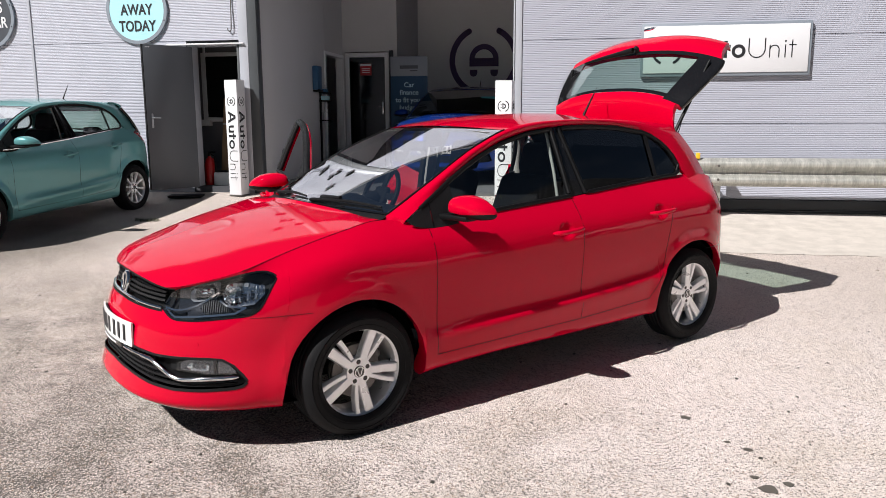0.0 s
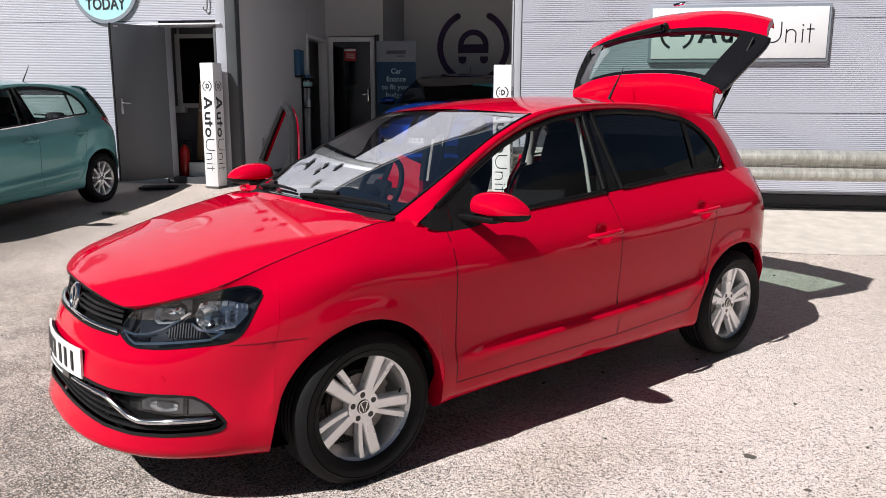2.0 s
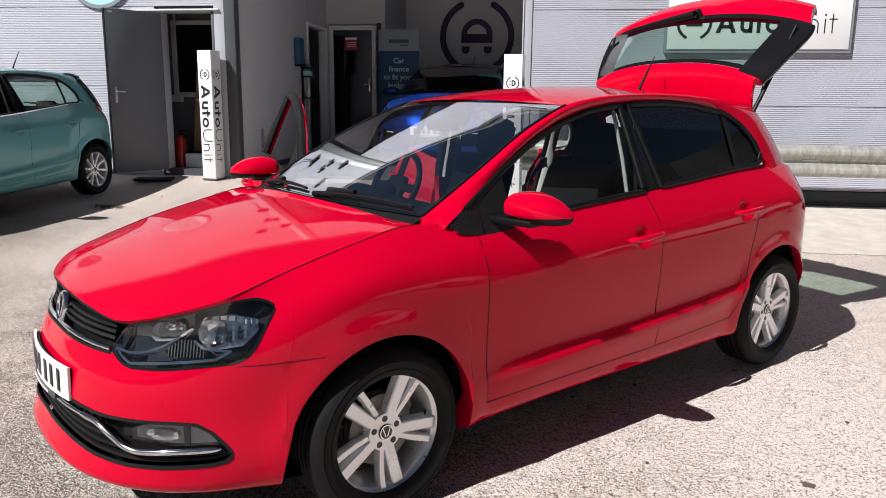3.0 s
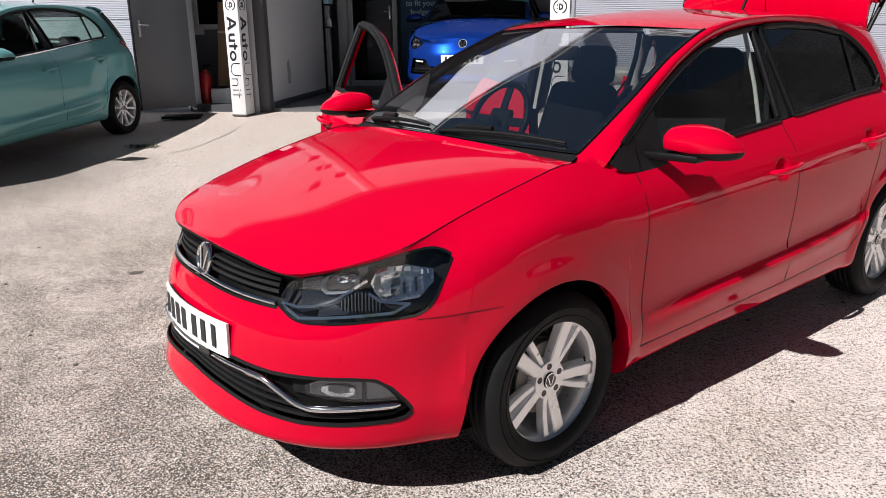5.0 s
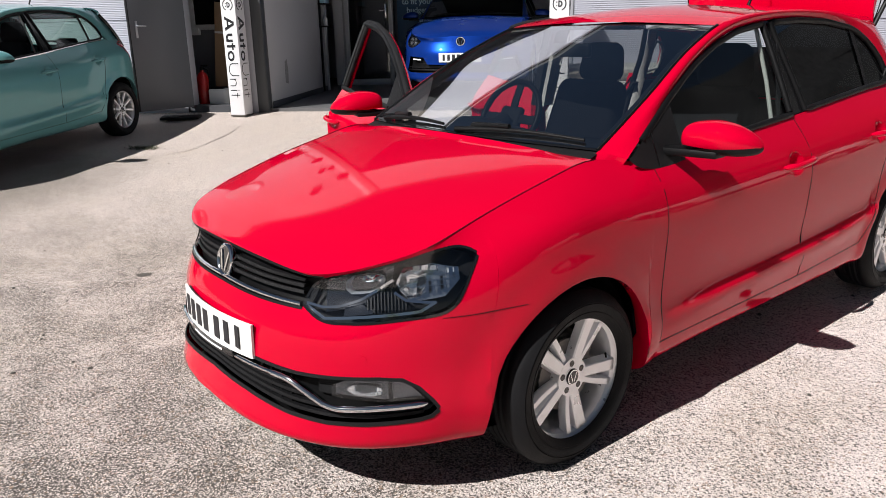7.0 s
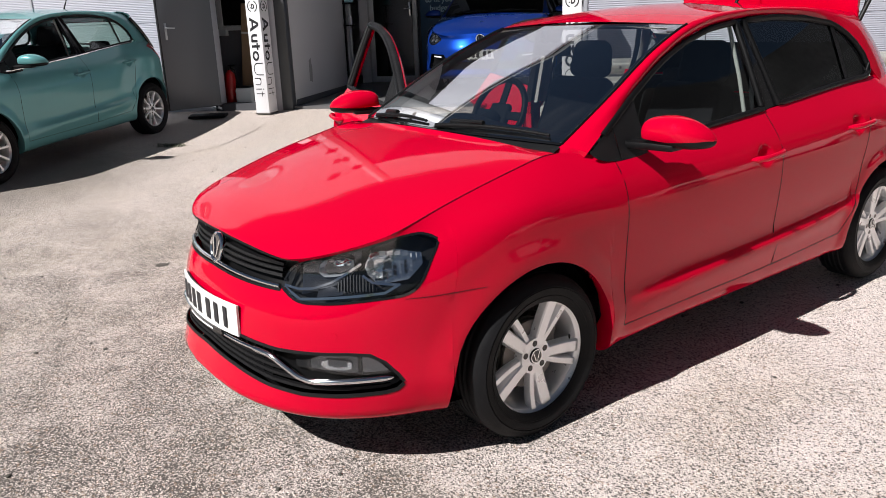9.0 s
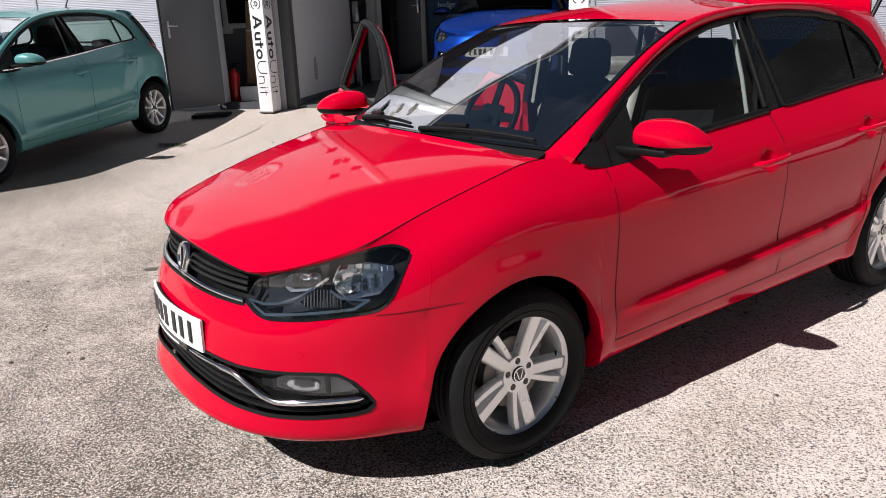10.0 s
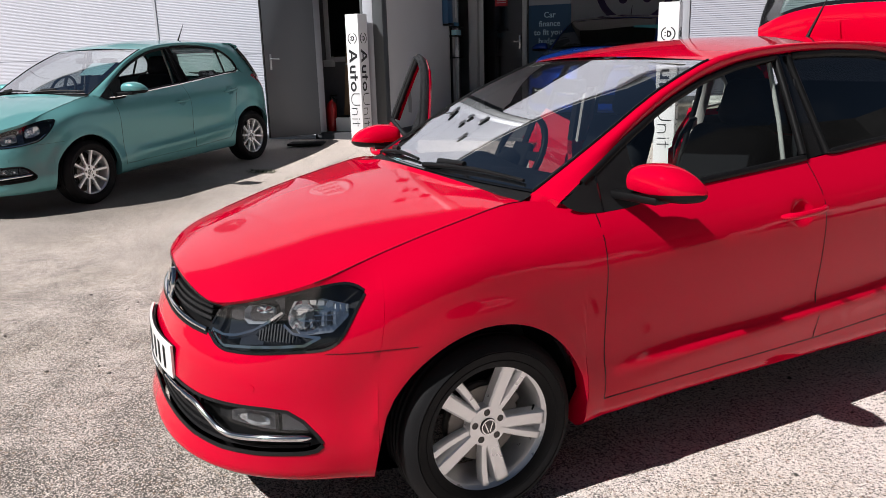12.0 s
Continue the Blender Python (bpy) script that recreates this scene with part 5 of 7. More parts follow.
    ring = part("steering_wheel", tube([(0.183 * math.cos(a), 0.183 * math.sin(a), 0) for a in np.linspace(0, 2 * math.pi, 41)[:-1]], 0.0155, 10, True), BLACK, car, "black three-spoke steering wheel", mw)
    part("wheel_hub", box(-0.07, 0.06, -0.07, 0.07, -0.03, 0.012, 0.02, 3), TRIM, ring)
    for a in (0, math.pi, math.pi * 1.5):
        part("wheel_spoke", box(0.05, 0.175, -0.022, 0.022, -0.014, 0.0, 0.006), TRIM, ring, "", Matrix.Rotation(a + math.pi / 2, 4, "Z"))
    part("steering_column", cyl((0.60, 0.37, 0.88), (0.82, 0.37, 0.965), 0.05, 0.045, 16), TRIM, car)
    for y in (-0.36, 0.36):
        seat(car, 1.05, y, "charcoal cloth front seat with a headrest")
    part("rear_bench", box(1.70, 2.15, -0.62, 0.62, 0.33, 0.52, 0.06, 3), FABRIC, car)
    b = box(-0.06, 0.06, -0.60, 0.60, 0.0, 0.52, 0.05, 3)
    part("rear_backrest", b, FABRIC, car, "", Matrix.Translation((2.16, 0, 0.47)) @ Matrix.Rotation(radians(16), 4, "Y"))
    for y in (-0.36, 0.36):
        part("rear_headrest", box(2.28, 2.36, y - 0.12, y + 0.12, 0.98, 1.10, 0.035, 3), FABRIC, car)
    part("headlining", grid_mesh([[Vector((p.x, p.y, p.z - 0.03)) for p in [Vector((x, 0.52 * t, 1.435 - 0.015 * t * t - 0.03 * ((x - 1.6) / 0.9) ** 2)) for t in np.linspace(-1, 1, 9)]] for x in np.linspace(1.0, 2.55, 9)], 60), lining or LIGHT_TRIM, car)
    for side in (-1, 1):
        part("pillar_lining", tube([Vector((p.x + 0.015, side * (p.y - 0.035), p.z - 0.02)) for p in spline(EDGE[:7], 4)], 0.018, 8), TRIM, car)
        if open_door and side > 0:
            continue
        part("seat_belt", tube([(1.50, side * 0.60, 1.30), (1.48, side * 0.64, 1.10), (1.47, side * 0.66, 0.5)], 0.012, 6), TRIM, car)
        part("pillar_lining", tube([(1.41, side * 0.545, 1.38), (1.405, side * 0.62, 1.15), (1.40, side * 0.67, 0.95)], 0.009, 8), LIGHT_TRIM, car)
    part("rear_view_mirror", box(0.86, 0.89, -0.10, 0.12, 1.265, 1.325, 0.012, 3), BLACK, car)
    part("aerial", tube([(2.30, 0.0, 1.452), (2.305, 0.0, 1.472), (2.43, 0.0, 1.655)], [0.014, 0.009, 0.0025]), BLACK, car, "short black roof aerial")
    tailgate(car, paint, open_hatch)
    return car


def tailgate(car, paint, is_open):
    """The rear hatch, hinged at the roof: spoiler, glass, lower panel, wiper; two gas struts."""
    hinge = Vector((2.575, 0, 1.405))
    prof = [(2.565, 1.412, 0.545), (2.66, 1.405, 0.54), (2.75, 1.382, 0.545), (2.785, 1.358, 0.555), (2.765, 1.335, 0.565), (2.82, 1.24, 0.61), (2.875, 1.13, 0.65), (2.915, 1.04, 0.675), (2.945, 0.99, 0.68), (2.985, 0.945, 0.665), (3.00, 0.88, 0.64), (3.005, 0.82, 0.62), (3.0, 0.76, 0.60), (2.965, 0.73, 0.58)]
    fine = spline([(a, c, b) for a, b, c in prof], 4)
    rot = Matrix.Translation(hinge) @ Matrix.Rotation(radians(-HATCH_ANGLE if is_open else 0), 4, "Y") @ Matrix.Translation(-hinge)

    def row(p, back=0.0):
        out = []
        for t in np.linspace(-1, 1, 27):
            k = 0.095 * abs(t) ** 2.6
            out.append(Vector((p.x - k - back, p.y * t, p.z)))
        return out
    n = len(fine)
    i0, i1 = 17, 32
    bm_rows = [row(p) for p in fine]
    bm = bmesh.new()
    vs = [[bm.verts.new(q) for q in r] for r in bm_rows]
    for i in range(n - 1):
        for k in range(26):
            if i0 <= i < i1 and 1 <= k < 25:
                continue
            bm.faces.new((vs[i][k], vs[i][k + 1], vs[i + 1][k + 1], vs[i + 1][k]))
    geom = bmesh.ops.extrude_face_region(bm, geom=list(bm.faces))
    for v in [g for g in geom["geom"] if isinstance(g, bmesh.types.BMVert)]:
        v.co += Vector((-0.035, 0, -0.008))
    gate = part("tailgate", bm, paint, car, "raised tailgate with a tinted rear window" if is_open else "closed tailgate", rot)
    part("rear_window", grid_mesh([[q + Vector((-0.002, 0, 0)) for q in row(p)[1:26]] for p in fine[i0:i1 + 1]], 60), REARGLASS, gate, "green tinted rear window")
    for a, b in ((i0, i0 + 1), (i1 - 1, i1 + 1)):
        part("window_border", grid_mesh([[q + Vector((0.002, 0, 0.001)) for q in row(p)] for p in fine[a:b + 1]], 60), PIANO, gate)
    for sl in (slice(0, 4), slice(23, 27)):
        part("window_border", grid_mesh([[q + Vector((0.0025, 0, 0.001)) for q in row(p)[sl]] for p in fine[i0 - 1:i1 + 2]], 60), PIANO, gate)
    for k in (0, 26):
        part("window_border", tube([row(p)[k] + Vector((-0.016, 0, -0.003)) for p in fine[i0 - 1:i1 + 2]], 0.0205, 8), PIANO, gate)
    a, b = fine[i1], fine[i0 + 3]
    part("rear_wiper", tube([a + Vector((0.03, -a.y, -0.005)), a + Vector((0.035, -a.y, 0.03)), Vector((a.x + 0.0, 0.30, a.z + 0.05)), Vector((a.x - 0.02, 0.44, a.z + 0.06))], [0.028, 0.022, 0.012, 0.008], 8), BLACK, gate, "black rear wiper")
    part("tail_badge", lathe([(0.0, 0.002), (0.042, 0.002), (0.045, -0.004)], 32), CHROME, gate, "", Matrix.Translation((3.068, 0, 0.80)) @ Matrix.Rotation(radians(90), 4, "Z"))
    if is_open:
        for s in (-1, 1):
            low = Vector((2.60, 0.54 * s, 1.34))
            up = rot @ Vector((2.87, 0.625 * s, 1.03))
            mid = low.lerp(up, 0.52)
            st = part("gas_strut", cyl(mid, up, 0.0075, None, 12), BLACK, car, "black gas strut")
            part("strut_cylinder", cyl(low, mid, 0.0115, None, 12), BLACK, st)


HATCH_ANGLE = 110.0


def open_front_door(car, side, paint, angle):
    """The opened front door: outer skin, inner sheet, glass in its frame, mirror."""
    vs, fs, _ = build_shell(side)["front_door"]
    hx, hy = 0.44, 0.80 * side
    rot = Matrix.Translation((hx, hy, 0.045)) @ Matrix.Rotation(radians(angle * side), 4, "Z") @ Matrix.Translation((-hx, -hy, 0))
    door = part("front_door", mesh_of("front_door", vs, fs, 40), paint, car, "red front door standing wide open", rot)
    part("door_inner_sheet", patch([(u_at(0.43), 0.32), (u_at(1.42), 0.33)], [(u_at(0.43), 0.945), (u_at(1.42), 0.99)], 12, 6, -0.05, side, 0.02), paint, door)
    part("door_card", patch([(u_at(0.56), 0.36), (u_at(1.36), 0.37)], [(u_at(0.56), 0.80), (u_at(1.36), 0.84)], 10, 6, -0.072, side, 0.02), TRIM, door)
    part("arm_rest", tube(sided([shell(u_at(x), 0.72, -0.11) for x in np.linspace(0.75, 1.2, 6)], side), [0.01, 0.03, 0.032, 0.03, 0.026, 0.01], 8), TRIM, door)
    for pts, r in (([(x, dlo_top(x) - 0.004) for x in np.linspace(0.42, 1.40, 40)] + [(1.425, z) for z in np.linspace(1.385, 1.02, 14)], 0.019),):
        P = [Vector((x, side * (pane_y(z) - 0.012), z)) for x, z in pts]
        part("window_frame", tube(P, r, 8), GRAIN, door)
        part("frame_seal", tube([p + Vector((0.0, -side * 0.022, -0.010)) for p in P], 0.012, 6), paint, door)
        part("frame_seal", tube([p + Vector((0.004, side * 0.012, -0.016)) for p in P], 0.011, 6), BLACK, door)
    door_glass(side, "front", GLASS, door, True)
    handle(door, *HANDLES[0], side, paint)
    mirror(car, side, paint, rot @ Matrix.Translation((0, 0, -0.03)))
    return door


def open_rear_door(car, side, paint, angle):
    """The opened rear door: outer skin, inner sheet, shut face with its latch, card, window in a black frame."""
    vs, fs, _ = build_shell(side)["rear_door"]
    hx, hy = 1.45, 0.80 * side
    rot = Matrix.Translation((hx, hy, 0.012)) @ Matrix.Rotation(radians(angle * side), 4, "Z") @ Matrix.Translation((-hx, -hy, 0))
    door = part("rear_door", mesh_of("rear_door", vs, fs, 40), paint, car, "red rear door standing wide open", rot)
    zs = np.linspace(0.345, 1.04, 15)
    edge = lambda z: float(np.interp(z, [e[1] for e in REAR_DOOR_EDGE], [e[0] for e in REAR_DOOR_EDGE]))
    for xs, deep in ((lambda z: edge(z) - 0.002, 0.075), (lambda z: 1.434, 0.075)):
        part("shut_face", grid_mesh([sided([shell(u_at(xs(z)), z), shell(u_at(xs(z)), z, -0.02), shell(u_at(xs(z)), z, -deep)], side) for z in zs], 50), paint, door)
    part("door_inner_sheet", grid_mesh([sided([shell(u_at(1.434 + (edge(z) - 1.436) * k / 6), z, -0.06) for k in range(7)], side) for z in zs], 50), paint, door)
    part("door_card", patch([(u_at(1.53), 0.38), (u_at(2.0), 0.40)], [(u_at(1.53), 0.90), (u_at(2.0), 0.94)], 8, 6, -0.068, side, 0.02), TRIM, door)
    c = shell(u_at(edge(0.86)), 0.86, -0.035)
    part("door_latch", box(-0.006, 0.004, -0.022, 0.022, -0.035, 0.035, 0.004), STEEL, door, "", Matrix.Translation(sided([c], side)[0]))
    door_glass(side, "rear", TINT_FAR, door, quarter=False)
    P = [Vector((x, side * (pane_y(z) - 0.012), z)) for x, z in [(1.475, z) for z in np.linspace(1.02, 1.385, 10)] + [(x, dlo_top(x) - 0.006) for x in np.linspace(1.50, 2.16, 20)] + [(2.20, 1.30), (2.225, 1.18), (2.225, 1.07)]]
    part("window_frame", tube(P, 0.021, 8), GRAIN, door)
    handle(door, *HANDLES[1], side, paint)
    return door


CAR_M = pose(0.0, 0.0, 0.0, 0, -0.5, 46.6)
polo = hatchback("red_hatchback", CAR_M, RED, "bright red five-door hatchback with its tailgate and far door open", (TINT, TINT_FAR), True, True)
open_front_door(polo, 1, RED, 75)
open_rear_door(polo, 1, RED, 73)
# the bare middle pillar between the two open doorways, painted below and lined above
pillar = [[Vector((x + 0.05 * (1.0 - z) * (z < 1.0), 0.775 - 0.25 * max(0.0, z - 0.95) - y, z)) for x, y in ((1.40, 0.05), (1.405, 0.0), (1.47, 0.0), (1.475, 0.05))] for z in np.linspace(0.30, 1.40, 16)]
part("middle_pillar", grid_mesh([r for r in pillar if r[0].z < 0.96], 60), RED, polo, "red painted middle pillar between the open doors")
part("pillar_trim", grid_mesh([r for r in pillar if r[0].z > 0.88], 60), GRAIN, polo)
part("pillar_lining", grid_mesh([[p + Vector((0, -0.055 if k in (0, 3) else -0.075, 0)) for k, p in enumerate(r)] for r in pillar if 0.92 < r[0].z < 1.30], 60), LIGHT_TRIM, polo, "pale grey lining of the middle pillar")
part("door_sill", box(0.42, 2.02, 0.66, 0.775, 0.27, 0.37, 0.015), RED, polo)
shelf = part("parcel_shelf", box(0.0, 0.47, -0.47, 0.47, -0.008, 0.008, 0.006), TRIM, polo, "dark parcel shelf drawn up by the open tailgate", Matrix.Translation((2.30, 0, 0.985)) @ Matrix.Rotation(radians(-31), 4, "Y"))
for q in (-0.50, 0.50):
    part("shelf_cord", tube([(2.70, q * 0.92, 1.225), (2.73, q, 1.42), (2.74, q * 1.06, 1.60)], 0.003, 6), BLACK, polo)
# rear edge of the open doorway: painted shut face, black seal, pale lining, dark side panel and the fixed quarter pane
shut = spline([(2.05, 0.775, 0.40), (2.14, 0.775, 0.58), (2.19, 0.770, 0.76), (2.225, 0.755, 0.91), (2.245, 0.725, 1.06), (2.225, 0.665, 1.20), (2.16, 0.590, 1.36)], 5)
part("door_shut_face", grid_mesh([[p + Vector((0.005, 0.02, 0)), p, p + Vector((0.0, -0.015, 0))] for p in shut if p.z < 1.10], 60), RED, polo)
part("door_seal", tube([p + Vector((0.004, -0.030, 0)) for p in shut], 0.016, 8), BLACK, polo)
part("pillar_lining", grid_mesh([[p + Vector((0.002, -0.055, 0)), p + Vector((0.012, -0.075, 0)), p + Vector((0.045, -0.085, 0))] for p in shut if p.z > 0.70], 60), LIGHT_TRIM, polo, "pale grey lining of the rear pillar")
part("inner_trim", patch([(u_at(2.20), 0.42), (2.0, 0.42), (2.42, 0.42)], [(u_at(2.20), belt(2.20) + 0.01), (2.0, 1.07), (2.42, 1.0)], 12, 6, -0.045, 1, 0.01), TRIM, polo)
upper = [[Vector((x, pane_y(z) - 0.035, z)) for x in (2.25, 2.30)] for z in np.linspace(1.06, 1.33, 6)]
part("pillar_lining", grid_mesh(upper, 60), TRIM, polo)
part("pillar_lining", grid_mesh([[Vector((qx(z) - 0.015, pane_y(z) - 0.035, z)), Vector((qx(z) + 0.24, pane_y(z) - 0.10, z - 0.02))] for z in np.linspace(1.06, 1.34, 8)], 60), TRIM, polo)
rim = [(2.30, 1.09), (2.41, 1.11), (2.425, 1.15), (2.40, 1.22), (2.35, 1.265), (2.295, 1.28), (2.285, 1.19)]
part("quarter_rim", tube([Vector((x, pane_y(z) - 0.038, z)) for x, z in rim], 0.010, 8, True), LIGHT_TRIM, polo)
xs = list(np.linspace(2.235, 2.455, 10))
part("quarter_window", side_pane(1, [(x, belt(x) + 0.014) for x in xs], [(x, max(belt(x) + 0.02, float(np.interp(x, [2.22, 2.36, 2.445, 2.46], [1.354, 1.288, 1.193, 1.13])))) for x in xs], 5, -0.006), TINT_FAR, polo, "lightly tinted fixed quarter pane")
corsa = hatchback("teal_hatchback", pose(-5.32, 3.022, 0.150, 0, -2.23, 86.8) @ Matrix.Diagonal((1.015, 1.03, 1.02, 1)), TEAL, "metallic teal five-door hatchback parked with its tail to the building", (GLASS, GLASS), twin=False, face="swept")
blue = hatchback("blue_car", pose(-0.60, 8.72, 0.42, 0, 0, 87) @ Matrix.Diagonal((1.16, 1.13, 1.10, 1)), BLUE, "metallic blue car standing nose-out inside the open workshop", (TINT, TINT), twin=False, face="round", lining=BLACK)
price_m = Matrix.Translation((0.66, -0.50, 1.185)) @ Matrix.Rotation(radians(-90), 4, "Z") @ Matrix.Rotation(radians(-32), 4, "X")
part("price_card", box(-0.17, 0.17, -0.002, 0.002, -0.115, 0.115, 0.001), mat("teal_card", (0.05, 0.27, 0.30), 0.6), blue, "teal price card behind the windscreen", price_m)
words("price", "\u00a346990", 0.105, WHITE, blue, price_m @ Matrix.Translation((0, -0.004, 0.02)) @ Matrix.Rotation(radians(90), 4, "X"), "CENTER", 0.85, 0.002)
part("price_bar", box(-0.12, 0.12, -0.0045, -0.0025, -0.075, -0.060), WHITE, blue, "", price_m)

card = screen_point(0.62, -0.52) + Vector((0.035, 0, -0.035))
part("window_card", box(-0.16, 0.16, -0.11, 0.11, -0.002, 0.002, 0.001), CYAN, corsa, "pale cyan price card inside the windscreen", Matrix.Translation(card) @ Matrix.Rotation(radians(90), 4, "Z") @ Matrix.Rotation(radians(-29), 4, "X"))
for side in (-1, 1):
    part("window_trim", tube([Vector((x, side * (pane_y(belt(x)) + 0.012), belt(x) - 0.002)) for x in np.linspace(0.40, 2.40, 30)], 0.006, 6), CHROME, corsa)


# ---- the yard ----
def lie(y, x=0.0):
    """The height of the paving: level by the road, rising to the building, and swelling a little on the west side."""
    swell = max(0.0, min(1.0, (-3.3 - x) / 1.1))
    return 0.0086 * max(0.0, min(y, 6.65)) ** 2 + 0.072 * swell * swell * (3 - 2 * swell) * math.exp(-((y - 2.7) / 1.7) ** 2)


xs = [-900, -300, -100, -45, -25] + [-16, -13, -10, -7] + list(np.linspace(-6, -3, 13)) + list(np.linspace(-2, 16, 19)) + [25, 45, 100, 300, 900]
ys = [-900, -300, -100, -45, -25, -14, -8, -4] + list(np.linspace(-2, 6.66, 40)) + [25, 60, 150, 400, 900]
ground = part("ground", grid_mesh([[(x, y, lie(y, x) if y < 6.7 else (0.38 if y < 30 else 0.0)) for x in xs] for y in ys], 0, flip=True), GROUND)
tagged(ground, "worn exposed-aggregate paving with dark stones and stains", "paving", kind="structure")

apron_rows = []
for i, x in enumerate(np.linspace(0.72, 9.5, 60)):
    wob = 0.07 * noise.noise(Vector((x * 1.1, 3, 0))) + 0.03 * noise.noise(Vector((x * 5, 1, 0)))
    y0 = 3.95 + wob
    apron_rows.append([(x, y0 + (5.99 - y0) * t, lie(y0 + (5.99 - y0) * t) + 0.004 + 0.006 * min(1, t * 6)) for t in np.linspace(0, 1, 8)])
apron = part("concrete_apron", grid_mesh(apron_rows, 0, flip=False), APRON)
tagged(apron, "pale worn concrete strip along the foot of the building", "paving", kind="structure")


def flat_blob(name, cx, cy, r, material, label, stretch=1.0, seed=0, lift=0.004):
    pts = []
    for k in range(26):
        a = 2 * math.pi * k / 26
        q = r * (1 + 0.45 * noise.noise(Vector((math.cos(a) * 1.4 + seed, math.sin(a) * 1.4, seed * 0.7))))
        pts.append((cx + q * stretch * math.cos(a), cy + q * math.sin(a)))
    me = mesh_of(name, [(x, y, lie(y) + lift) for x, y in pts], [tuple(range(26))], 0)
    return tagged(part(name, me, material), label, "stain", kind="structure")


for i, (x, y, r) in enumerate(((2.335, -0.80, 0.03), (2.30, -0.70, 0.014), (2.33, -0.43, 0.016), (2.25, -0.36, 0.011), (2.10, -0.10, 0.02), (2.42, -0.74, 0.018), (0.2, -1.9, 0.02), (-1.9, 1.2, 0.035), (-0.9, 2.6, 0.03))):
    flat_blob("oil_stain", x, y, r, OIL, "small dark oil stain on the paving", 1.3, i * 3.1)

def crack(points, width, seed):
    """A jagged crack in the paving."""
    rng = random.Random(seed)
    line = [p + Vector((rng.uniform(-0.012, 0.012), rng.uniform(-0.012, 0.012), 0)) for p in resample([(x, y, 0) for x, y in points], 40)]
    rows = []
    for i, p in enumerate(line):
        d = (line[min(i + 1, 39)] - line[max(i - 1, 0)]).normalized()
        w = width * rng.uniform(0.25, 1.0) * math.sin(math.pi * (i + 0.5) / 40) ** 0.5 / 2
        n = Vector((-d.y, d.x, 0)) * w
        rows.append([(q.x, q.y, lie(q.y, q.x) + 0.005) for q in (p - n, p + n)])
    return tagged(part("crack", grid_mesh(rows, 0), OIL), "dark crack in the worn paving", "crack", kind="structure")


crack([(-3.36, 4.55), (-3.22, 4.80), (-3.17, 5.12), (-3.12, 5.45), (-3.13, 5.96)], 0.014, 3)
crack([(-4.4, 3.9), (-3.95, 4.1), (-3.5, 4.35), (-3.22, 4.80)], 0.008, 8)
crack([(2.9, 4.0), (4.1, 4.35), (5.6, 4.3)], 0.012, 5)

# ---- building shell ----
YL, YR, TOP = 6.65, 5.95, 5.75
XL, XJ = -3.03, 0.70                       # the two sides of the workshop opening
DOOR_X0, DOOR_X1, DOOR_Z0, DOOR_Z1 = -4.06, -3.34, 0.47, 2.50


def wall(name, boxes, material, label):
    bm = bmesh.new()
    for b in boxes:
        add_bm(bm, box(*b))
    return tagged(part(name, bm, material), label, "wall", kind="structure")


wall_left = wall("wall_west", [(-16, DOOR_X0 - 0.05, YL + 0.05, YL + 0.25, 0.2, TOP), (DOOR_X0 - 0.05, DOOR_X1 + 0.03, YL + 0.05, YL + 0.25, DOOR_Z1 + 0.04, TOP), (DOOR_X1 + 0.03, XL - 0.14, YL + 0.05, YL + 0.25, 0.2, TOP), (DOOR_X0 - 0.05, DOOR_X1 + 0.03, YL + 0.02, YL + 0.25, 0.2, DOOR_Z0)],
                 DARKIN, "building wall clad in pale ribbed panels")
wall_right = wall("wall_east", [(XJ + 0.02, 7.4, YR + 0.05, YR + 0.25, 0.1, TOP), (XJ + 0.02, XJ + 0.25, YR + 0.2, 12.6, 0.2, TOP), (7.2, 7.4, YR + 0.25, 20, 0.1, TOP)], INWALL, "building wall clad in pale ribbed panels")
wall_over = wall("wall_over_opening", [(XL - 0.14, XJ + 0.02, YL + 0.05, YL + 0.25, 4.50, TOP)], DARKIN, "wall over the workshop opening")


def ribbed_panel(x0, x1, z0, z1, y, parent, coat=None):
    """A cladding panel with fine horizontal ribs and folded edges."""
    pitch, prof = 0.0215, [(0.0, 0.012), (0.004, 0.002)]
    n = int((z1 - z0 - 0.012) / pitch)
    step = (z1 - z0 - 0.012) / n
    for i in range(n):
        a = 0.006 + i * step
        prof += [(a + 0.30 * step, 0.0), (a + 0.42 * step, 0.0032), (a + 0.88 * step, 0.0032), (a + step, 0.0)]
    prof += [(z1 - z0 - 0.004, 0.002), (z1 - z0, 0.012)]
    rows = [[(x, y + d, z0 + h) for h, d in prof] for x in (x0, x1)]
    return part("panel", grid_mesh(rows, 12), coat or CLAD, parent)


zl = [0.30, 0.535, 1.555, 2.575, 3.595, 4.615, TOP]
for z0, z1 in zip(zl, zl[1:]):
    cuts = [(-16, -11.3), (-11.28, -6.66)]
    cuts += [(-6.625, DOOR_X0 - 0.07)] if z1 < 2.6 else [(-6.625, XL - 0.155)]
    for a, b in cuts:
        ribbed_panel(a, b, z0 + 0.0015, z1 - 0.0015, YL, wall_left)
zr = [0.47, 1.385, 2.415, 3.44, 4.46, TOP]
for z0, z1 in zip(zr, zr[1:]):
    for a, b in ((XJ + 0.10, 6.9), (6.92, 7.4)):
        ribbed_panel(a, b, z0 + 0.0015, z1 - 0.0015, YR, wall_right, CLAD_R)
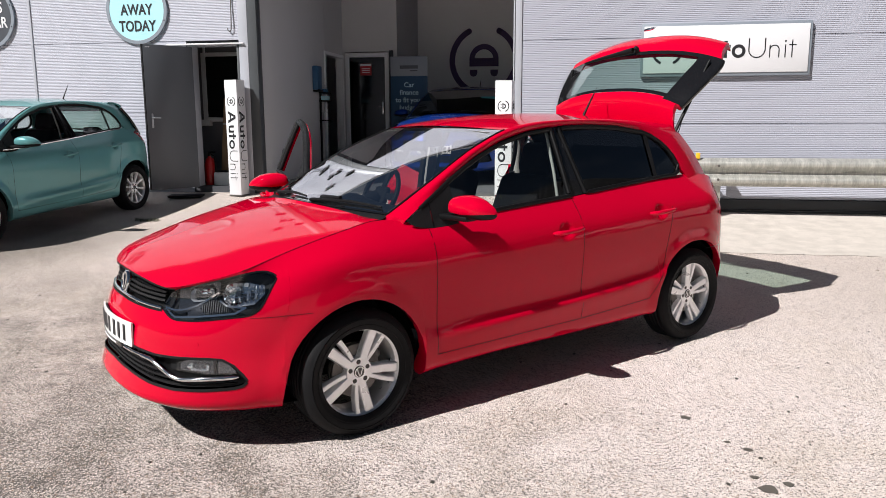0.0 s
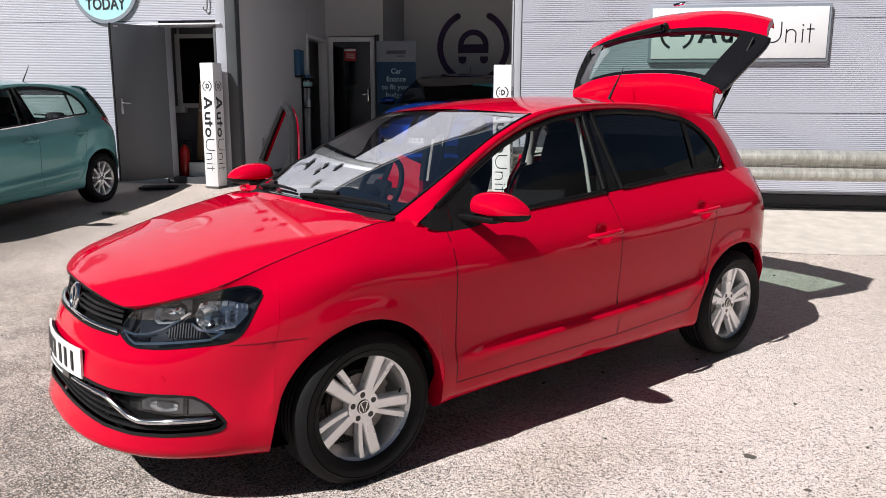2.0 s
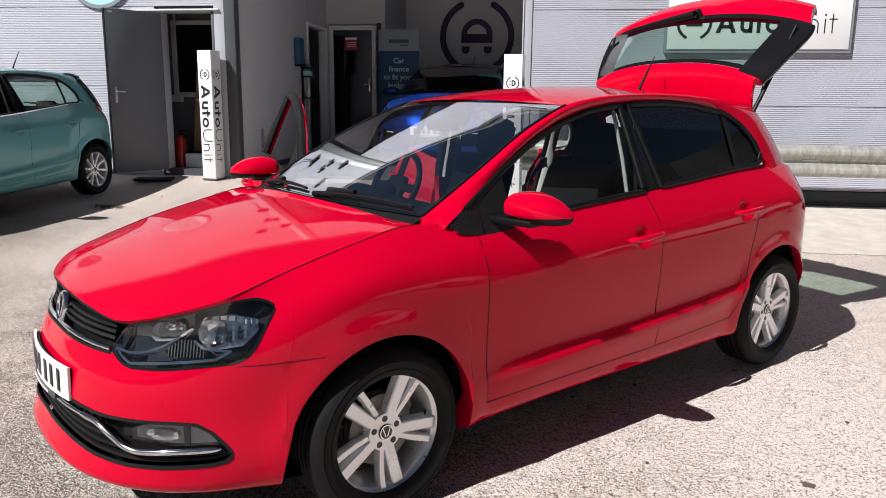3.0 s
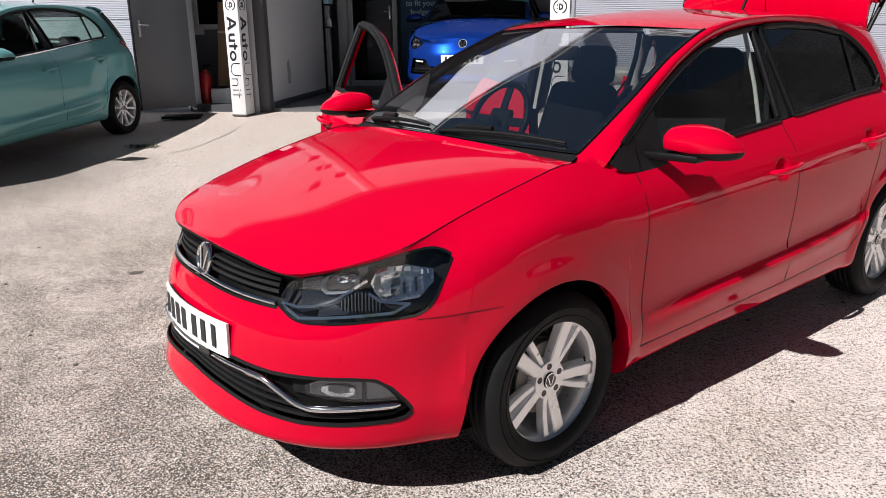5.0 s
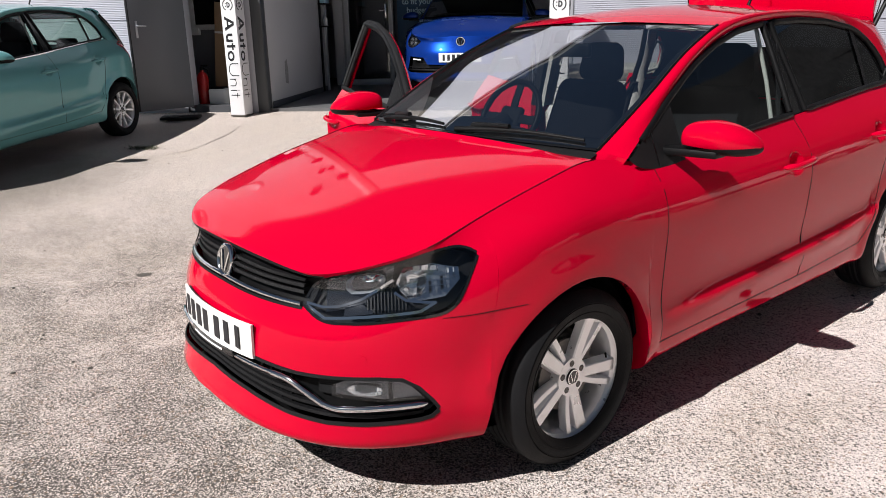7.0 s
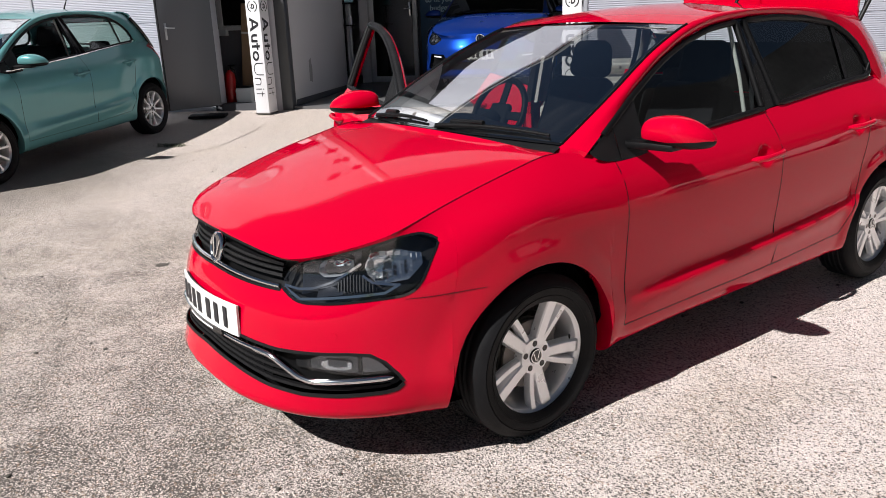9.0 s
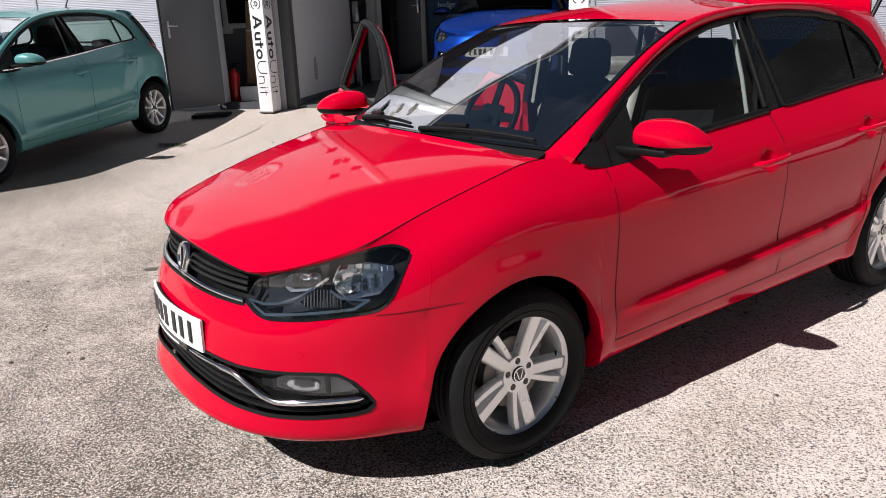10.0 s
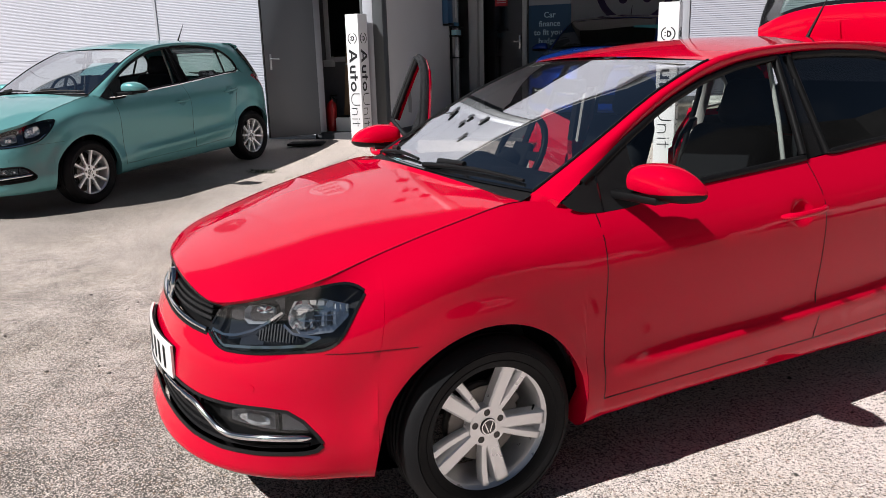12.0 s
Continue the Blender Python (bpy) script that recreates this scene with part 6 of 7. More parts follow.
for z0, z1 in zip(zr[4:], zr[5:]):
    ribbed_panel(XL - 0.15, XJ + 0.02, max(z0, 4.50) + 0.004, z1 - 0.004, YL, wall_over)

part("joint_cover", box(-6.662, -6.622, YL - 0.012, YL + 0.03, 0.30, TOP, 0.004), FLASH, wall_left)
part("corner_flashing", box(DOOR_X1 + 0.03, XL - 0.14, YL - 0.012, YL + 0.06, 0.36, TOP, 0.005), FLASH, wall_left)
part("door_head_flashing", box(-4.42, XL - 0.20, YL - 0.045, YL + 0.01, 2.515, 2.537, 0.004), WHITE, wall_left)
part("jamb_column", box(XL - 0.14, XL, YL - 0.01, YL + 0.14, 0.36, TOP, 0.006), DARKCOL, wall_left)
part("corner_flashing", box(XJ - 0.012, XJ + 0.095, YR - 0.012, YL + 0.1, 0.25, TOP, 0.005), FLASH, wall_right)
part("corner_edge", box(XJ + 0.002, XJ + 0.012, YR - 0.016, YR - 0.011, 0.25, TOP), DARKCOL, wall_right)
part("plinth", box(XJ + 0.10, 7.42, YR - 0.02, YR + 0.06, 0.20, 0.466, 0.006), PLINTH, wall_right)
part("plinth_drip", box(XJ + 0.10, 7.42, YR - 0.05, YR + 0.06, 0.330, 0.345, 0.003), PLINTH, wall_right)
part("foot_strip", box(-16, DOOR_X0 - 0.07, YL - 0.015, YL + 0.06, 0.25, 0.32, 0.004), DARKCOL, wall_left)
part("eaves_gutter", box(-16, XJ + 0.2, YL - 0.05, YL + 0.06, TOP - 0.05, TOP + 0.02, 0.02), DARKCOL, wall_left)
part("eaves_gutter", box(XJ + 0.2, 7.45, YR - 0.05, YR + 0.06, TOP - 0.05, TOP + 0.02, 0.02), DARKCOL, wall_right)
cover = box(-16, XJ + 0.02, YL + 0.06, 20, TOP, TOP + 0.10)
add_bm(cover, box(XJ + 0.02, 7.4, YR + 0.06, 20, TOP, TOP + 0.10), Matrix())
roof = tagged(part("roof", cover, DARKCOL), "flat dark roof of the building", "roof", kind="structure")
hook = tagged(part("wall_hook", tube([(-3.40, YL - 0.006, 3.3), (-3.40, YL - 0.03, 2.80), (-3.405, YL - 0.03, 2.72), (-3.43, YL - 0.03, 2.69), (-3.455, YL - 0.03, 2.715), (-3.458, YL - 0.03, 2.74)], 0.008, 8), STEEL), "bent steel hook hanging on the cladding", "hook")

# ---- workshop inside ----
floor = tagged(part("floor", box(-6.6, XJ + 0.2, YL + 0.06, 12.8, 0.2, 0.42), SLAB), "dark worn workshop floor", "floor", kind="structure")
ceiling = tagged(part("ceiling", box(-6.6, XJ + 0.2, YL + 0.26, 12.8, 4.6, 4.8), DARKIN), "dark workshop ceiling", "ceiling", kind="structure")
PY = 10.6
inner_left = wall("wall_workshop_side", [(XL - 0.12, XL - 0.002, YL + 0.14, 9.55, 0.42, 4.6), (XL - 0.12, XL, 9.55, PY, 2.62, 4.6)], INWALL, "grey painted inner wall")
partition = wall("wall_partition", [(XL - 0.12, -2.98, PY, PY + 0.12, 0.42, 4.6), (-2.98, -2.10, PY, PY + 0.12, 2.72, 4.6), (-2.10, -1.95, PY, PY + 0.12, 0.42, 4.6), (-2.07, -1.95, PY + 0.12, 12.5, 0.42, 4.6)], INWALL, "grey painted partition wall")
back = wall("wall_back", [(-6.6, XJ + 0.2, 12.5, 12.7, 0.42, 4.6)], mat("white_painted_wall", (0.78, 0.78, 0.78), 0.7, 0, 0.05, 1.5, 0.2, 80), "pale painted back wall of the workshop")
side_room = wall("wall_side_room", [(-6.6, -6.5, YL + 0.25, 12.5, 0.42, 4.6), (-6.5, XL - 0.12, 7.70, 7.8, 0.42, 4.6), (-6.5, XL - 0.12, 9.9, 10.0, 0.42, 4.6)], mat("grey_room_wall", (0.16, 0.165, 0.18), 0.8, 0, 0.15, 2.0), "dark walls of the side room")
part("skirting", box(XL - 0.002, XL + 0.013, YL + 0.15, 9.55, 0.42, 0.50, 0.003), DARKCOL, inner_left)
tagged(part("scuff_mark", plate_shape([(-0.06, -0.16), (0.05, -0.18), (0.07, 0.0), (0.03, 0.15), (-0.05, 0.12)], 0.002), mat("grey_scuff", (0.27, 0.27, 0.27), 0.8, 0, 0.3, 12), None, "", Matrix.Translation((XL + 0.003, 7.45, 0.86)) @ Matrix.Rotation(radians(90), 4, "Z")), "grey scuff on the painted wall", "stain", kind="structure")

# inner door of the partition
idoor = root("office_door", Matrix.Identity(4), "white framed glazed door, closed, with a red notice", "door", kind="structure")
for b in ((-2.97, -2.90, PY - 0.03, PY + 0.07, 0.42, 2.70), (-2.19, -2.11, PY - 0.03, PY + 0.07, 0.42, 2.70), (-2.90, -2.19, PY - 0.03, PY + 0.07, 2.62, 2.70), (-2.90, -2.19, PY - 0.03, PY + 0.07, 0.42, 0.52)):
    part("frame", box(*b, 0.006), UPVC, idoor)
part("pane", box(-2.90, -2.19, PY + 0.01, PY + 0.018, 0.52, 2.62), ROOM_GLASS, idoor)
part("door_handle", tube([(-2.235, PY - 0.03, 1.68), (-2.235, PY - 0.07, 1.68), (-2.33, PY - 0.07, 1.675)], 0.009, 8), CHROME, idoor)
part("handle_plate", box(-2.25, -2.22, PY - 0.038, PY - 0.03, 1.55, 1.78, 0.003), CHROME, idoor)
part("red_notice", box(-2.68, -2.46, PY - 0.002, PY + 0.008, 2.28, 2.50, 0.001), mat("red_card", (0.42, 0.02, 0.03), 0.6), idoor)
part("notice_band", box(-2.68, -2.46, PY - 0.004, PY - 0.002, 2.455, 2.495, 0.001), WHITE, idoor)
for k in range(3):
    part("notice_bar", box(-2.65, -2.49, PY - 0.004, PY - 0.002, 2.40 - 0.035 * k, 2.41 - 0.035 * k), WHITE, idoor)
# dark strip laid on the wall in place of the unlit gap beside the door
part("gap_shade_strip", box(-2.10, -2.02, PY - 0.012, PY - 0.002, 0.42, 2.74, 0.002), DARKIN, idoor)
# frame of the dark doorway in the side wall
dframe = root("door_frame", Matrix.Identity(4), "pale door frame of a dark doorway", "door frame", kind="structure")
for b in ((XL - 0.13, XL + 0.02, 9.50, 9.56, 0.42, 2.66), (XL - 0.13, XL + 0.02, PY - 0.05, PY - 0.001, 0.42, 2.66), (XL - 0.13, XL + 0.02, 9.56, PY - 0.05, 2.60, 2.66)):
    part("frame", box(*b, 0.004), UPVC, dframe)

# things on the side wall: paper dispenser, tool rail, soap bottle
disp = root("paper_dispenser", Matrix.Identity(4), "blue paper dispenser on the painted wall", "dispenser")
part("body", box(XL, XL + 0.10, 8.86, 9.10, 1.95, 2.36, 0.02), mat("blue_plastic", (0.03, 0.10, 0.20), 0.4), disp)
part("lip", box(XL, XL + 0.12, 8.88, 9.08, 1.92, 1.96, 0.008), BLACK, disp)
station = root("cleaning_station", Matrix.Identity(4), "tall black cleaning stand with shelves against the wall", "stand")
part("upright", box(XL + 0.005, XL + 0.03, 9.18, 9.24, 0.43, 2.06, 0.004), BLACK, station)
part("upright", box(XL + 0.005, XL + 0.03, 9.42, 9.46, 0.43, 2.06, 0.004), FLASH, station)
for z in (1.42, 1.76, 1.90):
    part("shelf", box(XL + 0.004, XL + 0.13, 9.16, 9.47, z, z + 0.02, 0.003), BLACK, station)
part("pack", box(XL + 0.02, XL + 0.11, 9.20, 9.44, 1.785, 1.86, 0.006), CYAN, station)
part("pack", box(XL + 0.02, XL + 0.09, 9.22, 9.42, 1.922, 1.98, 0.006), mat("blue_pack", (0.05, 0.16, 0.30), 0.5), station)
soap = root("soap_bottle", Matrix.Translation((XL + 0.07, 9.33, 1.44)), "white pump soap bottle on a shelf", "bottle")
part("body", lathe([(0.0, 0.0), (0.032, 0.0), (0.034, 0.02), (0.034, 0.10), (0.015, 0.13), (0.013, 0.14)], 20, "z"), WHITE, soap)
part("pump", tube([(0, 0, 0.14), (0, 0, 0.18), (0.03, 0, 0.178)], 0.006, 8), WHITE, soap)

# stand-up banner
ban = root("pull_up_banner", Matrix.Translation((-1.57, 9.95, 0.42)), "deep blue pull-up banner with a pale head and white lettering", "banner")
part("sheet", box(-0.345, 0.345, -0.004, 0.004, 0.06, 2.15, 0.001), BANNER, ban)
part("head_band", box(-0.345, 0.345, -0.008, -0.004, 1.80, 2.15, 0.001), mat("pale_banner_head", (0.20, 0.22, 0.25), 0.5), ban)
part("head_mark", box(-0.17, 0.17, -0.011, -0.008, 1.93, 1.99, 0.002), SLATE, ban)
part("head_mark", box(0.02, 0.16, -0.011, -0.008, 1.885, 1.905, 0.002), SLATE, ban)
part("base", box(-0.36, 0.36, -0.10, 0.10, 0.0, 0.07, 0.02), FLASH, ban)
for k, tx in enumerate(("Car", "finance", "to fit your", "budget.")):
    words("lettering", tx, 0.125, mat("pale_print", (0.35, 0.50, 0.60), 0.6) if k == 0 else bpy.data.materials["pale_print"], ban, Matrix.Translation((0, -0.007, 1.64 - 0.135 * k)) @ Matrix.Rotation(radians(90), 4, "X"), bold=0.002)

# round mark on the back wall
logo = root("wall_mark", Matrix.Translation((-0.52, 12.488, 2.66)), "large purple round mark on the back wall", "sign")
part("arc", plate_shape(arc_band(0, 0, 0.62, 0.74, 118, 242), 0.012), PURPLE, logo, "", Matrix.Translation((0, -0.012, 0)))
part("arc", plate_shape(arc_band(0, 0, 0.62, 0.74, -62, 62), 0.012), PURPLE, logo, "", Matrix.Translation((0, -0.012, 0)))
part("arch", plate_shape(arc_band(0, 0.0, 0.20, 0.31, 0, 180, 20), 0.012), PURPLE, logo, "", Matrix.Translation((0, -0.012, 0.03)))
part("bar", box(-0.31, 0.31, -0.012, 0.0, -0.12, 0.05, 0.004), PURPLE, logo)
for s in (-1, 1):
    part("foot", plate_shape([(s * 0.22 - 0.08, -0.19), (s * 0.22 - 0.08, -0.25)] + [(s * 0.22 + 0.08 * math.cos(radians(a)), -0.25 + 0.08 * math.sin(radians(a))) for a in range(190, 360, 20)] + [(s * 0.22 + 0.08, -0.25), (s * 0.22 + 0.08, -0.19)], 0.012), PURPLE, logo, "", Matrix.Translation((0, -0.012, 0)))
    for a in (118, 242):
        q = radians(a if s > 0 else 180 - a)
        part("arc_end", lathe([(0.0, -0.012), (0.06, -0.012), (0.06, 0.0)], 24), PURPLE, logo, "", Matrix.Translation((0.68 * math.cos(q), 0, 0.68 * math.sin(q))))

# ---- the open steel door and its doorway ----
HX, HY = DOOR_X0 + 0.01, YL - 0.005
ang = math.degrees(math.atan2(6.04 - HY, -4.47 - HX))
leaf = root("steel_door", pose(HX, HY, 0.46, 0, 0, ang), "grey steel door standing open on the yard", "door", kind="structure")
LW = math.hypot(6.04 - HY, -4.47 - HX)
part("leaf", box(0.0, LW, -0.022, 0.022, 0.0, 2.03, 0.005), GREYDOOR, leaf)
part("edge_strip", box(LW - 0.002, LW + 0.006, -0.028, 0.026, 0.0, 2.03, 0.002), BLACK, leaf)
for s in (1,):
    part("handle_plate", box(LW - 0.095, LW - 0.065, 0.022, 0.030, 0.88, 1.08, 0.004), ALLOY_IN, leaf)
    part("door_handle", tube([(LW - 0.08, 0.03, 1.02), (LW - 0.08, 0.075, 1.02), (LW - 0.18, 0.075, 1.015)], 0.009, 8), ALLOY_IN, leaf)
part("maker_label", box(LW - 0.10, LW - 0.04, 0.022, 0.0235, 1.985, 2.0), WHITE, leaf)
frame_l = root("steel_door_frame", Matrix.Identity(4), "pale steel frame of the side doorway", "door frame", kind="structure")
for b in ((DOOR_X0 - 0.05, DOOR_X0 + 0.0, YL - 0.01, YL + 0.2, DOOR_Z0, DOOR_Z1 + 0.03), (DOOR_X1 - 0.01, DOOR_X1 + 0.028, YL - 0.008, YL + 0.2, DOOR_Z0, DOOR_Z1 + 0.03), (DOOR_X0, DOOR_X1, YL - 0.01, YL + 0.2, DOOR_Z1, DOOR_Z1 + 0.012)):
    part("frame", box(*b, 0.004), FLASH if b[0] < -4 else DARKCOL, frame_l)
# inside the side room: an inner window frame, boxes, extinguisher
iw = root("inner_window", Matrix.Identity(4), "pale frame of a dark inner window", "window", kind="structure")
for b in ((-4.45, -4.38, 7.66, 7.70, 1.42, 2.50), (-3.36, -3.30, 7.66, 7.70, 1.42, 2.50), (-4.38, -3.36, 7.66, 7.70, 2.44, 2.50), (-4.38, -3.36, 7.66, 7.70, 1.42, 1.49)):
    part("frame", box(*b, 0.004), UPVC, iw)
part("pane", box(-4.38, -3.36, 7.685, 7.69, 1.49, 2.44), PIANO, iw)
ext = root("fire_extinguisher", Matrix.Translation((-4.07, 7.05, 0.42)), "red fire extinguisher on the floor by the door", "fire extinguisher")
part("cylinder", lathe([(0.0, 0.0), (0.075, 0.0), (0.08, 0.02), (0.08, 0.36), (0.06, 0.43), (0.025, 0.46), (0.025, 0.48)], 28, "z"), EXT_RED, ext)
part("valve", cyl((0, 0, 0.48), (0, 0, 0.53), 0.02, 0.016, 12), BLACK, ext)
part("hose", tube([(0.02, 0, 0.51), (0.09, -0.02, 0.48), (0.105, -0.03, 0.32), (0.09, -0.04, 0.16)], 0.010, 8), BLACK, ext)
part("lever", box(-0.01, 0.09, -0.012, 0.012, 0.53, 0.55, 0.004), BLACK, ext)
jug = root("white_container", Matrix.Translation((-3.84, 7.02, 0.42)), "white plastic container on the floor", "container")
part("body", box(-0.12, 0.12, -0.10, 0.10, 0.0, 0.24, 0.03, 3), UPVC, jug)
part("lid", box(-0.09, 0.09, -0.08, 0.08, 0.238, 0.262, 0.008), BLACK, jug)
for i, (x, y, h, w, a) in enumerate(((-3.90, 7.45, 1.35, 0.30, 8), (-3.62, 7.40, 0.7, 0.26, -8))):
    b = root("cardboard_box", pose(x, y, 0.42, 0, 5, a), "tall brown cardboard box leaning in the side room", "box", "boxes in the side room")
    part("carton", box(-w / 2, w / 2, -0.14, 0.14, 0, h, 0.004), CARD, b)
    part("flap", box(-w / 2, w / 2, -0.141, -0.138, h * 0.7, h * 0.72), LIGHT_TRIM, b)
switch = root("wall_switch", Matrix.Translation((-4.40, 7.72, 1.40)), "white switch box on a cable run", "switch")
part("case", box(-0.08, 0.08, -0.10, -0.02, -0.05, 0.05, 0.008), UPVC, switch)
part("conduit", box(-0.015, 0.015, -0.05, -0.02, 0.05, 1.4, 0.004), UPVC, switch)
mat_ = root("door_mat", pose(-4.05, 6.25, lie(6.25) + 0.016, 4, 0, 12), "dark rubber mat in front of the side door", "mat")
part("rubber", box(-0.24, 0.24, -0.10, 0.10, 0.0, 0.03, 0.008), RUBBER, mat_)


# ---- signs and posts ----
def name_shapes():
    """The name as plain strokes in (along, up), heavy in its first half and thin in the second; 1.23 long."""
    def bar(x0, x1, z0, z1):
        return [(x0, z0), (x1, z0), (x1, z1), (x0, z1)]
    out = [[(-0.435, -0.105), (-0.388, -0.105), (-0.328, 0.062), (-0.328, 0.105), (-0.352, 0.105)], [(-0.221, -0.105), (-0.304, 0.105), (-0.328, 0.105), (-0.328, 0.062), (-0.268, -0.105)], bar(-0.385, -0.271, -0.058, -0.020)]
    out += [arc_band(-0.118, -0.042, 0.026, 0.063, 180, 360, 14), bar(-0.181, -0.144, -0.042, 0.045), bar(-0.092, -0.055, -0.105, 0.045)]
    out += [bar(-0.012, 0.026, -0.105, 0.090), bar(-0.040, 0.062, 0.012, 0.046)]
    out += [arc_band(0.155, -0.030, 0.042, 0.078, 0, 359, 30)]
    out += [arc_band(0.36, -0.015, 0.084, 0.097, 180, 360, 24), bar(0.263, 0.276, -0.015, 0.115), bar(0.444, 0.457, -0.015, 0.115)]
    out += [arc_band(0.555, -0.020, 0.045, 0.057, 0, 180, 20), bar(0.498, 0.510, -0.11, 0.036), bar(0.600, 0.612, -0.11, -0.02)]
    out += [bar(0.669, 0.681, -0.11, 0.036), bar(0.667, 0.683, 0.068, 0.085), bar(0.744, 0.756, -0.11, 0.09), bar(0.715, 0.795, 0.028, 0.040)]
    return out


def round_sign(cx, cz, face, rim, ink, lines, label):
    s = root("round_sign", Matrix.Translation((cx, YL - 0.03, cz)), label, "sign", "round signs on the wall")
    part("board", lathe([(0.0, 0.0), (0.432, 0.0), (0.436, 0.004), (0.436, 0.02)], 72), face, s)
    part("rim", lathe([(0.432, -0.001), (0.436, -0.004), (0.482, -0.004), (0.486, 0.002), (0.486, 0.024)], 72), rim, s)
    for tx, size, x, z, al in lines:
        words("lettering", tx, size, ink, s, Matrix.Translation((x, -0.0035, z)) @ Matrix.Rotation(radians(90), 4, "X"), al, 0.80, 0.004)
    for a in (20, 160, 200, 340):
        part("screw", cyl((0.459 * math.cos(radians(a)), -0.008, 0.459 * math.sin(radians(a))), (0.459 * math.cos(radians(a)), -0.002, 0.459 * math.sin(radians(a))), 0.009, None, 10), BLACK, s)
    return s


round_sign(-4.865, 3.03, CYAN, RIM_GREY, INK, [("DRIVE", 0.21, 0, 0.22, "CENTER"), ("AWAY", 0.21, 0, -0.005, "CENTER"), ("TODAY", 0.21, 0, -0.235, "CENTER")], "round pale cyan sign with a grey rim and black capitals")
round_sign(-7.37, 3.00, SLATE, RIM_GREY, WHITE, [("S", 0.22, 0.30, 0.12, "RIGHT"), ("AR", 0.22, 0.36, -0.10, "RIGHT")], "round slate grey sign with white capitals")


def post(x, y, yaw, label):
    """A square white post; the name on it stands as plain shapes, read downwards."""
    z = lie(y)
    p = root("square_post", pose(x, y, z, 0, 0, yaw), label, "post", "posts by the workshop opening")
    part("shaft", box(-0.10, 0.10, -0.10, 0.10, 0.02, 1.645, 0.004), WHITE, p)
    part("foot_plate", box(-0.105, 0.105, -0.105, 0.105, 0.0, 0.02, 0.003), STEEL, p)
    for a in (0, 90, -90):
        r = Matrix.Rotation(radians(a), 4, "Z")

        def mark(me, mt=INK, dz=0.0, dx=0.0):
            part("mark", me, mt, p, "", r @ Matrix.Translation((dx, -0.1025, dz)))
        mark(plate_shape(arc_band(0, 0, 0.060, 0.071, -68, 68, 16), 0.002), dz=1.345)
        mark(plate_shape(arc_band(0, 0, 0.060, 0.071, 112, 248, 16), 0.002), dz=1.345)
        mark(plate_shape(arc_band(0, 0, 0.018, 0.032, -90, 90, 10), 0.002), dz=1.345, dx=0.0)
        mark(plate_shape([(-0.012, -0.032), (0.0, -0.032), (0.0, 0.032), (-0.012, 0.032)], 0.002), dz=1.345)
        for q in (-0.016, 0.016):
            mark(plate_shape([(-0.034, q - 0.006), (-0.022, q - 0.006), (-0.022, q + 0.006), (-0.034, q + 0.006)], 0.002), dz=1.345)
        for shape in name_shapes():
            mark(plate_shape([(z * 0.60, -0.80 * x) for x, z in shape][::-1], 0.002), dz=0.865)
    return p


post(-3.325, 6.47, -10, "white square post lettered down its sides, before the wall corner")
post(0.64, 5.46, -6, "white square post lettered down its sides, at the workshop opening")

# name board on the right-hand wall
board = root("name_board", Matrix.Translation((3.205, YR - 0.05, 2.262)), "white name board in a dark grey tray frame on the cladding", "sign")
part("tray", box(-0.965, 0.965, 0.0, 0.05, -0.315, 0.31, 0.008), RIM_GREY, board)
part("face", box(-0.935, 0.935, -0.012, 0.0, -0.275, 0.275, 0.004), WHITE, board)


def board_mark(outline, thin=False):
    part("mark", plate_shape(outline, 0.003), INK, board, "", Matrix.Translation((0, -0.0145, 0)))


board_mark(arc_band(-0.66, 0, 0.155, 0.185, 115, 245))
board_mark(arc_band(-0.66, 0, 0.155, 0.185, -65, 65))
board_mark(arc_band(-0.66, 0.0, 0.05, 0.085, 0, 180, 14))
board_mark([(-0.745, -0.035), (-0.575, -0.035), (-0.575, 0.002), (-0.745, 0.002)])
for shape in name_shapes():
    board_mark(shape)

# crash barrier before the right-hand wall
rail = root("crash_barrier", Matrix.Identity(4), "dull galvanised steel crash barrier on short posts", "barrier")
YB = 5.60
prof = [(0.655, 0.0), (0.675, -0.03), (0.70, -0.075), (0.745, -0.082), (0.775, -0.05), (0.795, -0.012), (0.825, -0.005), (0.845, -0.012), (0.87, -0.05), (0.90, -0.082), (0.945, -0.075), (0.97, -0.03), (0.99, 0.0)]
fine = spline([(0, d, z) for z, d in prof], 4)
for x0, x1, lift in ((0.72, 2.99, 0.0), (2.93, 7.10, 0.005)):
    rows = [[Vector((x, YB + p.y - lift, p.z)) for p in fine] + [Vector((x, YB + p.y - lift + 0.004, p.z)) for p in fine[::-1]] for x in np.linspace(x0, x1, 14)]
    part("beam", grid_mesh(rows, 40), GALV, rail)
for x in (1.15, 3.15, 5.15, 7.05):
    part("post", box(x - 0.05, x + 0.05, YB + 0.01, YB + 0.11, 0.2, 0.985, 0.005), GALV, rail)
    for z in (0.74, 0.90):
        part("bolt", cyl((x, YB - 0.095, z), (x, YB - 0.07, z), 0.016, None, 8), STEEL, rail)
for x in (3.7, 4.55, 6.2):
    part("splice_slot", box(x, x + 0.16, YB - 0.018, YB - 0.004, 0.822, 0.834, 0.003), WHITE if x < 4 else GALV, rail)
part("end_cap", box(2.895, 2.94, YB - 0.07, YB + 0.0, 0.98, 1.05, 0.008), YELLOW, rail)

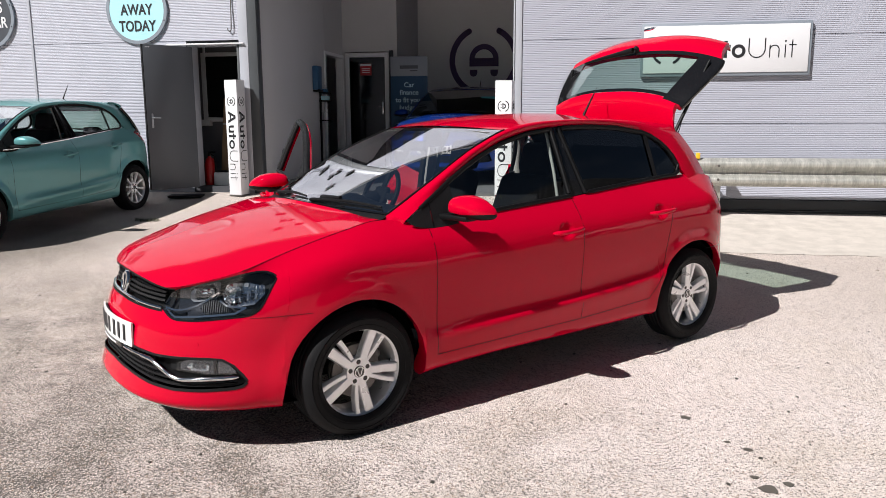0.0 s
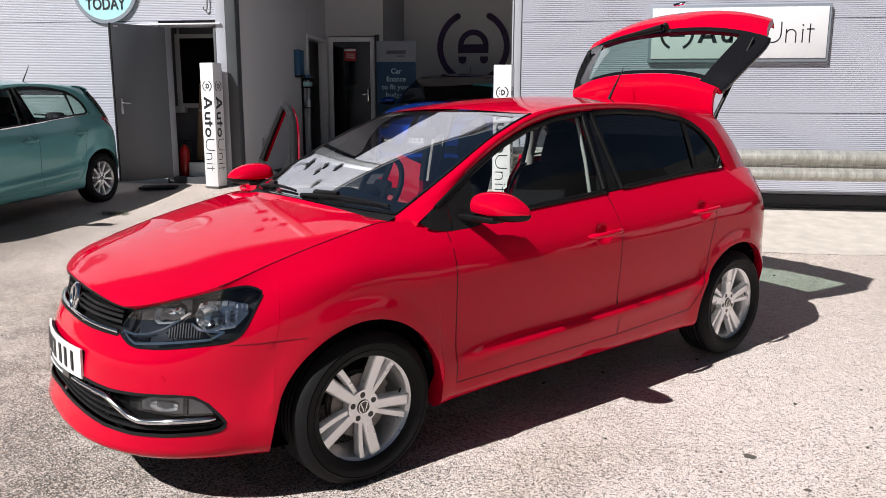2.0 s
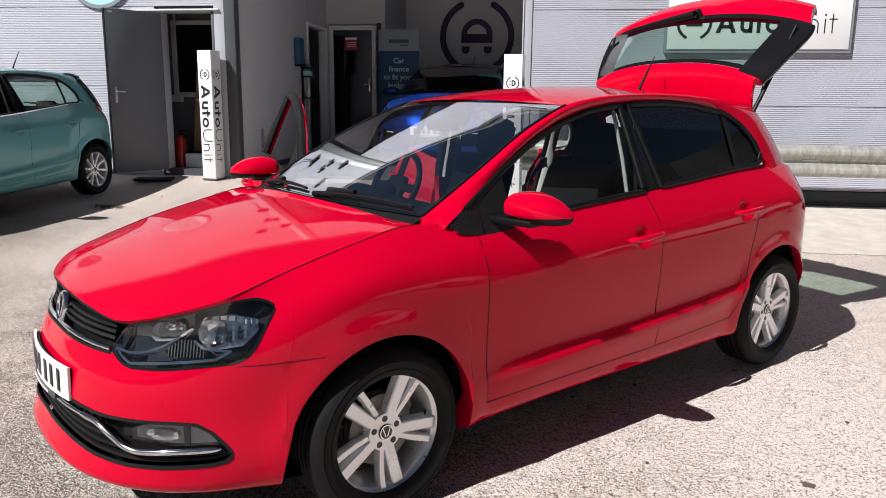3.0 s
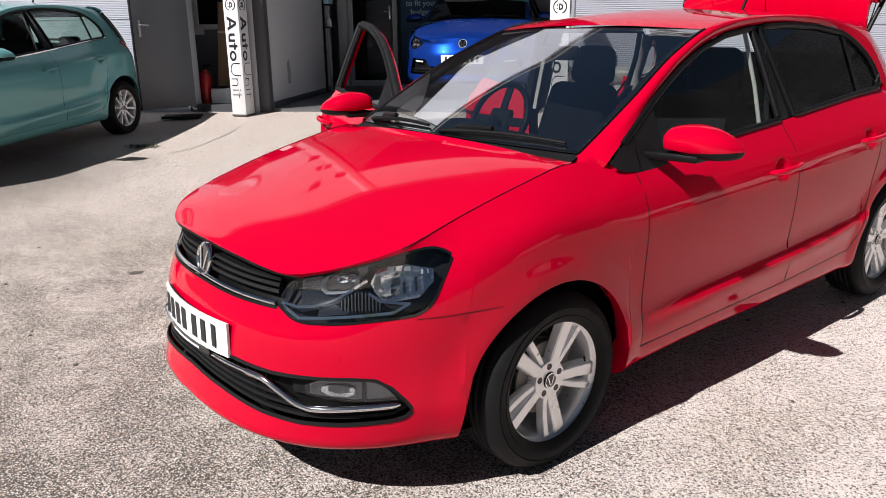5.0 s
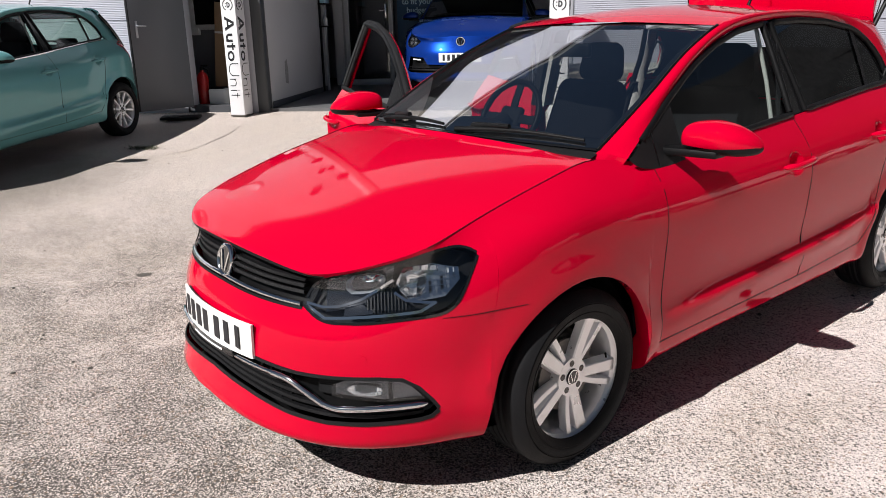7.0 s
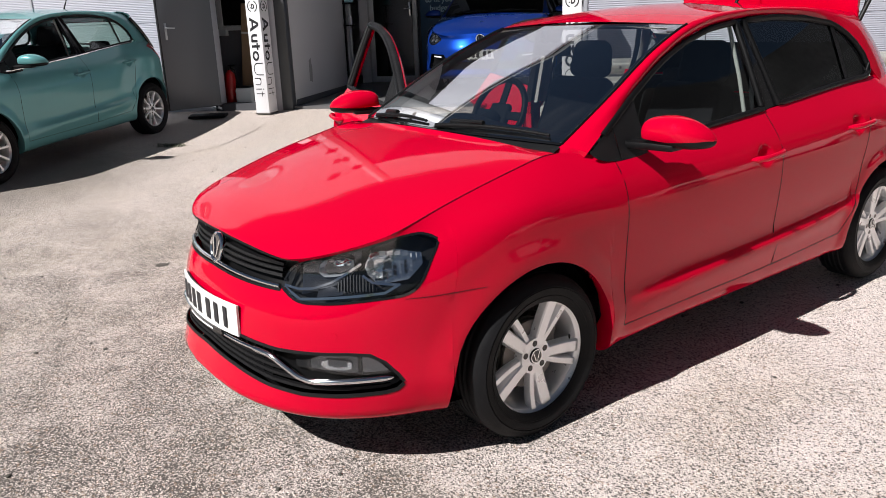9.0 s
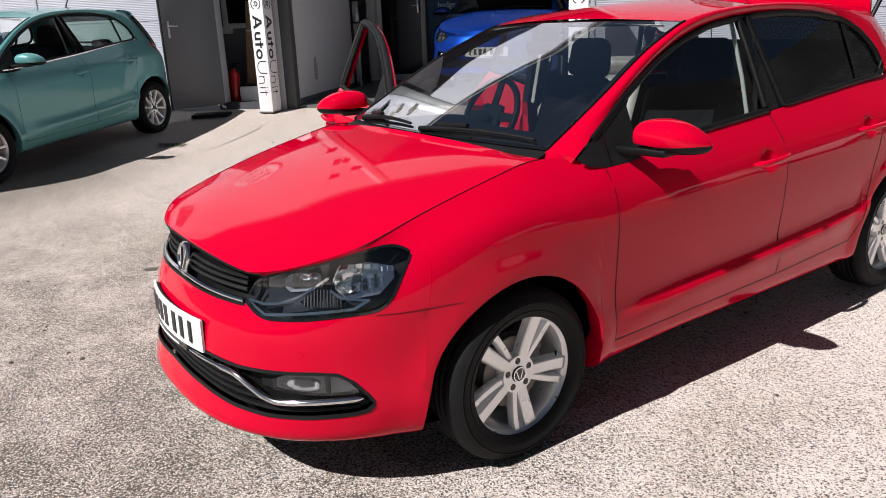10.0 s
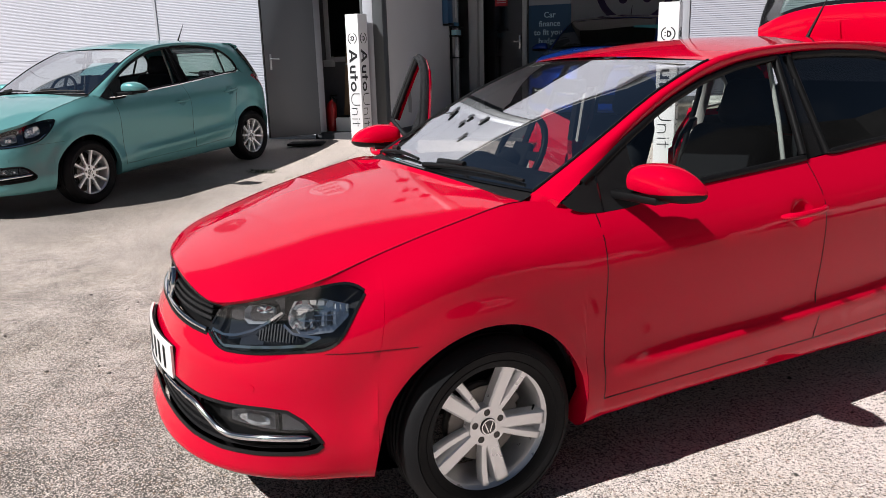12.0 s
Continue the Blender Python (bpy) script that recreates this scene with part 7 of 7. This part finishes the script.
# lamps high on the wall, seen in the paint and the glass
for i, (x, z, w) in enumerate(((-3.40, 3.28, 0.10), (-3.56, 3.93, 0.055), (-3.38, 3.95, 0.055), (-3.36, 4.45, 0.09), (-3.90, 4.58, 0.09))):
    fl = root("flood_light", Matrix.Translation((x, YL - 0.02, z)), "dark flood light bracketed to the wall", "lamp", "flood lights on the wall")
    part("housing", box(-w, w, -0.055, -0.005, -0.055, 0.055, 0.012), BLACK, fl)
    part("front_glass", box(-w + 0.015, w - 0.015, -0.060, -0.054, -0.04, 0.04, 0.003), ROOM_GLASS, fl)
    part("bracket", box(-0.015, 0.015, -0.02, 0.02, -0.015, 0.015, 0.004), BLACK, fl)

# dry weeds by the teal car
weeds = bmesh.new()
rng = random.Random(5)
for i in range(150):
    cx, cy = -3.82 + rng.gauss(0, 0.08), 4.80 + rng.gauss(0, 0.04)
    a, l, w = rng.uniform(0, 6.28), rng.uniform(0.03, 0.10), rng.uniform(0.003, 0.008)
    z = lie(cy) + 0.004
    d, s = Vector((math.cos(a), math.sin(a), 0)), Vector((-math.sin(a), math.cos(a), 0))
    h = rng.uniform(0.004, 0.03)
    v = [weeds.verts.new(Vector((cx, cy, z)) + q) for q in (-s * w, s * w, d * l * 0.6 + s * w * 0.7 + Vector((0, 0, h)), d * l + Vector((0, 0, h * 0.8)), d * l * 0.6 - s * w * 0.7 + Vector((0, 0, h)))]
    weeds.faces.new(v)
tagged(part("dry_weeds", weeds, mat("dry_leaf", (0.06, 0.065, 0.035), 0.8, 0, 0.4, 40)), "small heap of dry weeds on the paving", "weeds", kind="stuff")


# ---- far side of the yard, met in reflections ----
BARK = mat("bark", (0.10, 0.075, 0.055), 0.9, 0, 0.3, 8, 0.9, 60)
LEAF = mat("leaf", (0.055, 0.095, 0.03), 0.65, 0, 0.35, 3)


def tree(x, y, h, seed):
    r = random.Random(seed)
    t = root("tree", Matrix.Translation((x, y, 0)), "leafy tree along the far edge of the yard", "tree", "trees at the yard edge")
    bm = bmesh.new()
    add_bm(bm, cyl((0, 0, -0.1), (0.1, 0, h * 0.45), 0.22, 0.13, 10))
    tips = []
    for i in range(9):
        a, up = i * 2.4 + r.random(), r.uniform(0.45, 0.85)
        p = Vector((math.cos(a) * h * 0.28 * r.uniform(0.5, 1), math.sin(a) * h * 0.28 * r.uniform(0.5, 1), h * up))
        add_bm(bm, cyl((0.08, 0, h * r.uniform(0.28, 0.44)), p, 0.07, 0.02, 7))
        tips.append(p)
    part("trunk", bm, BARK, t)
    vs, fs = [], []
    for p in tips + [Vector((0, 0, h * 0.8))]:
        for _ in range(150):
            c = p + Vector((r.gauss(0, 0.5), r.gauss(0, 0.5), r.gauss(0, 0.38))) * (h / 6.5)
            e = Vector((r.gauss(0, 1), r.gauss(0, 1), r.gauss(0, 1))).normalized()
            f = e.orthogonal().normalized()
            s = r.uniform(0.06, 0.13)
            k = len(vs)
            vs += [c - e * s, c + f * s * 0.5, c + e * s, c - f * s * 0.5]
            fs.append((k, k + 1, k + 2, k + 3))
    part("crown", mesh_of("crown", vs, fs, 0), LEAF, t)
    return t


for i, x in enumerate((-19, -13.5, -7.5, -2.5, 4, 9.5, 15)):
    tree(x, -24 - 2.2 * (i % 3), 6.0 + 1.3 * ((i * 7) % 4) / 2, i + 3)
yard_wall = tagged(part("wall_yard", box(-40, 40, -20.25, -20, -0.1, 1.7, 0.02), INWALL), "plain wall along the far edge of the yard", "wall", kind="structure")

# east side of the yard: dark retaining wall, and parked cars whose white flanks shine in the doors
STONE = mat("dark_stone", (0.040, 0.040, 0.040), 0.9, 0, 0.7, 0.8, 0.8, 12, 0, 0.3, 0.8, (1, 1, 0.5))
rw = [[(13.0 + 0.5 * noise.noise(Vector((y * 0.6, z * 0.8, 2))), y, z * (0.9 + 0.1 * noise.noise(Vector((y * 0.3, 0, 0))) - 0.012 * (y + 8))) for z in np.linspace(-0.2, 8.4, 16)] for y in np.linspace(-16, 24, 56)]
tagged(part("wall_retaining", grid_mesh(rw, 30), STONE), "dark rough stone retaining wall beside the yard", "wall", kind="structure")
for i, (y, s) in enumerate(((-13, 5), (-7, 6), (-1, 7))):
    tree(15.5, y, 8.5 + 0.7 * (i % 2), 40 + i)
WHITEPAINT = paint_mat("white_paint", (0.72, 0.73, 0.75))
for y, yaw in ((-2.6, 88), (2.4, 92)):
    hatchback("white_hatchback", pose(10.2, y - 1.2, 0.05, 0, 0, yaw), WHITEPAINT, "white hatchback parked beside the yard wall", (GLASS, GLASS), twin=False, group="white cars at the yard edge")

grit_bm = bmesh.new()
rng = random.Random(11)
for i in range(420):
    x, y = rng.uniform(-6, 6), rng.uniform(-2.2, 5.6)
    s = rng.uniform(0.004, 0.011)
    b = bmesh.new()
    bmesh.ops.create_icosphere(b, subdivisions=1, radius=s)
    for v in b.verts:
        v.co += Vector((rng.uniform(-0.3, 0.3), rng.uniform(-0.3, 0.3), rng.uniform(-0.2, 0.2))) * s
        v.co.z *= 0.6
    add_bm(grit_bm, b, Matrix.Translation((x, y, lie(y) + s * 0.3)))
tagged(part("loose_grit", grit_bm, mat("dark_grit", (0.06, 0.055, 0.048), 0.9, 0, 0.5, 50)), "loose dark grit scattered on the paving", "grit", kind="stuff")
